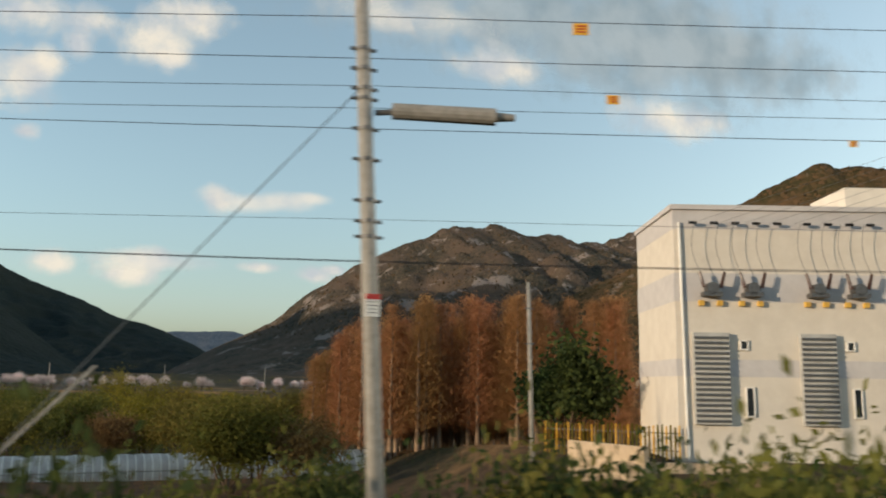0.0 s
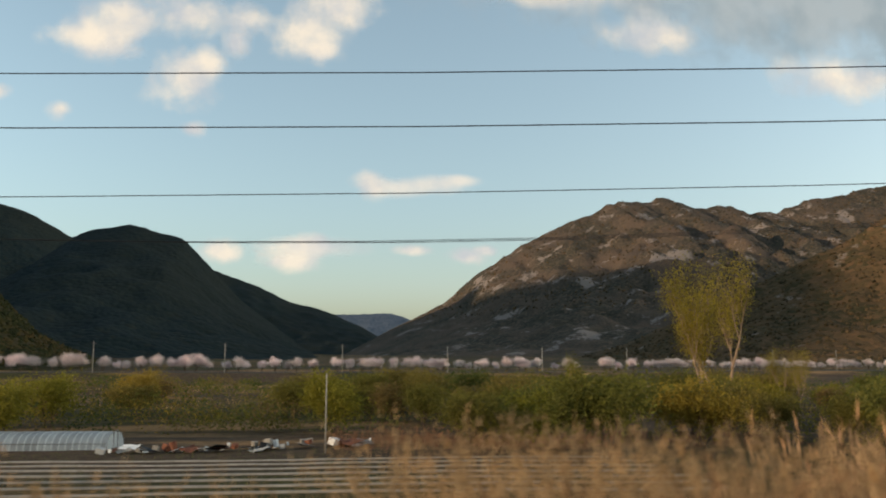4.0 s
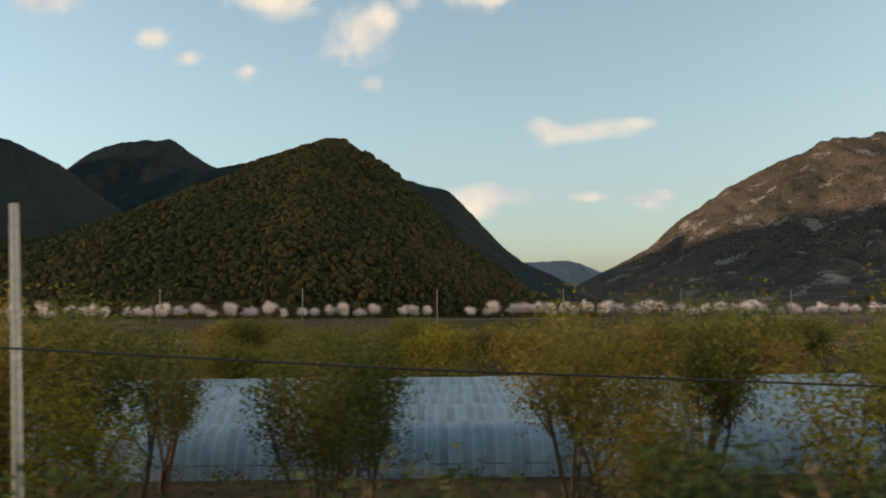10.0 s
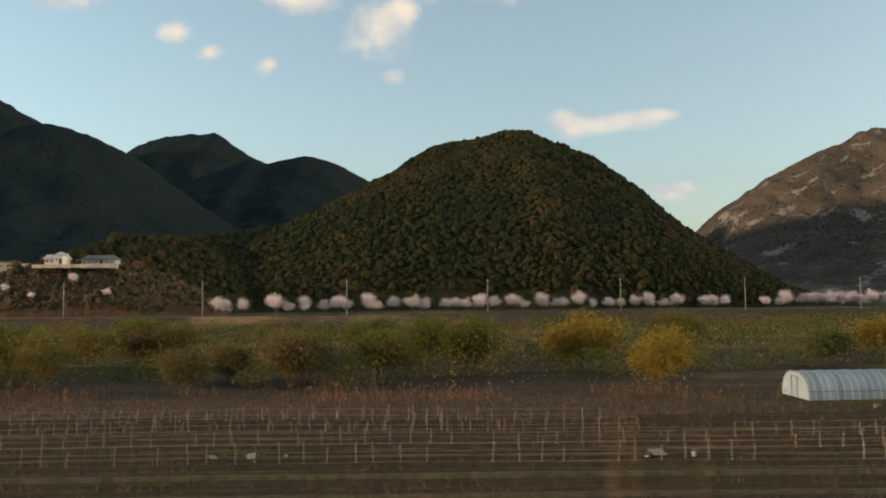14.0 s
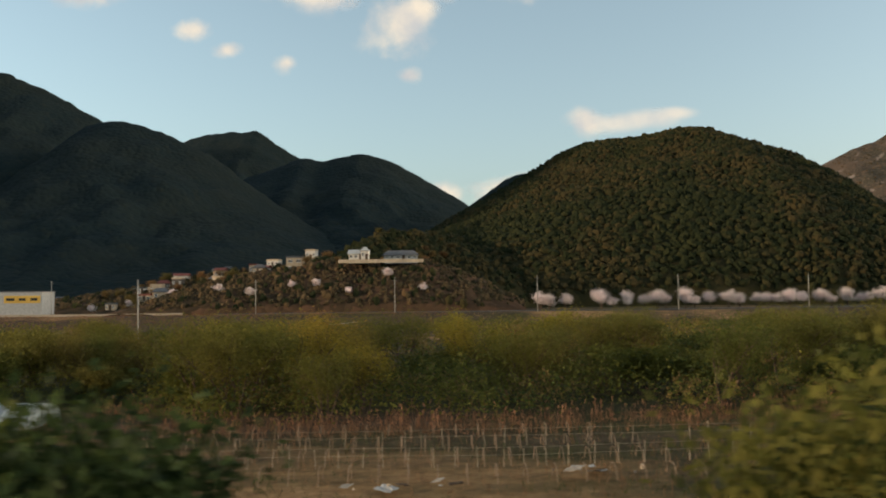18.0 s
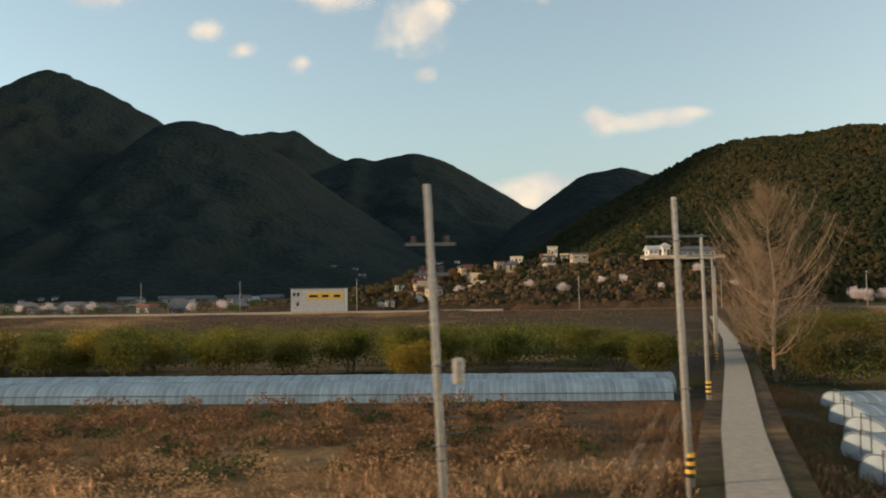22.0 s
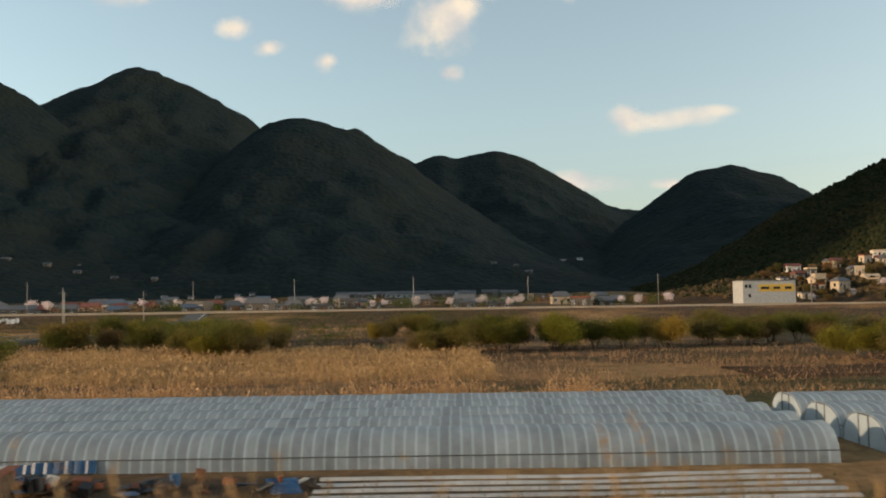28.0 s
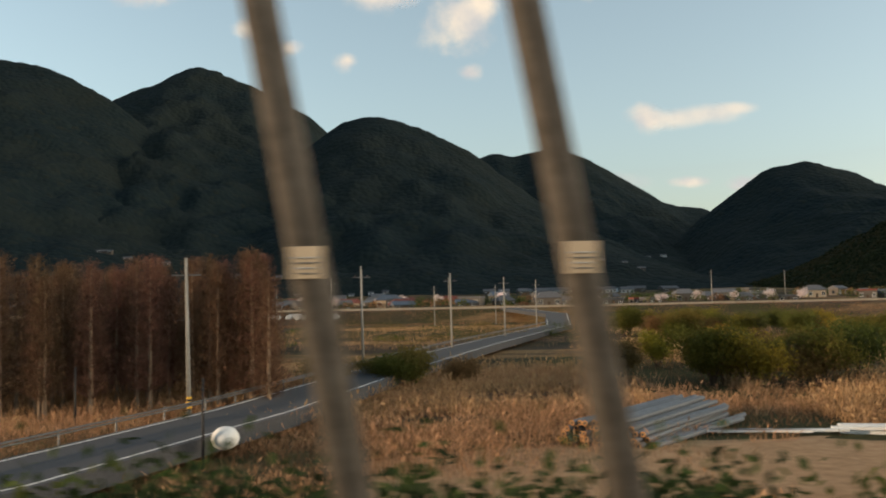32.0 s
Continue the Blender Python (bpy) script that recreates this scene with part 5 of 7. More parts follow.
post(12.3, -4.1, 8.5, 8.8, 0.12, 0.08, CONCRETE, "slim pole beside the substation yard", "distribution poles", z=4.3, bands=(6.0, 7.6))
for x in (-571.8, -643.5, -690.3, -737.7):
    post(x, 23.0, 6.5, 7.4, 0.11, 0.09, CONCRETE, "short grey concrete post in the field", "field posts")
p = post(-593.9, 23.8, 7.4, 12.3, 0.14, 0.09, CONCRETE, "pale concrete pole with transformer and cross arms", "distribution poles", bands=(4.6, 5.0, 7.2))
ln = p["slant"]
cross_arm(p, ln, 10.6, 1.4)
cross_arm(p, ln, 9.75, 1.0, 2)
bm = bmesh.new()
rod(bm, (0.32, -0.05, 6.7), (0.32, -0.05, 7.35), 0.17, 0.17, 14)
rod(bm, (0.32, -0.05, 7.35), (0.32, -0.05, 7.42), 0.18, 0.1, 14)
part("transformer_can", bm, CONCRETE, p, "pale grey round transformer")
bm = bmesh.new()
for k in range(4):
    rod(bm, (-0.35, 0, 5.3 + 0.22 * k), (0.5, 0, 5.35 + 0.22 * k), 0.025, 0.025, 5)
part("step_bolts", bm, STEEL, p)

# old poles close to the train
NEAR = [(-777.35, 5.5, 8.85, 0), (-154.0, 2.0, 8.9, 3), (-195.7, 4.1, 8.9, 3), (-237.7, 5.6, 8.9, 3), (-280.0, 6.0, 8.9, 3), (-401.2, 6.0, 8.9, 3), (-438.2, 5.8, 8.9, 3), (-735.5, 5.5, 8.9, 0), (-326.9, 6.0, 8.9, 0), (-364.1, 6.0, 8.9, 1), (-475.2, 5.5, 8.9, 0), (-512.2, 5.6, 9.2, 2), (-555.5, 5.5, 8.9, 0), (-601.0, 5.5, 8.9, 0),
        (-646.1, 5.5, 8.8, 0), (-690.7, 5.5, 8.9, 0), (-821.4, 5.6, 8.8, 0), (-863.055, 5.35, 8.8, 0), (-864.755, 5.35, 8.8, 0)]
for x, y, zs, kind in NEAR:
    g = float(ground_z(x, y))
    post(x, y, zs, 13.0, 0.13 + 0.012 * (kind > 0), 0.105, (DARK_CONCRETE, CONCRETE, CONCRETE, PIPE_GREY)[kind],
         "grey concrete pole with a red-headed notice" if kind == 2 else "slate-grey pole with a pale notice" if kind == 3 else "grey concrete pole with a notice" if kind else "dark weathered pole with a pale notice",
         "poles beside the train", sign_z=zs - g - (0.2 if kind == 2 else 0.07), red=(kind == 2))
def relay_cabinet(x, y, top, w, d, body, lid, label):
    """A trackside equipment cabinet on a concrete plinth, with an overhanging lid and a door."""
    g = float(ground_z(x, y))
    t = thing("relay_cabinet", label, "cabinet", Matrix.Translation((x, y, g)), "trackside cabinets")
    h = top - g
    bm = bmesh.new()
    box(bm, 0, 0, (h - 1.5) / 2 - 0.2, w * 0.9, d * 0.9, h - 1.1)
    part("plinth", bm, ROAD_CONCRETE, t)
    bm = bmesh.new()
    box(bm, 0, 0, h - 0.82, w, d, 1.4)
    bmesh.ops.bevel(bm, geom=bm.edges[:], offset=0.025, segments=2, affect="EDGES")
    case = part("case", bm, body, t)
    bm = bmesh.new()
    vs = box(bm, 0, 0, h - 0.06, w * 1.16, d * 1.16, 0.13)
    for v in vs:
        if v.co.z > h - 0.06:
            v.co.x *= 0.9
            v.co.y *= 0.8
    part("lid", bm, lid, t)
    plate(case, "door", body, (w * 0.8, 0.03, 1.15), Matrix.Translation((0, -d / 2 - 0.012, h - 0.85)))
    plate(case, "door_handle", STEEL, (0.04, 0.04, 0.16), Matrix.Translation((w * 0.3, -d / 2 - 0.045, h - 0.8)))
    return t


LILAC_GREY = plain("lilac_grey_paint", (0.24, 0.225, 0.23), (0.32, 0.30, 0.305), 2.0, 0.6, 0, 0.08, 0.003)
SLATE_PAINT = plain("slate_grey_paint", (0.018, 0.020, 0.020), (0.034, 0.037, 0.036), 2.0, 0.55, 0, 0.08, 0.003)
relay_cabinet(-342.78, 5.75, 7.88, 0.86, 0.75, SLATE_PAINT, PIPE_GREY, "dark slate-grey trackside cabinet with a pale lid")
relay_cabinet(-340.72, 6.0, 7.68, 0.60, 0.55, LILAC_GREY, GREY_WALL, "light grey trackside cabinet with a white lid")
relay_cabinet(-344.9, 5.8, 7.5, 0.70, 0.65, LILAC_GREY, GREY_WALL, "light grey trackside cabinet with a white lid")
relay_cabinet(-122.0, 0.4, 7.3, 0.87, 0.7, SLATE_PAINT, PIPE_GREY, "dark grey trackside cabinet beside a mast")
t = thing("stone_pillar", "square pale concrete pillar with a sloping cap", "pillar", Matrix.Translation((-117.8, 2.4, float(ground_z(-117.8, 2.4)))))
h = 7.6 - t.location.z
bm = bmesh.new()
box(bm, 0, 0, (h - 0.25) / 2 - 0.3, 0.68, 0.68, h + 0.35)
bmesh.ops.bevel(bm, geom=bm.edges[:], offset=0.03, segments=2, affect="EDGES")
part("shaft", bm, CONCRETE, t)
bm = bmesh.new()
for v in box(bm, 0, 0, h - 0.08, 0.84, 0.84, 0.22):
    if v.co.z > h - 0.08:
        v.co.x, v.co.y = v.co.x * 0.72, v.co.y * 0.72
part("cap", bm, CONCRETE, t)
t = thing("transformer_rack", "grey slatted transformer hung on hangers beside a pole", "transformer", pose(-821.9, 7.0, 9.2))
bm = bmesh.new()
box(bm, 0, 0, 0, 0.75, 0.5, 0.6)
part("tank", bm, GREY_WALL, t)
for k in range(6):
    plate(t, "cooling_fin", GREY_WALL, (0.7, 0.05, 0.05), Matrix.Translation((0, -0.28, -0.25 + 0.1 * k)))
bm = bmesh.new()
for sx in (-0.3, 0.0, 0.3):
    rod(bm, (sx, 0, 0.3), (sx - 0.12, 0, 2.0), 0.015, 0.015, 5)
part("hanger", bm, STEEL, t)
wire("stay_cable", "thin grey stay cable of a pole", [(-518.9, 5.6, 5.9), (-515.9, 5.6, 9.45), (-515.0, 5.5, 10.55), (-513.4, 5.5, 12.5)], 0.025, STEEL)

# ---------------------------------------------------------------- substation by the railway
SUB = Matrix.Translation((25.4, 3.6, 4.35)) @ Matrix.Rotation(radians(-19.3), 4, "Z")
sub = thing("substation", "tall white railway substation building with louvres and bushings", "substation", SUB)
bm = bmesh.new()
box(bm, 15, 4.6, 7.1, 30, 9.2, 15.2)
bmesh.ops.bevel(bm, geom=bm.edges[:], offset=0.04, segments=1, affect="EDGES")
part("wall", bm, CREAM_WALL, sub)
for z, h in ((14.2, 1.4), (10.0, 1.7), (5.25, 1.0)):
    bm = bmesh.new()
    box(bm, 15.0, 4.6, z, 30.02, 9.22, h)
    part("painted_band", bm, GREY_BAND, sub)
bm = bmesh.new()
box(bm, 15, 4.6, 14.85, 30.3, 9.5, 0.3)
part("parapet", bm, GREY_BAND, sub)
bm = bmesh.new()
box(bm, 16.5, 4.5, 15.8, 10, 5, 1.8)
part("roof_house", bm, CREAM_WALL, sub)
bm = bmesh.new()
rod(bm, (0.55, -0.1, 0.0), (0.35, -0.1, 13.9), 0.09, 0.09, 8)
for k in range(5):
    box(bm, 0.52 - k * 0.03, -0.05, 1.5 + 2.6 * k, 0.26, 0.14, 0.06)
part("drain_pipe", bm, WHITE_PAINT, sub)
for x0 in (0.95, 7.25, 13.5):
    bm = bmesh.new()
    box(bm, x0 + 1.05, -0.1, 4.65, 2.1, 0.5, 5.3)
    lou = part("louvre_box", bm, GREY_WALL, sub)
    for k in range(17):
        bm = bmesh.new()
        box(bm, x0 + 1.05, -0.39, 2.2 + 0.3 * k, 2.0, 0.10, 0.14)
        part("slat", bm, STEEL, lou)
    for xx, zz, ww, hh in ((x0 + 3.05, 6.6, 0.42, 0.5), (x0 + 3.3, 3.3, 0.45, 1.65)):
        bm = bmesh.new()
        box(bm, xx, -0.03, zz, ww, 0.08, hh)
        w = part("window", bm, GLASS_DARK, sub)
        bm = bmesh.new()
        for sx in (-1, 1):
            box(bm, xx + sx * ww / 2, -0.06, zz, 0.07, 0.14, hh + 0.08)
        for sz in (-1, 1):
            box(bm, xx, -0.065, zz + sz * hh / 2, ww + 0.08, 0.13, 0.07)
        part("window_frame", bm, WHITE_PAINT, w)
for xb in (2.1, 4.5, 8.4, 10.8, 14.7, 17.1):
    bm = bmesh.new()
    rod(bm, (xb, -0.75, 9.9), (xb, 0.0, 9.9), 0.36, 0.36, 16)
    box(bm, xb, -0.4, 9.55, 1.1, 0.7, 0.25)
    unit = part("bushing_unit", bm, STEEL, sub)
    for s in (-1, 1):
        bm = bmesh.new()
        for q in range(7):
            a = Vector((xb + s * (0.5 + 0.035 * q), -0.6, 9.95 + 0.13 * q))
            rod(bm, a, a + Vector((s * 0.03, 0, 0.10)), 0.15 - 0.008 * q, 0.09, 10)
        part("bushing", bm, BROWN_CERAMIC, unit)
        bm = bmesh.new()
        box(bm, xb + s * 0.55, -0.12, 9.05, 0.3, 0.25, 0.3)
        part("bracket", bm, OCHRE, unit)
        bm = bmesh.new()
        last = Vector((xb + s * 0.72, -0.6, 10.85))
        for q in range(1, 7):
            u = q / 6
            nx = Vector((xb + s * 0.72 - 0.35 * math.sin(u * 3.1) - 0.2 * u, -0.6, 10.85 + 3.0 * u))
            rod(bm, last, nx, 0.016, 0.016, 5)
            last = nx
        part("lead_cable", bm, STEEL, unit)
for k in range(14):
    bm = bmesh.new()
    xk = 0.9 + 1.27 * k + (0.5 if k > 4 else 0)
    for q in range(4):
        rod(bm, (xk + q * 0.12, -0.35, 13.85), (xk + q * 0.12 + 0.09, -0.35, 13.85), 0.11, 0.07, 8)
    part("wall_insulator", bm, BLACK, sub)
for k in range(7):
    a = SUB @ Vector((1.2 + 1.5 * k, -0.4, 13.85))
    wire("feeder_cable", "thin feeder cable from the substation wall", [a, a + Vector((9.0, -7.5, 3.6))], 0.010, STEEL)
fence = thing("garden_fence", "yellow-green slatted fence beside the substation", "fence", Matrix.Identity(4))
fa, fb = Vector((19.8, 9.5, 4.3)), Vector((25.2, 3.2, 4.3))
for k in range(34):
    p = fa.lerp(fb, k / 33)
    bm = bmesh.new()
    box(bm, p.x, p.y, p.z + 0.95 + random.uniform(-0.1, 0.1), 0.09, 0.06, 1.9)
    part("slat", bm, bpy.data.materials["willow_leaf"] if k % 3 else YELLOW, fence)
bm = bmesh.new()
for z in (0.5, 1.5):
    rod(bm, fa + Vector((0, 0.08, z)), fb + Vector((0, 0.08, z)), 0.035, 0.035, 6)
part("fence_rail", bm, STEEL, fence)
w = thing("retaining_wall", "low weathered beige retaining wall by the yard", "wall", Matrix.Identity(4))
bm = bmesh.new()
box(bm, 19.0, 0.8, 4.2, 0.35, 5.6, 2.6, radians(14))
box(bm, 22.5, -2.2, 3.9, 7.5, 0.35, 1.6, radians(-17))
part("wall_body", bm, BEIGE_WALL, w)
evergreen(24.0, 14.5, 4.2, 0.95)
evergreen(25.4, 16.5, 4.2, 0.9)

# ---------------------------------------------------------------- plastic tunnels
TUNNEL = "long milky plastic greenhouse tunnel with steel hoops"
greenhouse(-29.3, 31.5, 16.0, 35.8, 4.6, 1.9, FILM, "low dusty plastic tunnel among the weeds", 1.2, True, 1)
greenhouse(-48.5, 38.5, -31.5, 34.6, 4.4, 1.7, FILM, "torn plastic tunnel hung with loose film", 1.2, True, 2)
greenhouse(-156, 79.0, -124, 74.5, 5.0, 1.7, FILM, "low plastic tunnel beside the mulched rows", 1.2, True, 4)
for k, (y, xa, xb) in enumerate(((46, -311.4, -196), (54, -311.2, -190), (61.7, -310.6, -184), (69.5, -309.8, -180), (77, -308.8, -178))):
    greenhouse(xa, y, xb, y + 1.0, 6.0, 2.45, BLUE_FILM, TUNNEL, 2.4, True, 10 + k)
greenhouse(-347.3, 73.2, -319.2, 74.0, 5.2, 2.3, FILM, "long white plastic tunnel in the vegetable field", 1.2, True, 20)
greenhouse(-323.0, 96.0, -314.0, 95.5, 5.0, 2.0, FILM, "short white plastic tunnel behind the field", 1.2, True, 21)
greenhouse(-339.6, 64.0, -330.4, 63.4, 4.0, 2.0, GREEN_NET, "small tunnel covered with green shade net", 1.0, True, 22)
for k, (y, xa, xb) in enumerate(((65.0, -563.0, -515.8), (57.2, -566.0, -516.2), (50.8, -568.1, -516.6), (44.6, -571.3, -517.2), (38.6, -573.3, -514))):
    greenhouse(xa, y, xb, y + 0.4, 6.0, 1.62, FILM, TUNNEL, 1.0, True, 30 + k)
greenhouse(-672.0, 84.0, -573.0, 76.0, 5.4, 1.75, BLUE_FILM, "long pale blue plastic tunnel across the reed field", 1.2, True, 40)
greenhouse(-669.0, 90.0, -571.0, 82.0, 5.4, 1.75, BLUE_FILM, "long pale blue plastic tunnel across the reed field", 1.2, True, 41)
for k, y in enumerate((38.6, 44.0, 49.6, 55.0, 60.4)):
    greenhouse(-730.6, y, -681.4 + 0.3 * k, y + 0.6, 5.0, 1.9, FILM, TUNNEL, 1.2, True, 50 + k)
for k, y in enumerate((48.7, 52.8, 57.0, 61.2, 65.2)):
    greenhouse(-803.6 + 0.5 * k, y, -734.2, y - 1.6, 4.2, 2.0, FILM, TUNNEL, 1.2, True, 60 + k)
for k in range(3):
    greenhouse(-655.0 + 2 * k, 58.5 - 5.0 * k, -629.0 + 3 * k, 55.0 - 5.0 * k, 1.8, 0.85, FILM, "bare steel hoops of an uncovered tunnel", 1.2, False)
for k in range(4):
    greenhouse(-508 + 3 * k, 56.0 - 4.5 * k, -476 + 2 * k, 56.0 - 4.5 * k, 1.9, 0.9, FILM, "bare hoops with dry vines over the beds", 1.4, False)
for k in range(3):
    greenhouse(-412 + 3 * k, 66.0 - 4.5 * k, -378 + 2 * k, 65.0 - 4.5 * k, 1.7, 0.75, FILM, "bare hoops with dry vines over the beds", 1.8, False)


# ---------------------------------------------------------------- beds, roads, yard
def beds(name, label, mat, x0, x1, y0, y1, n, w, h, group, slope=0.0):
    """A field with raised rows, each row a part."""
    f = thing(name, label, "field", Matrix.Identity(4), group)
    for k in range(n):
        y = y0 + (y1 - y0) * k / max(1, n - 1)
        xs = np.linspace(x0, x1, 40)
        sec = np.array([(-w / 2, 0.0), (-w * 0.3, h), (w * 0.3, h), (w / 2, 0.0)])
        yl = y + slope * (xs - (x0 + x1) / 2)
        V = np.array([(x, yy + s[0], float(gz) + s[1] * (0.8 + 0.4 * float(nz)) - 0.02) for x, yy, gz, nz in zip(xs, yl, ground_z(xs, yl), vnoise(xs / 2.0, np.full(40, y), 8)) for s in sec])
        i, j = np.meshgrid(np.arange(39), np.arange(3), indexing="ij")
        o = (i * 4 + j).ravel()
        part("soil_ridge", mesh_np("soil_ridge", V, np.stack([o, o + 4, o + 5, o + 1], 1), mat), None, f)
    return f


DRY_ROW = plain("dry_row_soil", (0.05, 0.042, 0.026), (0.15, 0.115, 0.07), 1.8, 0.95, 0, 0.6, 0.05, 0.05)
MULCH = plain("pale_mulch_film", (0.16, 0.14, 0.11), (0.34, 0.30, 0.25), 1.6, 0.6, 0, 0.3, 0.02)
SOIL = plain("turned_soil", (0.030, 0.022, 0.015), (0.080, 0.056, 0.038), 2.5, 0.97, 0, 0.8, 0.06, 0.05)
beds("mulched_field", "field rows covered with pale mulch film", MULCH, -152, -82, 42.5, 60.0, 7, 0.62, 0.12, "fields", -0.185)
beds("vegetable_field", "brown turned field in long low rows", SOIL, -458, -320, 34.0, 62.0, 15, 1.0, 0.18, "fields")
beds("straw_field", "dry straw-strewn rows in the brown field", DRY_ROW, -458, -322, 37.0, 55.0, 5, 0.5, 0.22, "fields")
beds("seed_bed", "low pale seed beds in straight rows", GREY_WALL, -761.5, -736.8, 38.0, 43.2, 5, 0.5, 0.12, "fields")
beds("vegetable_plot", "dark turned plot beside the greenhouses", SOIL, -720, -600, 92.0, 104.0, 7, 1.0, 0.25, "fields")


def trellis(x0, x1, y, step, h, seed, label):
    """Thin stakes in a row with two strings along them."""
    rng = np.random.default_rng(seed)
    xs = np.arange(x0, x1, step) + rng.uniform(-0.2, 0.2, len(np.arange(x0, x1, step)))
    xs = xs[rng.random(len(xs)) > 0.12]
    zs = ground_z(xs, np.full(len(xs), y))
    segs = []
    for x, z in zip(xs, zs):
        a, b = rng.normal(0, 0.07, 2)
        segs.append(((x, y, z - 0.2), (x + a, y + b, z + h * rng.uniform(0.75, 1.1)), 0.022, 0.018))
    for k in (0.55, 0.9):
        for i in range(len(xs) - 1):
            segs.append(((xs[i], y, zs[i] + h * k), (xs[i + 1], y, zs[i + 1] + h * k), 0.008, 0.008))
    v, f = tubes(segs, 4)
    return tagged(new("stake_row", mesh_np("stake_row", v, f, DRY_STAKE)), label, "trellis", kind="stuff")


DRY_STAKE = plain("dry_stake", (0.20, 0.16, 0.11), (0.38, 0.32, 0.24), 4.0, 0.9, 0, 0.2, 0.004)
for k, (x0, x1, y) in enumerate(((-352, -318, 41), (-356, -318, 44.5), (-358, -320, 48), (-360, -322, 52), (-430, -360, 45), (-436, -362, 50), (-440, -364, 55), (-444, -366, 60), (-500, -450, 46), (-498, -450, 52))):
    trellis(x0, x1, y, 1.25, 1.15, 850 + k, "row of thin pale stakes strung with twine in the field")


def ribbon(name, label, mat, pts, w, lift, category="road", kind="structure", skirt=0.5):
    """A road laid along points, with thickness."""
    P = [Vector((x, y, float(ground_z(x, y)) + lift if z is None else z)) for x, y, z in pts]
    bm = bmesh.new()
    rows = []
    for i, p in enumerate(P):
        d = (P[min(i + 1, len(P) - 1)] - P[max(i - 1, 0)])
        s = Vector((-d.y, d.x, 0)).normalized() * w / 2
        rows.append([bm.verts.new(p + s - Vector((0, 0, skirt))), bm.verts.new(p + s), bm.verts.new(p - s), bm.verts.new(p - s - Vector((0, 0, skirt)))])
    for a, b in zip(rows, rows[1:]):
        for k in range(3):
            bm.faces.new((a[k], a[k + 1], b[k + 1], b[k]))
    me = bpy.data.meshes.new(name)
    bm.to_mesh(me)
    bm.free()
    me.materials.append(mat)
    return tagged(new(name, me), label, category, kind=kind)


ribbon("farm_road", "narrow pale concrete farm road", ROAD_CONCRETE, [(-590.0, 12.0, 1.0), (-582.0, 31.6, 1.0), (-576.7, 47.6, 1.0), (-562.3, 88.4, 1.0), (-542.8, 145.4, 1.0), (-508.0, 258.0, 2.2)], 2.3, 0.0, skirt=0.1)
ribbon("road_bank", "earth bank with thin grass under the farm road", GROUND, [(-590.0, 12.0, 0.94), (-582.0, 31.6, 0.94), (-576.7, 47.6, 0.94), (-562.3, 88.4, 0.94), (-542.8, 145.4, 0.94), (-508.0, 258.0, 2.14)], 4.6, 0.0, "bank", skirt=1.6)
for s in (-4.6, -6.2):
    ribbon("wheel_track", "pale wheel track beside the farm road", DIRT, [(-590.0 + s, 14.0, None), (-582.0 + s, 31.6, None), (-576.7 + s, 47.6, None), (-566.0 + s, 78.0, None)], 0.5, 0.04, "track")
ribbon("field_path", "pale trodden earth path between greenhouses", ROAD_CONCRETE, [(-677.5, 30, None), (-677.0, 37, None), (-676.6, 52, None), (-676.0, 72, None), (-671, 90, None)], 2.2, 0.05)
ASPH = [(-903.0, 8.0, 1.0), (-883.6, 37.0, 1.0), (-876.2, 59.0, 1.0), (-868.8, 90.0, 1.0), (-857.0, 132.0, 1.0), (-842.0, 180.0, 1.0), (-832.0, 208.0, 1.2), (-826.0, 250.0, 3.0), (-836.0, 298.0, 4.4)]
ribbon("asphalt_road", "grey asphalt country road with white edge lines", ASPHALT, ASPH, 6.6, 0.0, skirt=1.0)
for s in (-2.9, 2.9):
    ribbon("road_line", "worn white edge line on the asphalt", WHITE_PAINT, [(x + s * 0.94, y - s * 0.22, z + 0.012) for x, y, z in ASPH], 0.14, 0.0, "road marking", skirt=0.008)
rail = thing("guard_rail", "grey steel guard rail beside the asphalt road", "guard rail", Matrix.Identity(4))
for a, b in zip(ASPH[:7], ASPH[1:7]):
    A, B = Vector(a) + Vector((-3.4, 0.8, 0)), Vector(b) + Vector((-3.4, 0.8, 0))
    bm = bmesh.new()
    for dz in (0.55, 0.72):
        rod(bm, A + Vector((0, 0, dz)), B + Vector((0, 0, dz)), 0.06, 0.06, 6)
    part("rail_beam", bm, STEEL, rail)
    n = int((B - A).length / 4)
    for k in range(n):
        p = A.lerp(B, k / n)
        bm = bmesh.new()
        rod(bm, p - Vector((0, 0, 0.3)), p + Vector((0, 0, 0.85)), 0.06, 0.06, 6)
        part("rail_post", bm, STEEL, rail)
xs = list(range(-1500, 420, 30))
ribbon("levee_road", "dark asphalt road along the flood bank", ASPHALT, [(x, float(levee_y(x)), None) for x in xs], 6.5, 0.25, skirt=0.8)
ribbon("levee_kerb", "pale concrete edge of the flood bank road", ROAD_CONCRETE, [(x, float(levee_y(x)) - 4.2, None) for x in range(-1500, -540, 30)], 0.5, 0.75, "kerb", skirt=0.9)
yard = tagged(new("dirt_yard", sheet("dirt_yard", np.linspace(-876, -800, 100), np.linspace(18, 58, 50), lambda x, y: ground_z(x, y) + 0.02 + 0.14 * np.clip(1.3 - ((x + 834) / 30) ** 4 - ((y - 36) / 14) ** 4 + 2.4 * (fbm(x / 6.0, y / 3.0, 92) - 0.5), -3, 1) + 0.05 * fbm(x / 1.5, y / 1.5, 91), DIRT)), "bare orange-brown dirt yard", "ground", kind="structure")
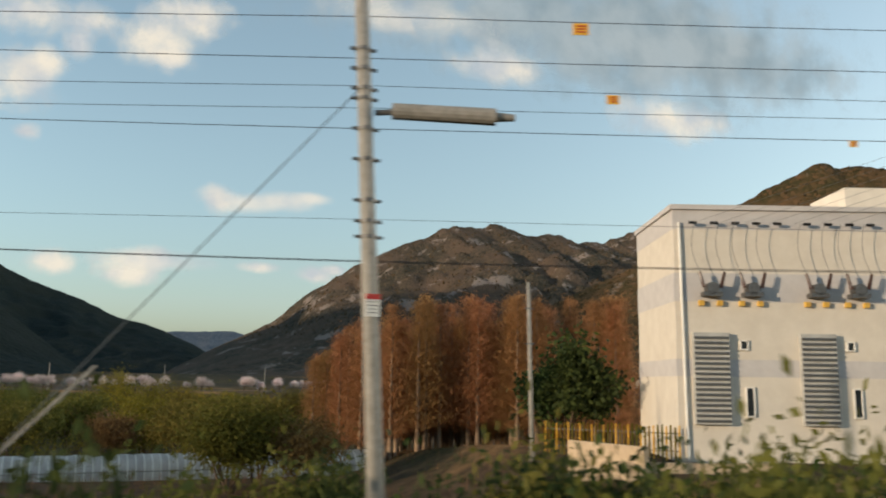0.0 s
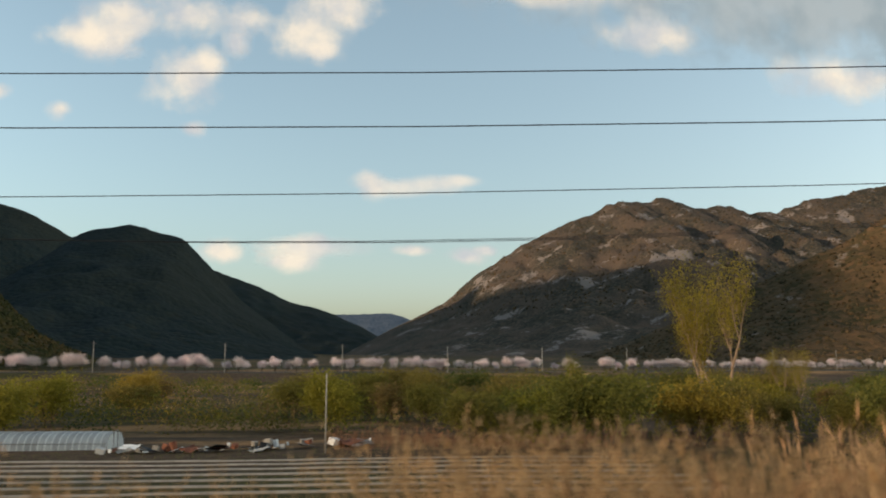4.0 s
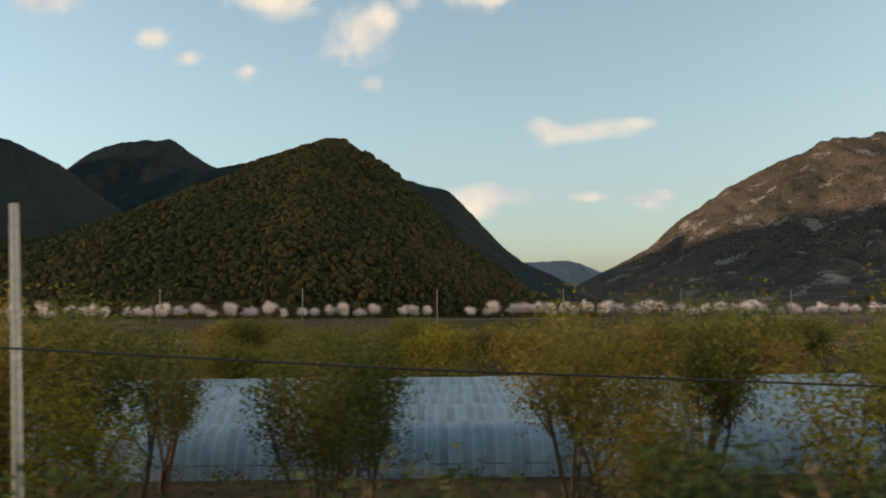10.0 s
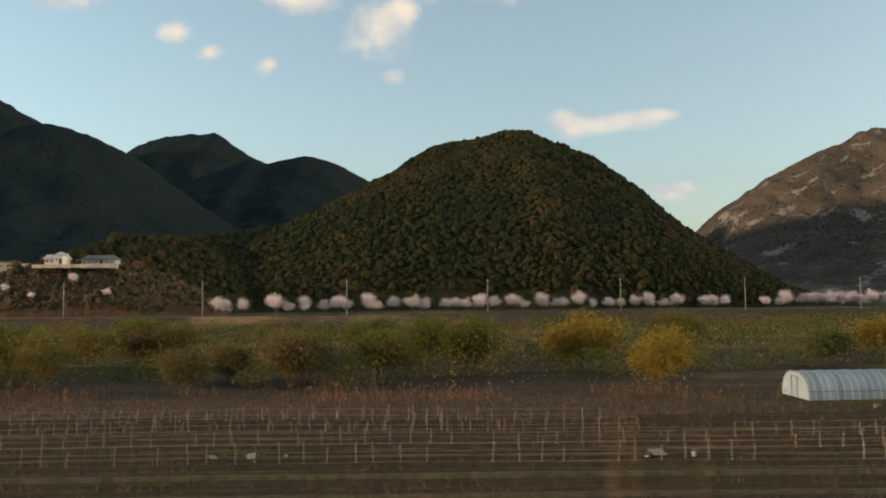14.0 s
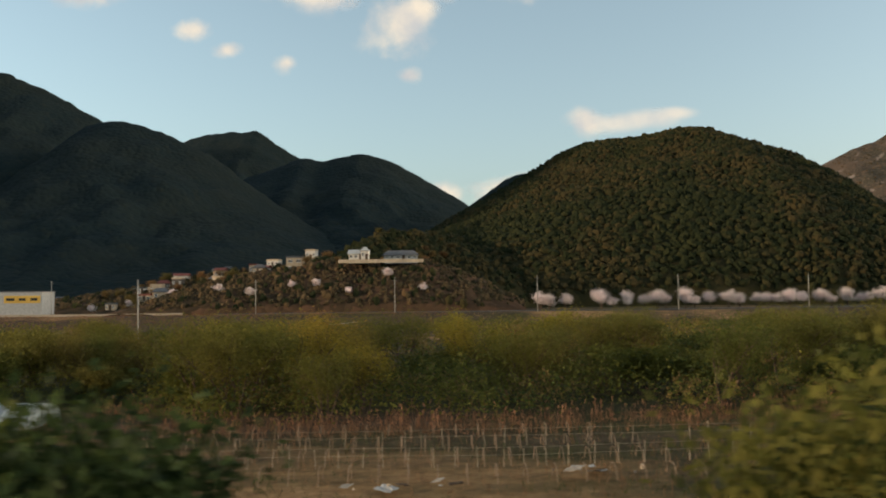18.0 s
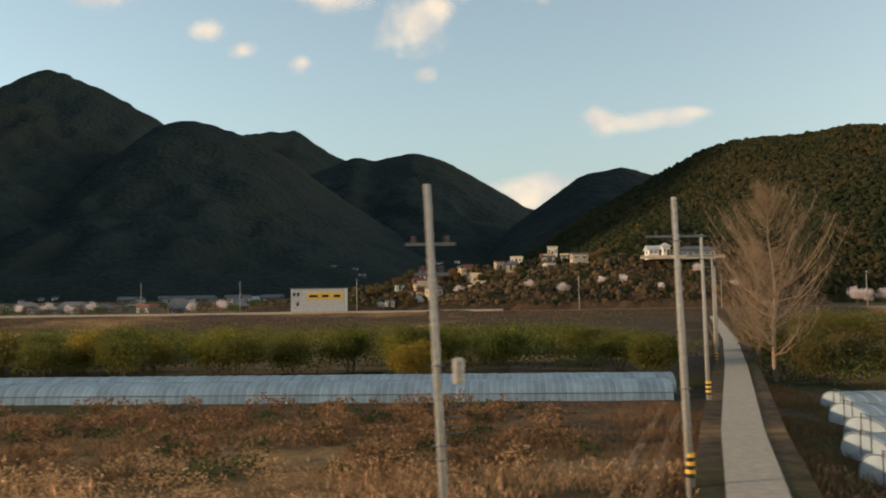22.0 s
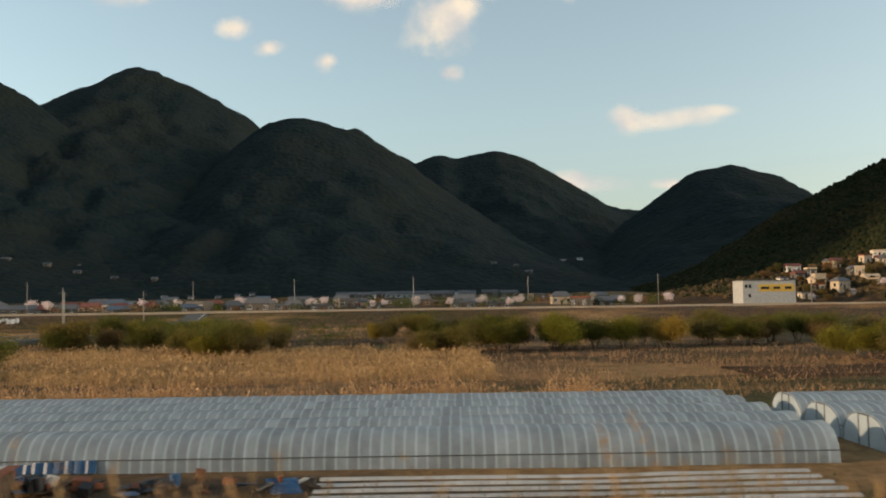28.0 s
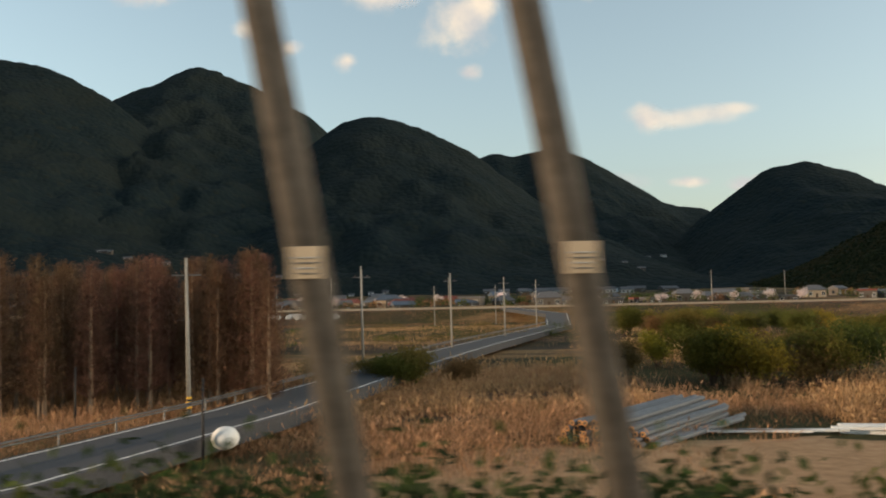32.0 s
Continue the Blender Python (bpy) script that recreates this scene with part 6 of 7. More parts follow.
pond = thing("pond", "still dark pond among the straw", "pond", Matrix.Identity(4))
for x, y, a, b in ((-762, 132, 13, 9), (-770, 117, 7, 3), (-779, 160, 10, 6)):
    bm = bmesh.new()
    vs = [bm.verts.new((x + a * math.cos(g) * (1 + 0.15 * math.sin(3 * g)), y + b * math.sin(g), float(ground_z(x, y)) + 0.22)) for g in [2 * math.pi * k / 28 for k in range(28)]]
    bm.faces.new(vs)
    part("water_surface", bm, WATER, pond)

# pipe stack, planks, blocks, bale
stack = thing("pipe_stack", "stack of long grey pipes with rusty ochre ends", "pipe stack", Matrix.Identity(4))
rng = random.Random(5)
for k in range(58):
    lay = 0 if k < 15 else 1 if k < 28 else 2 if k < 40 else 3 if k < 50 else 4
    row = k - (0, 15, 28, 40, 50)[lay] + 0.5 * lay
    out = rng.uniform(-0.5, 0.5)
    x0 = -856.2 + row * 0.36 + out * 0.64
    y0 = 51.0 - row * 0.16 + out * 0.77
    L = rng.uniform(12.5, 14.5)
    g = radians(50 + rng.uniform(-3, 3))
    z = float(ground_z(x0, y0)) + 0.2 + lay * 0.30
    A = Vector((x0, y0, z))
    B = A + Vector((math.cos(g) * L, math.sin(g) * L, 0.05))
    bm = bmesh.new()
    rod(bm, A, B, 0.17, 0.17, 8)
    pipe = part("pipe", bm, PIPE_GREY, stack)
    bm = bmesh.new()
    d = (A - B).normalized()
    rod(bm, A, A + d * 0.05, 0.175, 0.175, 8)
    part("pipe_end", bm, PIPE_END, pipe)
    # black disc set on the end in place of the shade inside the pipe
    bm = bmesh.new()
    rod(bm, A + d * 0.04, A + d * 0.056, 0.10, 0.10, 8)
    part("pipe_bore", bm, BLACK, pipe)
planks = thing("plank_pile", "pile of long white concrete planks", "plank pile", Matrix.Identity(4))
for k in range(6):
    bm = bmesh.new()
    u = k % 3
    box(bm, -834.0 + rng.uniform(-0.4, 0.4), 52.4 + u * 0.55, float(ground_z(-834, 52.4)) + 0.15 + 0.28 * (k // 3), 9.2 - 0.5 * u, 0.4, 0.2, radians(-13 + rng.uniform(-1, 1)))
    part("plank", bm, WHITE_PAINT, planks)
planks = thing("plank_pile", "flat pale planks lying in the weeds", "plank pile", Matrix.Identity(4))
for k in range(5):
    bm = bmesh.new()
    box(bm, -842.0 - 2.2 * k, 53.2 + 0.3 * k, float(ground_z(-842, 53)) + 0.25, 8.0, 0.5, 0.14, radians(-8 + rng.uniform(-5, 5)))
    part("plank", bm, WHITE_PAINT, planks)
for k in range(9):
    x, y = -818.5 + 1.0 * k + rng.uniform(-0.2, 0.2), 49.0 - 0.28 * k + rng.uniform(-0.6, 0.6)
    t = thing("block_stack", "small stack of pale concrete blocks", "blocks", Matrix.Translation((x, y, float(ground_z(x, y)) + 0.12)), "concrete blocks")
    for q in range(rng.randint(2, 4)):
        bm = bmesh.new()
        box(bm, rng.uniform(-0.1, 0.1), 0, 0.12 + 0.2 * q, 0.85, 0.5, 0.18, rng.uniform(-0.2, 0.2))
        part("block", bm, ROAD_CONCRETE, t)
t = thing("wrapped_bale", "white wrapped round bale beside the road", "bale", Matrix.Translation((-875.0, 46.2, 1.0 + 0.2)))
bm = bmesh.new()
bmesh.ops.create_icosphere(bm, subdivisions=3, radius=0.68)
for v in bm.verts:
    v.co = Vector((v.co.x * 1.1, v.co.y, max(-0.6, v.co.z * 0.92))) * (1 + 0.04 * noise.noise(v.co * 4))
part("wrapping", bm, WHITE_PAINT, t)

# dirt track and white truck beside the blue tunnels
TRACK_PATH = [(-324.0, 69.0), (-317.2, 65.5), (-315.6, 60.5), (-314.3, 55.5), (-314.2, 50.0), (-314.4, 43.0), (-315.0, 34.0)]
py = np.linspace(69.0, 39.5, 46)
px = np.interp(-py, [-q[1] for q in TRACK_PATH], [q[0] for q in TRACK_PATH])
pw = np.linspace(-1, 1, 9)
V = np.stack([px[:, None] + pw[None] * 1.15 * (1 + 0.25 * np.sin(py * 0.9))[:, None], np.repeat(py[:, None], 9, 1) + 0.3 * pw[None], np.zeros((46, 9))], -1)
V[..., 2] = ground_z(V[..., 0], V[..., 1]) + 0.08 - 0.05 * np.exp(-((np.abs(pw) - 0.55) / 0.2) ** 2)[None] - 0.09 * (np.abs(pw) > 0.99)[None]
i = (np.arange(45)[:, None] * 9 + np.arange(8)[None]).ravel()
tagged(new("dirt_track", mesh_np("dirt_track", V.reshape(-1, 3), np.stack([i, i + 1, i + 10, i + 9], 1), DIRT, True)), "rutted pale dirt track beside the plastic tunnels", "track", kind="structure")


def pickup_truck(x, y, heading):
    """A small flatbed truck, nose along +x of its own."""
    t = thing("pickup_truck", "small white flatbed pickup truck parked on the dirt track", "truck", Matrix.Translation((x, y, float(ground_z(x, y)) + 0.06)) @ Matrix.Rotation(heading, 4, "Z"))
    bm = bmesh.new()
    outline = [(0.55, 0.55), (0.55, 1.78), (0.70, 1.88), (1.55, 1.88), (1.78, 1.75), (2.15, 1.15), (2.22, 0.55)]
    a = [bm.verts.new((q[0], -0.8, q[1])) for q in outline]
    b = [bm.verts.new((q[0], 0.8, q[1])) for q in outline]
    bm.faces.new(a[::-1])
    bm.faces.new(b)
    for k in range(7):
        bm.faces.new((a[k], a[(k + 1) % 7], b[(k + 1) % 7], b[k]))
    bmesh.ops.recalc_face_normals(bm, faces=bm.faces[:])
    bmesh.ops.bevel(bm, geom=bm.edges[:], offset=0.05, segments=2, affect="EDGES")
    cab = part("cab", bm, WHITE_PAINT, t)
    for k in (-0.38, 0.38):
        plate(cab, "rear_window", GLASS_DARK, (0.02, 0.62, 0.42), Matrix.Translation((0.545, k, 1.48)))
    for sy in (-1, 1):
        plate(cab, "side_window", GLASS_DARK, (0.72, 0.02, 0.46), Matrix.Translation((1.25, sy * 0.80, 1.48)))
        plate(cab, "mirror", BLACK, (0.06, 0.18, 0.26), Matrix.Translation((1.92, sy * 0.95, 1.42)))
        plate(cab, "door_seam", GREY_WALL, (0.02, 0.012, 1.0), Matrix.Translation((0.80, sy * 0.803, 1.15)))
    plate(cab, "windscreen", GLASS_DARK, (0.02, 1.35, 0.56), Matrix.Translation((1.98, 0, 1.46)) @ Matrix.Rotation(-0.55, 4, "Y"))
    bed = plate(t, "bed_floor", GREY_WALL, (2.7, 1.6, 0.08), Matrix.Translation((-0.85, 0, 0.74)))
    for sy in (-1, 1):
        plate(t, "side_gate", WHITE_PAINT, (2.7, 0.05, 0.36), Matrix.Translation((-0.85, sy * 0.8, 0.94)))
    plate(t, "tailgate", WHITE_PAINT, (0.05, 1.56, 0.36), Matrix.Translation((-2.18, 0, 0.94)))
    plate(t, "headboard", WHITE_PAINT, (0.05, 1.56, 0.55), Matrix.Translation((0.47, 0, 1.02)))
    plate(t, "chassis", BLACK, (4.1, 0.7, 0.16), Matrix.Translation((-0.05, 0, 0.56)))
    plate(t, "bumper", DARK_CONCRETE, (0.08, 1.5, 0.14), Matrix.Translation((-2.2, 0, 0.52)))
    for sy in (-1, 1):
        plate(t, "tail_light", RED, (0.04, 0.24, 0.1), Matrix.Translation((-2.25, sy * 0.6, 0.66)))
        for wx in (-1.45, 1.45):
            bm = bmesh.new()
            rod(bm, (wx, sy * 0.62, 0.31), (wx, sy * 0.80, 0.31), 0.31, 0.31, 18)
            w = part("wheel", bm, BLACK, t)
            bm = bmesh.new()
            rod(bm, (wx, sy * 0.79, 0.31), (wx, sy * 0.815, 0.31), 0.17, 0.15, 12)
            part("rim", bm, GREY_WALL, w)
    return t


pickup_truck(-314.1, 41.8, radians(82))
t = thing("oil_drum", "black oil drum standing beside the dirt track", "drum", Matrix.Translation((-315.4, 66.9, float(ground_z(-315.4, 66.9)))))
bm = bmesh.new()
rod(bm, (0, 0, 0), (0, 0, 1.15), 0.42, 0.45, 16)
body = part("drum_body", bm, BLACK, t)
for z in (0.38, 0.76, 1.13):
    bm = bmesh.new()
    rod(bm, (0, 0, z - 0.025), (0, 0, z + 0.025), 0.465, 0.465, 16)
    part("drum_hoop", bm, BLACK, body)


def junk(x, y, n, spread, seed, label, colours, size=1.0):
    """A heap of mixed scrap: boards, boxes, sheets, buckets, each piece a part."""
    r = random.Random(seed)
    t = thing("scrap_heap", label, "scrap heap", Matrix.Translation((x, y, float(ground_z(x, y)))), "scrap heaps")
    for k in range(n):
        bm = bmesh.new()
        px, py = r.uniform(-spread, spread), r.uniform(-spread * 0.25, spread * 0.25)
        s = r.uniform(0.25, 0.9) * size
        kind = r.randint(0, 3)
        if kind == 0:
            box(bm, 0, 0, 0, s * 1.6, s * 0.5, 0.07)
        elif kind == 1:
            box(bm, 0, 0, s * 0.3, s, s * 0.8, s * 0.7)
            bmesh.ops.bevel(bm, geom=bm.edges[:], offset=0.03, segments=1, affect="EDGES")
        elif kind == 2:
            rod(bm, (0, 0, 0), (0, 0, s * 0.8), s * 0.32, s * 0.38, 10)
        else:
            bmesh.ops.create_grid(bm, x_segments=5, y_segments=4, size=s)
            for v in bm.verts:
                v.co.z = 0.25 * s * noise.noise(v.co * 5 + Vector((k, 0, 0))) + 0.15
            bmesh.ops.solidify(bm, geom=bm.faces[:], thickness=0.02)
        bmesh.ops.transform(bm, matrix=Matrix.Translation((px, py, 0.05 + r.uniform(0, 0.35))) @ Euler((r.uniform(-0.3, 0.3), r.uniform(-0.3, 0.3), r.uniform(0, 6))).to_matrix().to_4x4(), verts=bm.verts)
        part(("board", "crate", "bucket", "crumpled_sheet")[kind], bm, r.choice(colours), t)
    return t


MIXED = [GREY_WALL, RUST, BLUE_TARP, BEIGE_WALL, BARK, BLACK, BARK, RUST, DARK_CONCRETE, DARK_CONCRETE, BLUE_TARP]
for k, (x, y, n, s) in enumerate(((-796, 42.6, 20, 3.2), (-789, 42.8, 30, 4.0), (-784, 41.4, 26, 3.5), (-779, 42.4, 30, 4.0), (-772, 41.4, 26, 4.0), (-764, 41.4, 14, 3.5), (-791, 40.4, 18, 3.0), (-804.5, 44.5, 10, 1.6))):
    junk(x, y, n, s, 40 + k, "heap of scrap, crates and tarpaulin before the greenhouse", MIXED)
for k, (x, y, n, s) in enumerate(((-326, 58, 22, 3.5), (-334, 57, 18, 4.0), (-344, 62, 12, 2.5), (-341, 50, 14, 2.6), (-331, 47, 16, 2.6), (-366, 46, 12, 2.0), (-388, 46, 14, 2.4), (-404, 47, 10, 1.8), (-420, 45, 12, 1.8), (-432, 46, 12, 1.8), (-439, 50, 14, 2.5), (-317, 72, 16, 4.0), (-311, 66, 12, 3.0), (-500, 41, 12, 3.0), (-488, 40, 14, 3.0), (-478, 43, 12, 2.4), (-320, 55, 12, 2.5))):
    junk(x, y, int(n * 0.6), s, 60 + k, "scattered pale film and scrap on the field", [GREY_WALL, BEIGE_WALL, DARK_CONCRETE, MULCH, MULCH, BARK], 0.5)
for k, (x, y, n, s) in enumerate(((-112, 68, 26, 4.0), (-120, 68, 20, 4.0), (-104, 69, 16, 3.0))):
    junk(x, y, n, s, 80 + k, "heap of black and white film bags at the field's edge", [BLACK, WHITE_PAINT, GREY_WALL, RUST, BLACK, MULCH])
junk(-306.5, 74, 16, 3.0, 95, "rusty farm implements beside the track", [RUST, RED, BARK])
t = thing("storage_tank", "white plastic liquid tank in a steel cage", "tank", Matrix.Translation((-800.0, 41.2, float(ground_z(-800.0, 41.2)))))
bm = bmesh.new()
box(bm, 0, 0, 0.62, 1.05, 1.0, 1.0)
bmesh.ops.bevel(bm, geom=bm.edges[:], offset=0.08, segments=2, affect="EDGES")
part("tank_body", bm, CREAM_WALL, t)
bm = bmesh.new()
for k in range(5):
    for sy in (-0.54, 0.54):
        rod(bm, (-0.56 + 0.28 * k, sy, 0.1), (-0.56 + 0.28 * k, sy, 1.15), 0.015, 0.015, 5)
for z in (0.12, 0.5, 0.85, 1.15):
    for sy in (-0.55, 0.55):
        rod(bm, (-0.56, sy, z), (0.56, sy, z), 0.015, 0.015, 5)
part("cage", bm, STEEL, t)
t = thing("blue_drum", "round blue plastic water drum lying by the tunnel", "drum", Matrix.Translation((-798.7, 41.3, float(ground_z(-798.7, 41.3)))))
bm = bmesh.new()
rod(bm, (0, -0.5, 0.62), (0, 0.5, 0.62), 0.60, 0.60, 20)
for sy in (-0.3, 0.3):
    rod(bm, (0, sy - 0.03, 0.62), (0, sy + 0.03, 0.62), 0.63, 0.63, 20)
part("drum_body", bm, BLUE_TARP, t)
bm = bmesh.new()
rod(bm, (0, -0.56, 0.62), (0, -0.5, 0.62), 0.2, 0.22, 14)
part("drum_cap", bm, WHITE_PAINT, t)
t = thing("yellow_crate", "yellow plastic crate among the scrap", "crate", Matrix.Translation((-778.3, 39.4, float(ground_z(-778.3, 39.4)))))
bm = bmesh.new()
for sx, sy, wx, wy in ((0, -0.35, 0.9, 0.05), (0, 0.35, 0.9, 0.05), (-0.43, 0, 0.05, 0.66), (0.43, 0, 0.05, 0.66)):
    box(bm, sx, sy, 0.28, wx, wy, 0.5)
box(bm, 0, 0, 0.05, 0.86, 0.66, 0.05)
part("crate_body", bm, YELLOW, t)
t = thing("tool_hut", "low rusty hut of boards with a tin roof", "hut", Matrix.Translation((-776.3, 39.6, float(ground_z(-776.3, 39.6)))))
for k in range(6):
    plate(t, "board", RUST if k % 2 else BARK, (0.29, 0.06, 1.35), Matrix.Translation((-0.75 + 0.3 * k, -0.7, 0.65)))
for k in range(5):
    for sx in (-0.92, 0.92):
        plate(t, "board", BARK, (0.06, 0.27, 1.3), Matrix.Translation((sx, -0.55 + 0.28 * k, 0.65)))
for k in range(4):
    plate(t, "roof_sheet", RUST if k % 2 else GREY_WALL, (0.58, 1.9, 0.04), Matrix.Translation((-0.84 + 0.56 * k, 0, 1.42 + 0.02 * (k % 2))) @ Matrix.Rotation(0.08, 4, "X"))
skirt = thing("tarpaulin_skirt", "blue tarpaulin hung along the foot of the tunnel", "tarpaulin", Matrix.Identity(4))
for k in range(13):
    if k in (4, 5, 9):
        continue
    xa = -795.5 + 1.75 * k
    nx = 8
    bm = bmesh.new()
    bmesh.ops.create_grid(bm, x_segments=nx, y_segments=3, size=0.5)
    for v in bm.verts:
        u, w = v.co.x, v.co.y
        yy = 46.35 - 0.023 * (xa + 795)
        v.co = Vector((xa + u * 1.7, yy + 0.06 * math.sin(u * 19 + k) - 0.15 * (0.5 - w), float(ground_z(xa, yy)) + 0.12 + (w + 0.5) * (0.55 + 0.12 * math.sin(k * 2.3))))
    bmesh.ops.solidify(bm, geom=bm.faces[:], thickness=0.015)
    part("tarpaulin", bm, BLUE_TARP, skirt)
shed = thing("lean_to", "broken open lean-to with a tin roof and poles", "shed", Matrix.Translation((-77.2, 13.6, 4.2)) @ Matrix.Rotation(radians(-12), 4, "Z"))
for sx, sy in ((-2.2, -0.8), (0, -0.8), (2.2, -0.8), (-2.2, 0.9), (2.2, 0.9)):
    bm = bmesh.new()
    rod(bm, (sx, sy, 0), (sx, sy, 1.5), 0.06, 0.06, 6)
    part("shed_post", bm, BARK, shed)
# boards added at the back to darken the space under the roof
for k in range(5):
    bm = bmesh.new()
    box(bm, -1.8 + 0.9 * k, 0.95, 0.72, 0.86, 0.06, 1.44)
    part("back_board", bm, BARK, shed)
for k in range(5):
    bm = bmesh.new()
    box(bm, -2.0 + k, 0, 1.56 + 0.03 * (k % 2), 1.04, 2.2, 0.05)
    part("roof_sheet", bm, (GREY_WALL, BLUE_ROOF, STEEL, GREY_WALL, RUST)[k], shed)
junk(-77.0, 13.2, 14, 1.8, 97, "rusty scrap under the lean-to", [RUST, BARK, BLACK, OCHRE])

# ---------------------------------------------------------------- field poles along roads
for x, y, h, band in ((-583.8, 34.0, 11.7, True), (-573.9, 61.9, 12.2, True), (-563.0, 92.5, 12.4, True), (-552.5, 123.0, 12.0, False), (-541.0, 158.0, 12.0, False)):
    p = line_pole(x, y, h, 0.17, 0.10, lean_of(y), CONCRETE, "tall concrete pole with cross arm and striped foot" if band else "tall concrete pole with cross arm", "poles on the farm road", z=0.8, bands=(h - 1.8, 4.0))
    cross_arm(p, p.get("slant", lean_of(y)), h - 1.6, 2.4)
    if band:
        hazard_band(p, 0.5, 0.19)
for x, y, h in ((-880.5, 59.0, 11.0), (-871.2, 94, 11.5), (-860.5, 127, 11.5), (-849.5, 160, 11.5), (-839, 195, 11.5), (-882, 160, 12), (-895, 230, 12), (-910, 260, 12), (-935, 300, 12), (-862, 250, 12), (-843, 262, 12)):
    p = line_pole(x, y, h, 0.16, 0.09, lean_of(y), CONCRETE, "slim concrete roadside pole with cross arm", "roadside poles", z=max(float(ground_z(x, y)), 0.6 if y < 200 else 0.0))
    cross_arm(p, lean_of(y), h - 1.2, 2.0)
    if y < 60:
        hazard_band(p, 0.5, 0.18)
for x, y, h in ((-104.9, 63.6, 6.8), (-328.8, 62.4, 7.2), (-882.0, 34.5, 4.2), (-876.0, 45.5, 5.0), (-871.4, 60.0, 4.4), (-889.5, 62, 4.5)):
    line_pole(x, y, h, 0.07 if x > -400 else 0.1, 0.05, 0, CONCRETE if x > -400 else BLACK, "thin plain post standing in the field", "thin posts")
for k in range(18):
    x = -545 + 46.0 * k
    y = float(levee_y(x)) - 5.5
    p = line_pole(x, y, 11.5, 0.16, 0.09, 0, CONCRETE, "grey concrete pole on the flood bank road", "flood bank poles")
    cross_arm(p, 0, 10.6, 1.6)
for k in range(16):
    x = -620 - 47.0 * k
    y = float(levee_y(x)) + 6 + 25 * (k % 3)
    p = line_pole(x, y, 12.0, 0.16, 0.09, 0, CONCRETE, "grey concrete pole in the village", "village poles")
    cross_arm(p, 0, 11.0, 1.6)

# ---------------------------------------------------------------- village
hall = thing("works_building", "long white two-storey building with yellow windows", "building", Matrix.Translation((-643.5, 300.5, 5.0)))
bm = bmesh.new()
box(bm, 9.5, 5, 3.9, 19, 10, 8.2)
part("wall", bm, GREY_WALL, hall)
bm = bmesh.new()
box(bm, 9.5, 5, 8.05, 19.5, 10.5, 0.25)
part("roof", bm, GREY_ROOF, hall)
for x, z, w, h in ((8.0, 5.3, 4.0, 1.5), (12.2, 5.3, 3.2, 1.5), (16.3, 5.3, 3.2, 1.5)):
    bm = bmesh.new()
    box(bm, x + 0.2, -0.05, z, w + 0.8, 0.12, h + 1.1)
    f = part("yellow_panel", bm, OCHRE, hall)
    bm = bmesh.new()
    box(bm, x, -0.12, z, w * 0.75, 0.1, h * 0.6)
    part("window", bm, GLASS_DARK, f)
for x, z in ((1.2, 6.0), (2.6, 6.0), (2.4, 2.6)):
    bm = bmesh.new()
    box(bm, x, -0.05, z, 0.8, 0.1, 1.2)
    part("window", bm, GLASS_DARK, hall)


LAND = []
for n in ("temple_knoll", "village_terrace", "hill_spur", "hill", "mountain_slope", "mountain_rocky", "mountain_middle", "mountain_peak", "mountain_saddle", "mountain_west"):
    co = np.empty(len(bpy.data.objects[n].data.vertices) * 3, dtype=np.float32)
    bpy.data.objects[n].data.vertices.foreach_get("co", co)
    LAND.append(co.reshape(-1, 3))


def top_of(x, y):
    """Height of the land there, hills included."""
    best = float(ground_z(x, y))
    for co in LAND:
        d = (co[:, 0] - x) ** 2 + (co[:, 1] - y) ** 2
        i = int(d.argmin())
        if d[i] < 90:
            best = max(best, float(co[i, 2]))
    return best


rng = random.Random(21)
for k in range(34):
    x = -612 + 78 * rng.random()
    y = 322 + 46 * rng.random() + (x + 612) * 0.15
    st = rng.choice(("flat", "gable", "hip", "flat", "gable"))
    house(x, y, top_of(x, y) - 0.3, rng.uniform(3.6, 6.2), rng.uniform(3.4, 4.6), rng.choice((2.0, 2.2, 2.5, 3.6)), rng.uniform(-0.4, 0.4), rng.choice((BEIGE_WALL, DARK_CONCRETE, BEIGE_WALL, CREAM_WALL, DARK_CONCRETE)),
          rng.choice((GREY_ROOF, RED_ROOF, BEIGE_WALL, BEIGE_WALL)), st, rng.choice(("small beige village house on the brown slope", "low village house with plain sunlit walls")), 3, 1)
# mostly dark concrete walls, standing in for the mountain's shadow on the village
for k in range(120):
    x = rng.uniform(-1290, -655)
    y = float(levee_y(x)) + 14 + abs(rng.gauss(0, 55))
    st = rng.choice(("gable", "hip", "flat", "gable"))
    roof = rng.choice((GREY_ROOF, BLUE_ROOF, GREY_ROOF, RED_ROOF, GREY_ROOF, GREY_ROOF, GREY_ROOF))
    house(x, y, top_of(x, y) - 0.5, rng.uniform(5.5, 9.5), rng.uniform(5, 7), rng.choice((1.9, 2.1, 2.3, 3.6)), rng.uniform(-0.5, 0.5), rng.choice((DARK_CONCRETE, DARK_CONCRETE, DARK_CONCRETE, DARK_CONCRETE, BEIGE_WALL, DARK_CONCRETE)),
          roof, st, "low village house with a %s roof below the mountain" % {GREY_ROOF: "grey tiled", BLUE_ROOF: "blue metal", RED_ROOF: "red"}[roof] if st != "flat" else "flat-roofed village house below the mountain", 3, 1)
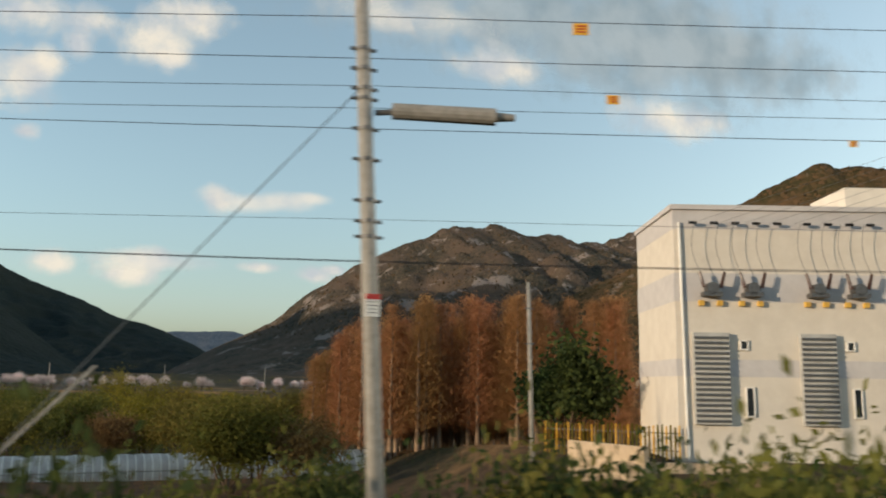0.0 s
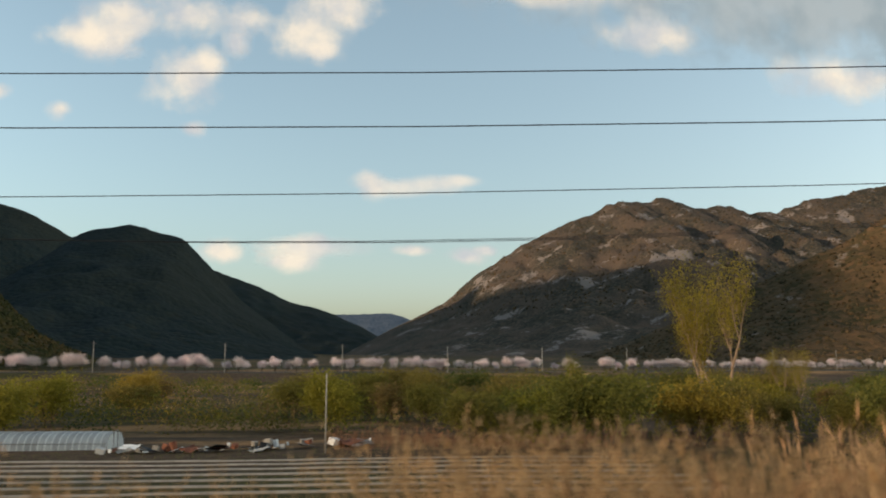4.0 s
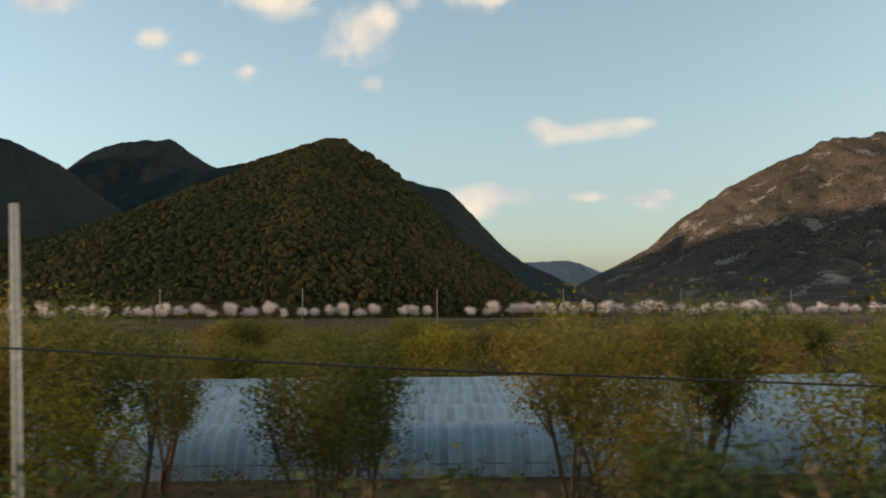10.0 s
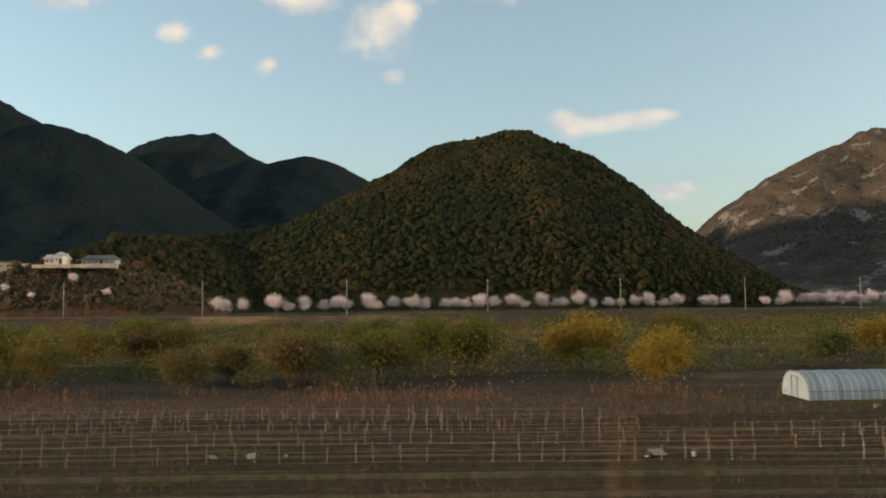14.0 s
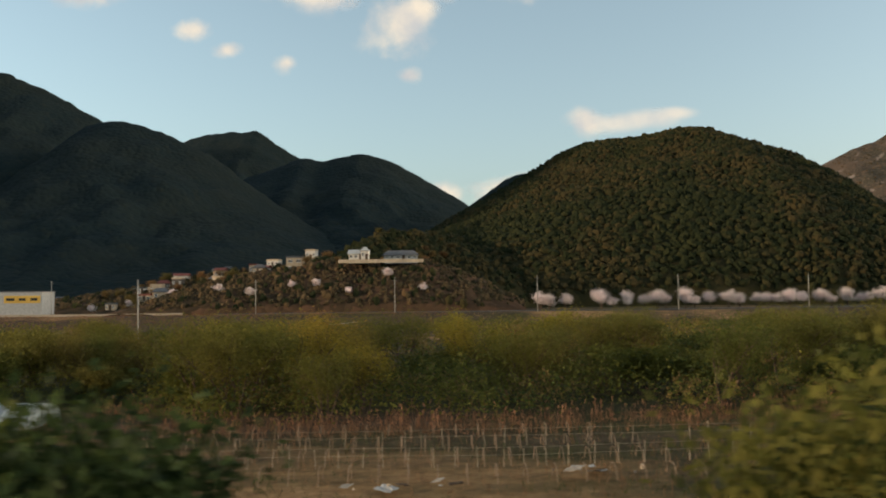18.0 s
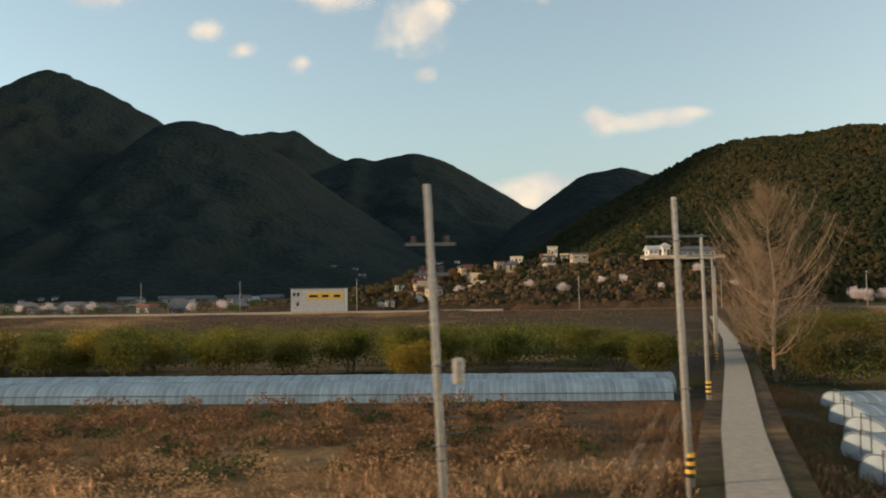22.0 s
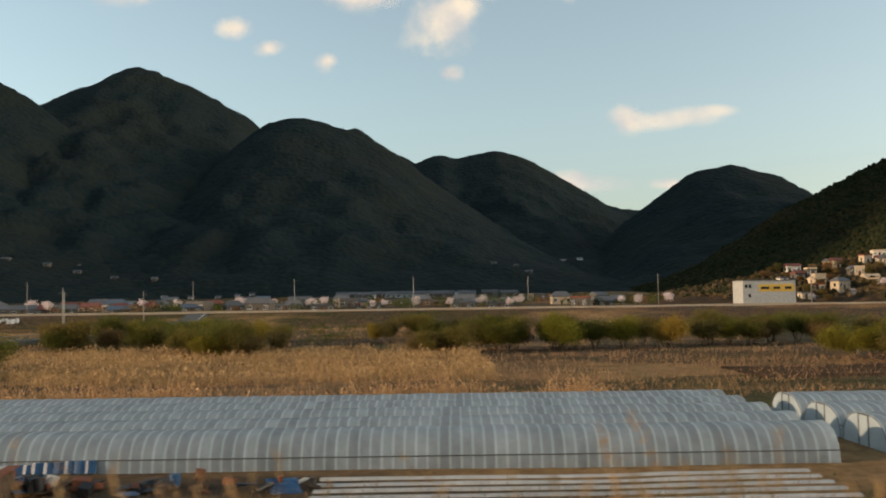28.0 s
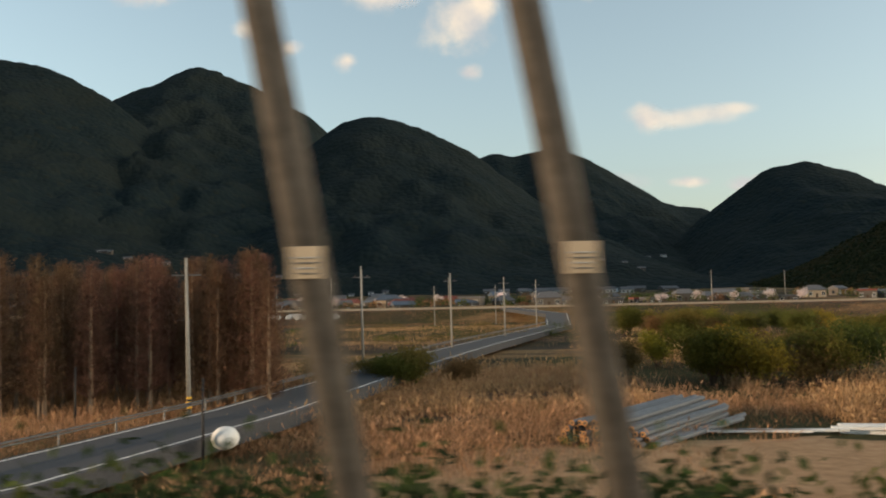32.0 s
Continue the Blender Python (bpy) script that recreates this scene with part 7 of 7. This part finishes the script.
for k in range(22):
    x, y = rng.uniform(-820, -700), rng.uniform(560, 640)
    house(x, y, top_of(x, y) - 0.4, rng.uniform(7, 12), 7, 3.0, rng.uniform(-0.3, 0.3), rng.choice((GREY_WALL, DARK_CONCRETE)), GREY_ROOF, "gable", "small grey house on the lower mountain slope", 3, 1)
for k in range(14):
    x, y = 475 + rng.uniform(-36, 44), 655 + rng.uniform(0, 45)
    house(x, y, top_of(x, y) - 0.4, rng.uniform(6, 10), 6, 2.8, rng.uniform(-0.4, 0.4), rng.choice((CREAM_WALL, BEIGE_WALL, GREY_WALL)), rng.choice((GREY_ROOF, BEIGE_WALL)), "gable", "small pale house at the foot of the brown mountain", 3, 1)
# lone houses higher up the dark slopes
for x, y, w, wall in ((-1150, 758, 26, DARK_CONCRETE), (-1132, 764, 14, GREY_WALL), (-1102, 778, 12, DARK_CONCRETE), (-1086, 806, 12, GREY_WALL), (-993, 742, 9, GREY_WALL), (-1072, 772, 12, DARK_CONCRETE), (-1030, 748, 10, GREY_WALL), (-948, 694, 9, CREAM_WALL), (-926, 694, 9, WHITE_PAINT), (-910, 694, 8, WHITE_PAINT),
                      (-898, 692, 9, WHITE_PAINT), (-970, 694, 9, GREY_WALL), (-690, 842, 12, GREY_WALL), (-668, 836, 10, GREY_WALL), (-659, 806, 14, DARK_CONCRETE), (-582, 1078, 16, WHITE_PAINT), (-560, 1083, 14, WHITE_PAINT), (-528, 1000, 14, DARK_CONCRETE), (-508, 976, 14, GREY_WALL)):
    house(x, y, top_of(x, y) - 0.6, w * 0.5, 5, 1.9, 0.0, DARK_CONCRETE if wall is GREY_WALL else wall, GREY_ROOF, "gable", "lone house high on the wooded slope", 3, 1)
# hilltop temple
tz = 22.9
house(-513.0, 303, tz, 6.6, 6.0, 2.2, 0.0, CREAM_WALL, GREY_WALL, "gable", "white hilltop temple hall with a steep pale roof", 4, 1, "temple_hall", "temple")
house(-510.5, 300.0, tz, 2.6, 4.0, 3.2, 0.0, CREAM_WALL, GREY_WALL, "hip", "white gabled porch of the hilltop temple", 2, 1, "temple_porch", "temple")
house(-498.0, 304, tz - 0.2, 12.0, 5.0, 1.9, 0.0, GREY_WALL, GREY_ROOF, "hip", "low grey wing of the hilltop temple", 6, 1, "temple_wing", "temple")
house(-538.0, 318, top_of(-538.0, 318) - 0.3, 6, 6, 5.2, 0.0, BEIGE_WALL, GREY_ROOF, "flat", "narrow two-storey house on the knoll", 2, 2)
for k in range(70):
    x = -618 + 140 * rng.random()
    y = 312 + 60 * rng.random()
    olive_bush(x, y, top_of(x, y) - 0.2, rng.uniform(0.5, 0.95), text="bare brown bush on the village slope")
tw = thing("terrace_wall", "orange-brown terrace wall under the temple", "wall", Matrix.Identity(4))
for k in range(20):
    bm = bmesh.new()
    box(bm, -519 + 1.5 * k, 298.0, tz - 0.6, 1.45, 0.5, 1.2)
    part("wall_panel", bm, BEIGE_WALL, tw)
for k in range(46):
    x = rng.uniform(-1250, -660)
    y = float(levee_y(x)) + 9 + rng.uniform(0, 40)
    cherry(x, y, None, rng.uniform(0.55, 0.85))
for x, y in ((-560, 292), (-549, 290), (-535, 292), (-527, 294), (-516, 289), (-502, 291), (-490, 289), (-598, 312), (-584, 316), (-612, 314)):
    cherry(x, y, top_of(x, y) - 0.2, rng.uniform(0.5, 0.75))
# far pale greenhouses of the upper village
for k in range(6):
    t = thing("far_greenhouse", "pale plastic greenhouses on the lower mountain slope", "greenhouse", None, "far greenhouses")
    x, y = -742 + 9 * (k % 3), 640 + 16 * (k // 3)
    t.matrix_world = Matrix.Translation((x, y, top_of(x, y) - 0.3))
    V, L = [], arch(6, 3.2, 8)
    bm = bmesh.new()
    a = [bm.verts.new((-4, p[0], p[1])) for p in L]
    b = [bm.verts.new((4, p[0], p[1])) for p in L]
    for q in range(8):
        bm.faces.new((a[q], a[q + 1], b[q + 1], b[q]))
    bm.faces.new(a)
    bm.faces.new(b[::-1])
    part("film_cover", bm, FILM, t)
rip = tagged(new("riprap", None), "pale stone bank beside the stream", "stones")
for k in range(110):
    bm = bmesh.new() if k < 4 else None
    if bm:
        bmesh.ops.create_icosphere(bm, subdivisions=1, radius=0.8)
        for v in bm.verts:
            v.co *= 1 + 0.3 * noise.noise(v.co * 2 + Vector((k, 0, 0)))
        me = bpy.data.meshes.new("stone")
        bm.to_mesh(me)
        bm.free()
        me.materials.append(GREY_WALL)
        STONES = (STONES if k else []) + [me]
    s = part("stone", STONES[k % 4], None, rip)
    x = -952 + 58 * rng.random()
    y = float(levee_y(x)) - 16 + rng.uniform(-2.5, 2.5)
    s.matrix_world = pose(x, y, float(ground_z(x, y)) + 0.2, rng.uniform(0, 90), 0, rng.uniform(0, 360))

# ---------------------------------------------------------------- trees
for k in range(144):
    x = -452 + 5.0 * k + rng.uniform(-1.6, 1.6)
    if -268 < x < -262 or rng.random() < 0.06:
        continue
    cherry(x, float(levee_y(x)) + 5.0 + rng.uniform(-0.8, 0.8), None, rng.uniform(0.7, 1.2), None, rng.uniform(0.85, 1.15))
# planted conifer woods
for k in range(150):
    u, v = rng.random(), rng.random()
    x, y = 10.2 + 26.9 * u + v * (5.9 + 8.2 * u), 37.4 - 9.5 * u + v * (25.9 - 3.1 * u)
    young_redwood(x, y, None, rng.uniform(0.9, 1.1) * (0.85 + 0.4 * min(0.4, u)), None, 1.7)
for k in range(150):
    u, v = rng.random(), rng.random()
    x, y = -874.6 - 10.5 * v - 48 * u, 66 + 26 * v + 3 * u
    redwood(x, y, None, rng.uniform(0.8, 1.0), None, 1.6)
for x, y, s in ((-558.0, 89.0, 1.0), (-556.5, 97.0, 0.72)):
    bare_tree(x, y, None, s)
for x, y, s in ((-52.1, 96.2, 1.0), (-45.0, 104.9, 1.15), (-74.5, 87.4, 0.45), (-40.6, 94.0, 0.5)):
    poplar(x, y, None, s)


for x, y in ((-25.7, 49.1), (-19.2, 54.6), (-14.3, 55.0), (-7.6, 55.7), (0.0, 57.8), (4.7, 57.0), (-30.5, 52.0), (-36.4, 54.0), (-42.0, 50.5), (-11.0, 62.0), (-3.5, 63.5)):
    orchard(x, y, None, rng.uniform(0.9, 1.15))


def drop_top(d, drop):
    """Height of a plant's top that lies a given slope below the eye at the distance d."""
    return CAM_Z - drop * d


def in_grove(x, y):
    """True where the conifer wood by the substation stands, or the open yard before it."""
    return 9 < x < 60 and off_track(x, y) < 118


def on_road(x, y):
    """True on the farm road and its verges."""
    return abs(x - float(np.interp(y, [12, 48, 88, 145, 258], [-590, -576.7, -562.3, -542.8, -508]))) < 3.6


# willows beside the bank, in loose groups
for cx, n in ((-299.5, 2), (-287.5, 3), (-282, 3), (-274, 3), (-264, 3), (-257, 3), (-249, 3), (-241, 2), (-234, 2), (-229, 3), (-222, 3), (-213, 3), (-206.5, 3), (-197, 3), (-186.5, 3), (-178, 2), (-169, 2)):
    for _ in range(n):
        x, y = cx + rng.gauss(0, 1.0), rng.choice((25, 29, 34, 39)) + rng.uniform(-2, 2)
        willow(x, y, None, rng.uniform(0.75, 1.12), None, rng.uniform(0.85, 1.1))
# flood plain scrub: single bushes in front, close thickets behind
for k in range(165):
    x = rng.uniform(-480, 70)
    y = rng.uniform(80, 140)
    if (-352 < x < -300 and y < 102) or in_grove(x, y):
        continue
    (far_willow if rng.random() < 0.66 else olive_bush)(x, y, None, rng.uniform(0.85, 1.35))
for k in range(62):
    x, y = rng.uniform(-532, -446), rng.uniform(62, 96)
    if x < -508 and y < 78:
        continue
    (willow if k % 3 else far_willow)(x, y, None, rng.uniform(0.62, 0.98), None, 1.35, "broad olive-green willow in a close thicket")
for k in range(40):
    x, y = rng.uniform(-556, -500), rng.uniform(76, 128)
    if on_road(x, y):
        continue
    (far_willow if rng.random() < 0.6 else olive_bush)(x, y, None, rng.uniform(0.9, 1.25))
for k in range(50):
    x = rng.uniform(-96, 8)
    y = float(np.interp(x, TRACK_X, TRACK_Y)) + rng.uniform(62, 100)
    (far_willow if rng.random() < 0.86 else olive_bush)(x, y, None, rng.uniform(0.8, 1.25))
for x, y, sc in ((-5.4, 87, 1.15), (-18, 80, 0.85), (-38, 76, 0.7), (-1, 92, 0.95), (-24, 88, 0.9), (-60, 82, 0.8)):
    willow(x, y, None, sc, None, 1.35)
for k in range(46):
    x = rng.uniform(-676, -566)
    far_willow(x, rng.uniform(97, 124) - 0.12 * (x + 620), None, rng.uniform(0.75, 1.1))
for cx, cy, n, sx, sy, s in ((-834, 82, 13, 15, 4.0, 1.05), (-822, 106, 8, 14, 4, 0.9), (-820, 178, 8, 22, 6, 1.0), (-792, 137, 7, 12, 5, 0.95), (-795, 168, 6, 10, 5, 0.9), (-752, 175, 8, 16, 6, 0.95),
                             (-812, 153, 9, 16, 6, 1.0), (-787, 134, 5, 5, 3, 0.9), (-825, 97, 5, 5, 3, 0.75), (-755, 138, 6, 7, 4, 0.8), (-741, 143, 9, 9, 4, 1.05), (-726, 143, 10, 14, 5, 1.0), (-700, 150, 12, 20, 8, 1.0), (-868, 84, 6, 7, 3, 0.75), (-905, 150, 7, 18, 8, 0.9), (-690, 112, 9, 14, 6, 0.9)):
    for _ in range(n):
        (far_willow if rng.random() < 0.65 else olive_bush)(cx + rng.gauss(0, sx * 0.5), cy + rng.gauss(0, sy * 0.5), None, s * rng.uniform(0.8, 1.15), text="low rounded olive-green bush among the straw")


def spots(n, x0, x1, y0, h0, h1, y1=None, wide=1.0):
    out = []
    while len(out) < n:
        x = rng.uniform(x0, x1)
        lim = float(levee_y(x)) - 34 if y1 is None else y1
        y = y0 + (lim - y0) * rng.random()
        if in_grove(x, y) or (-600 < x < -500 and on_road(x, y)):
            n -= 1
            continue
        h = rng.uniform(h0, h1)
        out.append((x, y, h, h * rng.uniform(0.7, 1.2) * wide))
    return out


for i, (mat, n) in enumerate(((WILLOW, 90), (SAGE, 170), (SHRUB, 170), (OLIVE, 130), (DARK_LEAF, 60))):
    thicket("thicket", "close scrub of willow and alder on the flood plain", mat, spots(n, -480, 70, 84, 2.6, 5.4, 128), 220, 0.10, 700 + i)
for i, (mat, n) in enumerate(((SAGE, 260), (SHRUB, 280), (OLIVE, 260))):
    thicket("thicket", "close scrub of willow and alder on the flood plain", mat, spots(n, -500, 70, 128, 2.4, 5.0), 110, 0.17, 704 + i)
for i, (mat, n) in enumerate(((SAGE, 80), (SHRUB, 80), (OLIVE, 50), (DARK_LEAF, 40))):
    thicket("thicket", "close olive-green willow scrub behind the hoops", mat, spots(n, -512, -446, 62, 2.4, 5.2, 98), 260, 0.085, 745 + i)
for i, (mat, n) in enumerate(((SAGE, 50), (SHRUB, 60), (DARK_LEAF, 26))):
    thicket("thicket", "close green willow scrub along the farm road", mat, spots(n, -556, -500, 78, 2.4, 5.0, 135), 200, 0.11, 750 + i)
for i, (mat, n) in enumerate(((SAGE, 110), (SHRUB, 230), (DARK_LEAF, 90))):
    thicket("thicket", "close green willow scrub along the stream", mat, spots(n, -676, -564, 100, 3.0, 5.4, 190), 190, 0.12, 710 + i)
for i, (mat, n) in enumerate(((SHRUB, 34), (OLIVE, 52), (DARK_LEAF, 14))):
    thicket("thicket", "scattered olive scrub among the straw", mat, spots(n, -980, -676, 150, 1.2, 2.6, 250, 2.4), 230, 0.12, 720 + i)
for i, (mat, n) in enumerate(((WILLOW, 30), (SAGE, 26), (OLIVE, 14))):
    thicket("thicket", "brown and green scrub at the foot of the field", mat, spots(n, -70, 9, 44, 1.6, 3.6, 76), 190, 0.08, 730 + i)
for i, (mat, n) in enumerate(((DARK_LEAF, 260), (SHRUB, 60), (REED_DARK, 110))):
    thicket("garden_trees", "dark trees and hedges between the village houses", mat, spots(n, -1300, -560, 312, 2.0, 4.6, 420), 90, 0.24, 740 + i)

for i, (mat, n) in enumerate(((SHRUB, 80), (SAGE, 60), (DARK_LEAF, 40))):
    thicket("thicket", "low green undergrowth below the willows", mat, spots(n, -314, -164, 18, 1.2, 3.2, 40), 170, 0.06, 760 + i)

for mat, n, y0, y1, h0, h1, size in ((REED, 120, 35, 47, 0.8, 1.8, 0.05), (REED_DARK, 250, 45, 73, 0.7, 1.5, 0.09), (DARK_LEAF, 110, 44, 72, 0.5, 1.0, 0.07)):
    thicket("dead_brush", "soft clumps of dry reed and bramble in the field", mat, spots(n, -676, -585, y0, h0, h1, y1, 1.3), 130, size, 770 + y0)

# shrubs on the bank, close to the train, by how far their tops lie below the eye
for x0, x1, n, d0, d1, p0, p1 in ((-6, 30, 46, 12, 24, 0.10, 0.13), (-40, -6, 5, 11, 15, 0.185, 0.205), (-68, -45, 13, 11, 15, 0.14, 0.17),                                   (-300, -170, 26, 9, 12, 0.20, 0.235), (-345, -300, 4, 9, 11, 0.215, 0.24), (-440, -420, 8, 8, 10, 0.17, 0.22), (-474, -440, 26, 7.5, 11, 0.12, 0.20),
                                  (-514, -499, 10, 7.5, 10, 0.195, 0.225), (-526, -508, 12, 8, 10, 0.20, 0.228), (-491.5, -489, 4, 8, 9.5, 0.15, 0.19), (-481.5, -475, 7, 8, 9.5, 0.12, 0.18), (-530, -514, 10, 8, 10, 0.19, 0.23), (-537, -533.6, 4, 8.5, 10, 0.19, 0.22), (-545, -543, 2, 9, 10, 0.21, 0.23),
                                  (-826, -800, 8, 9, 12, 0.20, 0.235), (-872, -858, 10, 8.5, 10, 0.218, 0.24)):
    for _ in range(n):
        x = rng.uniform(x0, x1)
        d = rng.uniform(d0, d1)
        y = float(np.interp(x, TRACK_X, TRACK_Y)) + d
        h = drop_top(d, rng.uniform(p0, p1)) - float(ground_z(x, y))
        if h > 0.5:
            shrub(x, y, None, h / 2.2, None, max(0.6, min(1.1, 2.6 / h)))

# ---------------------------------------------------------------- reeds and weeds
blades("reed_bed", "dry orange reeds with feathery tips", REED, [(-690, -640, 34, 44), (-850, -805, 54, 76), (-905, -842, 50, 100), (-876, -850, 30, 52)], 70000, 1.15, 0.016, 501, 0.5, True, 0.46)
blades("reed_bed", "dry orange reeds around the ponds", REED, [(-662, -572, 86, 96), (-840, -690, 100, 150), (-812, -690, 72, 100), (-900, -690, 150, 250), (-560, -535, 90, 130)], 70000, 1.0, 0.03, 509, 0.5, False, 0.46)
blades("reed_bed", "tall dry reeds by the field edge", REED_DARK, [(-318, -180, 84, 92), (-470, -335, 72, 80), (-515, -455, 56, 64), (-104, -62, 62, 80), (-514, -500, 66, 74)], 22000, 1.2, 0.02, 502, 0.25, True, 0.48)
blades("brown_weeds", "brown dead weeds and brambles", REED_DARK, [(-690, -574, 30, 72), (-470, -318, 20, 74), (-515, -455, 24, 62), (-330, -180, 16, 44), (-190, -50, 8, 42), (-812, -735, 26, 42), (-60, 60, 10, 60), (-905, -850, 30, 60), (-840, -690, 76, 130)], 190000, 0.75, 0.014, 503, 0.35)
blades("brown_weeds", "brown dead weeds before the long tunnel", REED_DARK, [(-690, -574, 22, 70)], 110000, 0.8, 0.024, 517, 0.5, False, 0.42)
blades("reed_tufts", "orange tufts of dry reed in front", REED, [(-690, -574, 18, 34)], 50000, 1.5, 0.02, 518, 0.4, True, 0.50)
blades("bank_reeds", "tall orange reeds on the railway bank", REED, [(-690, -572, 6.6, 9.6)], 16000, 1.35, 0.006, 519, 0.3, True, 0.45)
blades("orange_reeds", "orange reeds in loose drifts over the field", REED, [(-690, -574, 20, 44)], 60000, 0.9, 0.018, 520, 0.4, True, 0.45)
blades("near_reeds", "tall bleached reed stalks on the mound", REED, [(-100, -89, 0, 16)], 5000, 2.6, 0.014, 521, 0.2, True, 0.34)
blades("dark_weeds", "dark dead stalks and brambles in the field", DARK_LEAF, [(-690, -574, 34, 70), (-470, -318, 20, 60), (-515, -455, 24, 60), (-812, -735, 24, 40), (-905, -850, 26, 60)], 80000, 0.5, 0.02, 514, 0.4, False, 0.45)
blades("young_grass", "patches of young green grass", GREEN_GRASS, [(-470, -318, 30, 70), (-740, -676, 60, 112), (-812, -735, 30, 44), (-600, -568, 20, 62), (-140, 60, 14, 70), (-560, -515, 70, 84), (-690, -574, 34, 66), (-458, -322, 28, 62)], 90000, 0.4, 0.018, 504, 0.3, False, 0.5)
blades("bank_weeds", "brown weeds on the edge of the railway bank", REED_DARK, [(-436, -320, 5.8, 8.5)], 9000, 2.4, 0.012, 515, 0.15, False, 0.3)
blades("bank_weeds", "dark weeds on the edge of the railway bank", DARK_LEAF, [(-436, -320, 5.8, 8.5)], 14000, 2.4, 0.014, 516, 0.2, False, 0.3)
blades("bank_weeds", "dry weeds on the railway bank", REED_DARK, [(-900, -320, 7.5, 16)], 30000, 1.1, 0.010, 505, 0.3, True)
blades("bank_grass", "green weeds on the railway bank", DARK_LEAF, [(-900, -320, 7.5, 17), (-320, -180, 8, 16)], 40000, 0.9, 0.012, 506, 0.3)
blades("near_reeds", "tall bleached reed stalks beside the train", REED, [(-4.0 * k - 4, -4.0 * k, float(np.interp(-4.0 * k, TRACK_X, TRACK_Y)) + 5.8, float(np.interp(-4.0 * k, TRACK_X, TRACK_Y)) + 9.0) for k in range(15, 29)], 8000, 2.7, 0.008, 510, 0.16, False, 0.40)
blades("near_reeds", "tall bleached reed stalks beside the train", REED, [(-100, -60, 2, 16)], 9000, 1.7, 0.014, 511, 0.25, True, 0.42)
blades("near_reeds", "tall bleached reed stalks beside the train", REED, [(-800, -762, 9.5, 13)], 320, 2.8, 0.014, 512, 0.12, True, 0.5)
plumes("plumed_reeds", "tall dry reeds with soft pale plumes beside the line", REED, [(-107, -94, 11, 17)], 1500, (0.03, 0.13), 531)
plumes("plumed_reeds", "lower dry reeds with plumes beside the line", REED, [(-94, -66, 11, 16.5), (-112, -107, 11, 14)], 1700, (0.08, 0.16), 535)
plumes("plumed_reeds", "brown leaning reeds with plumes beside the line", REED_DARK, [(-106, -62, 10, 17)], 1800, (0.07, 0.17), 532)
plumes("plumed_reeds", "single dry reeds with plumes on the bank", REED, [(-320, -215, 8, 10.5)], 260, (0.17, 0.24), 533, 0.2)
plumes("plumed_reeds", "loose dry reeds with plumes before the greenhouses", REED, [(-800, -738, 7.5, 10.5)], 520, (0.10, 0.235), 534, 0.16)
blades("reed_drift", "close drifts of tall orange reed round the yard", REED, [(-836, -805.5, 47, 82), (-905, -846, 60, 104), (-800, -740, 70, 84)], 60000, 1.35, 0.028, 541, 0.35, True, 0.44)
blades("reed_drift", "close pale orange straw between the bushes", REED, [(-832, -748, 92, 150), (-812, -800, 56, 92)], 60000, 1.25, 0.045, 545, 0.35, True, 0.42)
blades("bramble_drift", "dark red-brown brambles among the reeds", REED_DARK, [(-836, -805.5, 44, 90), (-872, -806, 52, 70), (-905, -846, 40, 104)], 40000, 0.95, 0.03, 542, 0.5, False, 0.48)
plumes("plumed_reeds", "short dry grass tufts on the bank", REED, [(-416, -398, 7, 10)], 420, (0.19, 0.24), 536, 0.2)
blades("verge_weeds", "brown weeds on the verge of the farm road", REED_DARK, [(-588, -566, 16, 37), (-578, -570, 36, 46), (-574, -567, 46, 62), (-566, -560, 60, 84)], 26000, 0.6, 0.022, 543, 0.4, False, 0.4)
blades("verge_grass", "young grass on the verge of the farm road", GREEN_GRASS, [(-600, -566, 16, 37), (-578, -570, 36, 46), (-574, -567, 46, 62), (-566, -560, 60, 84)], 26000, 0.4, 0.022, 544, 0.4, False, 0.4)
blades("plain_straw", "straw and sedge over the flood plain", REED, [(-480, 60, 140, 270), (-1000, -680, 190, 280)], 34000, 0.8, 0.06, 507, 0.3, False, 0.5)
blades("levee_grass", "brown grass on the flood bank", REED_DARK, [(-1000, -480, 268, 298)], 40000, 0.5, 0.08, 508, 0.3)

# ---------------------------------------------------------------- woods on the hills
crowns("pine_wood", "close-standing pine crowns on the rounded hill", PINE_CROWN, on_mesh("hill", 42000, 1), 1.5, 601, 1.0)
crowns("pine_wood", "close-standing pine crowns behind the temple", PINE_CROWN, on_mesh("hill_spur", 9000, 5), 1.5, 604, 1.1)
crowns("knoll_scrub", "brown scrub on the knoll", BROWN_CROWN, on_mesh("temple_knoll", 3600, 2), 0.7, 602)
crowns("knoll_trees", "bare brown trees on the knoll and between the houses", BROWN_CROWN, np.concatenate([on_mesh("temple_knoll", 1500, 7), on_mesh("village_terrace", 1500, 8)]), 0.95, 605, 1.3)
crowns("knoll_trees", "dark pines between the houses on the slope", PINE_CROWN, np.concatenate([on_mesh("temple_knoll", 300, 9), on_mesh("village_terrace", 700, 10)]), 1.15, 606, 1.5)
crowns("terrace_scrub", "brown scrub on the village slope", BROWN_CROWN, on_mesh("village_terrace", 3000, 3), 0.9, 603)
crowns("slope_scrub", "brown scrub and small trees on the mountainside", BROWN_CROWN, on_mesh("mountain_slope", 12000, 30), 1.9, 630)
crowns("slope_scrub", "brown scrub on the rocky mountain", BROWN_CROWN, on_mesh("mountain_rocky", 12000, 31, 0.2), 2.4, 631)
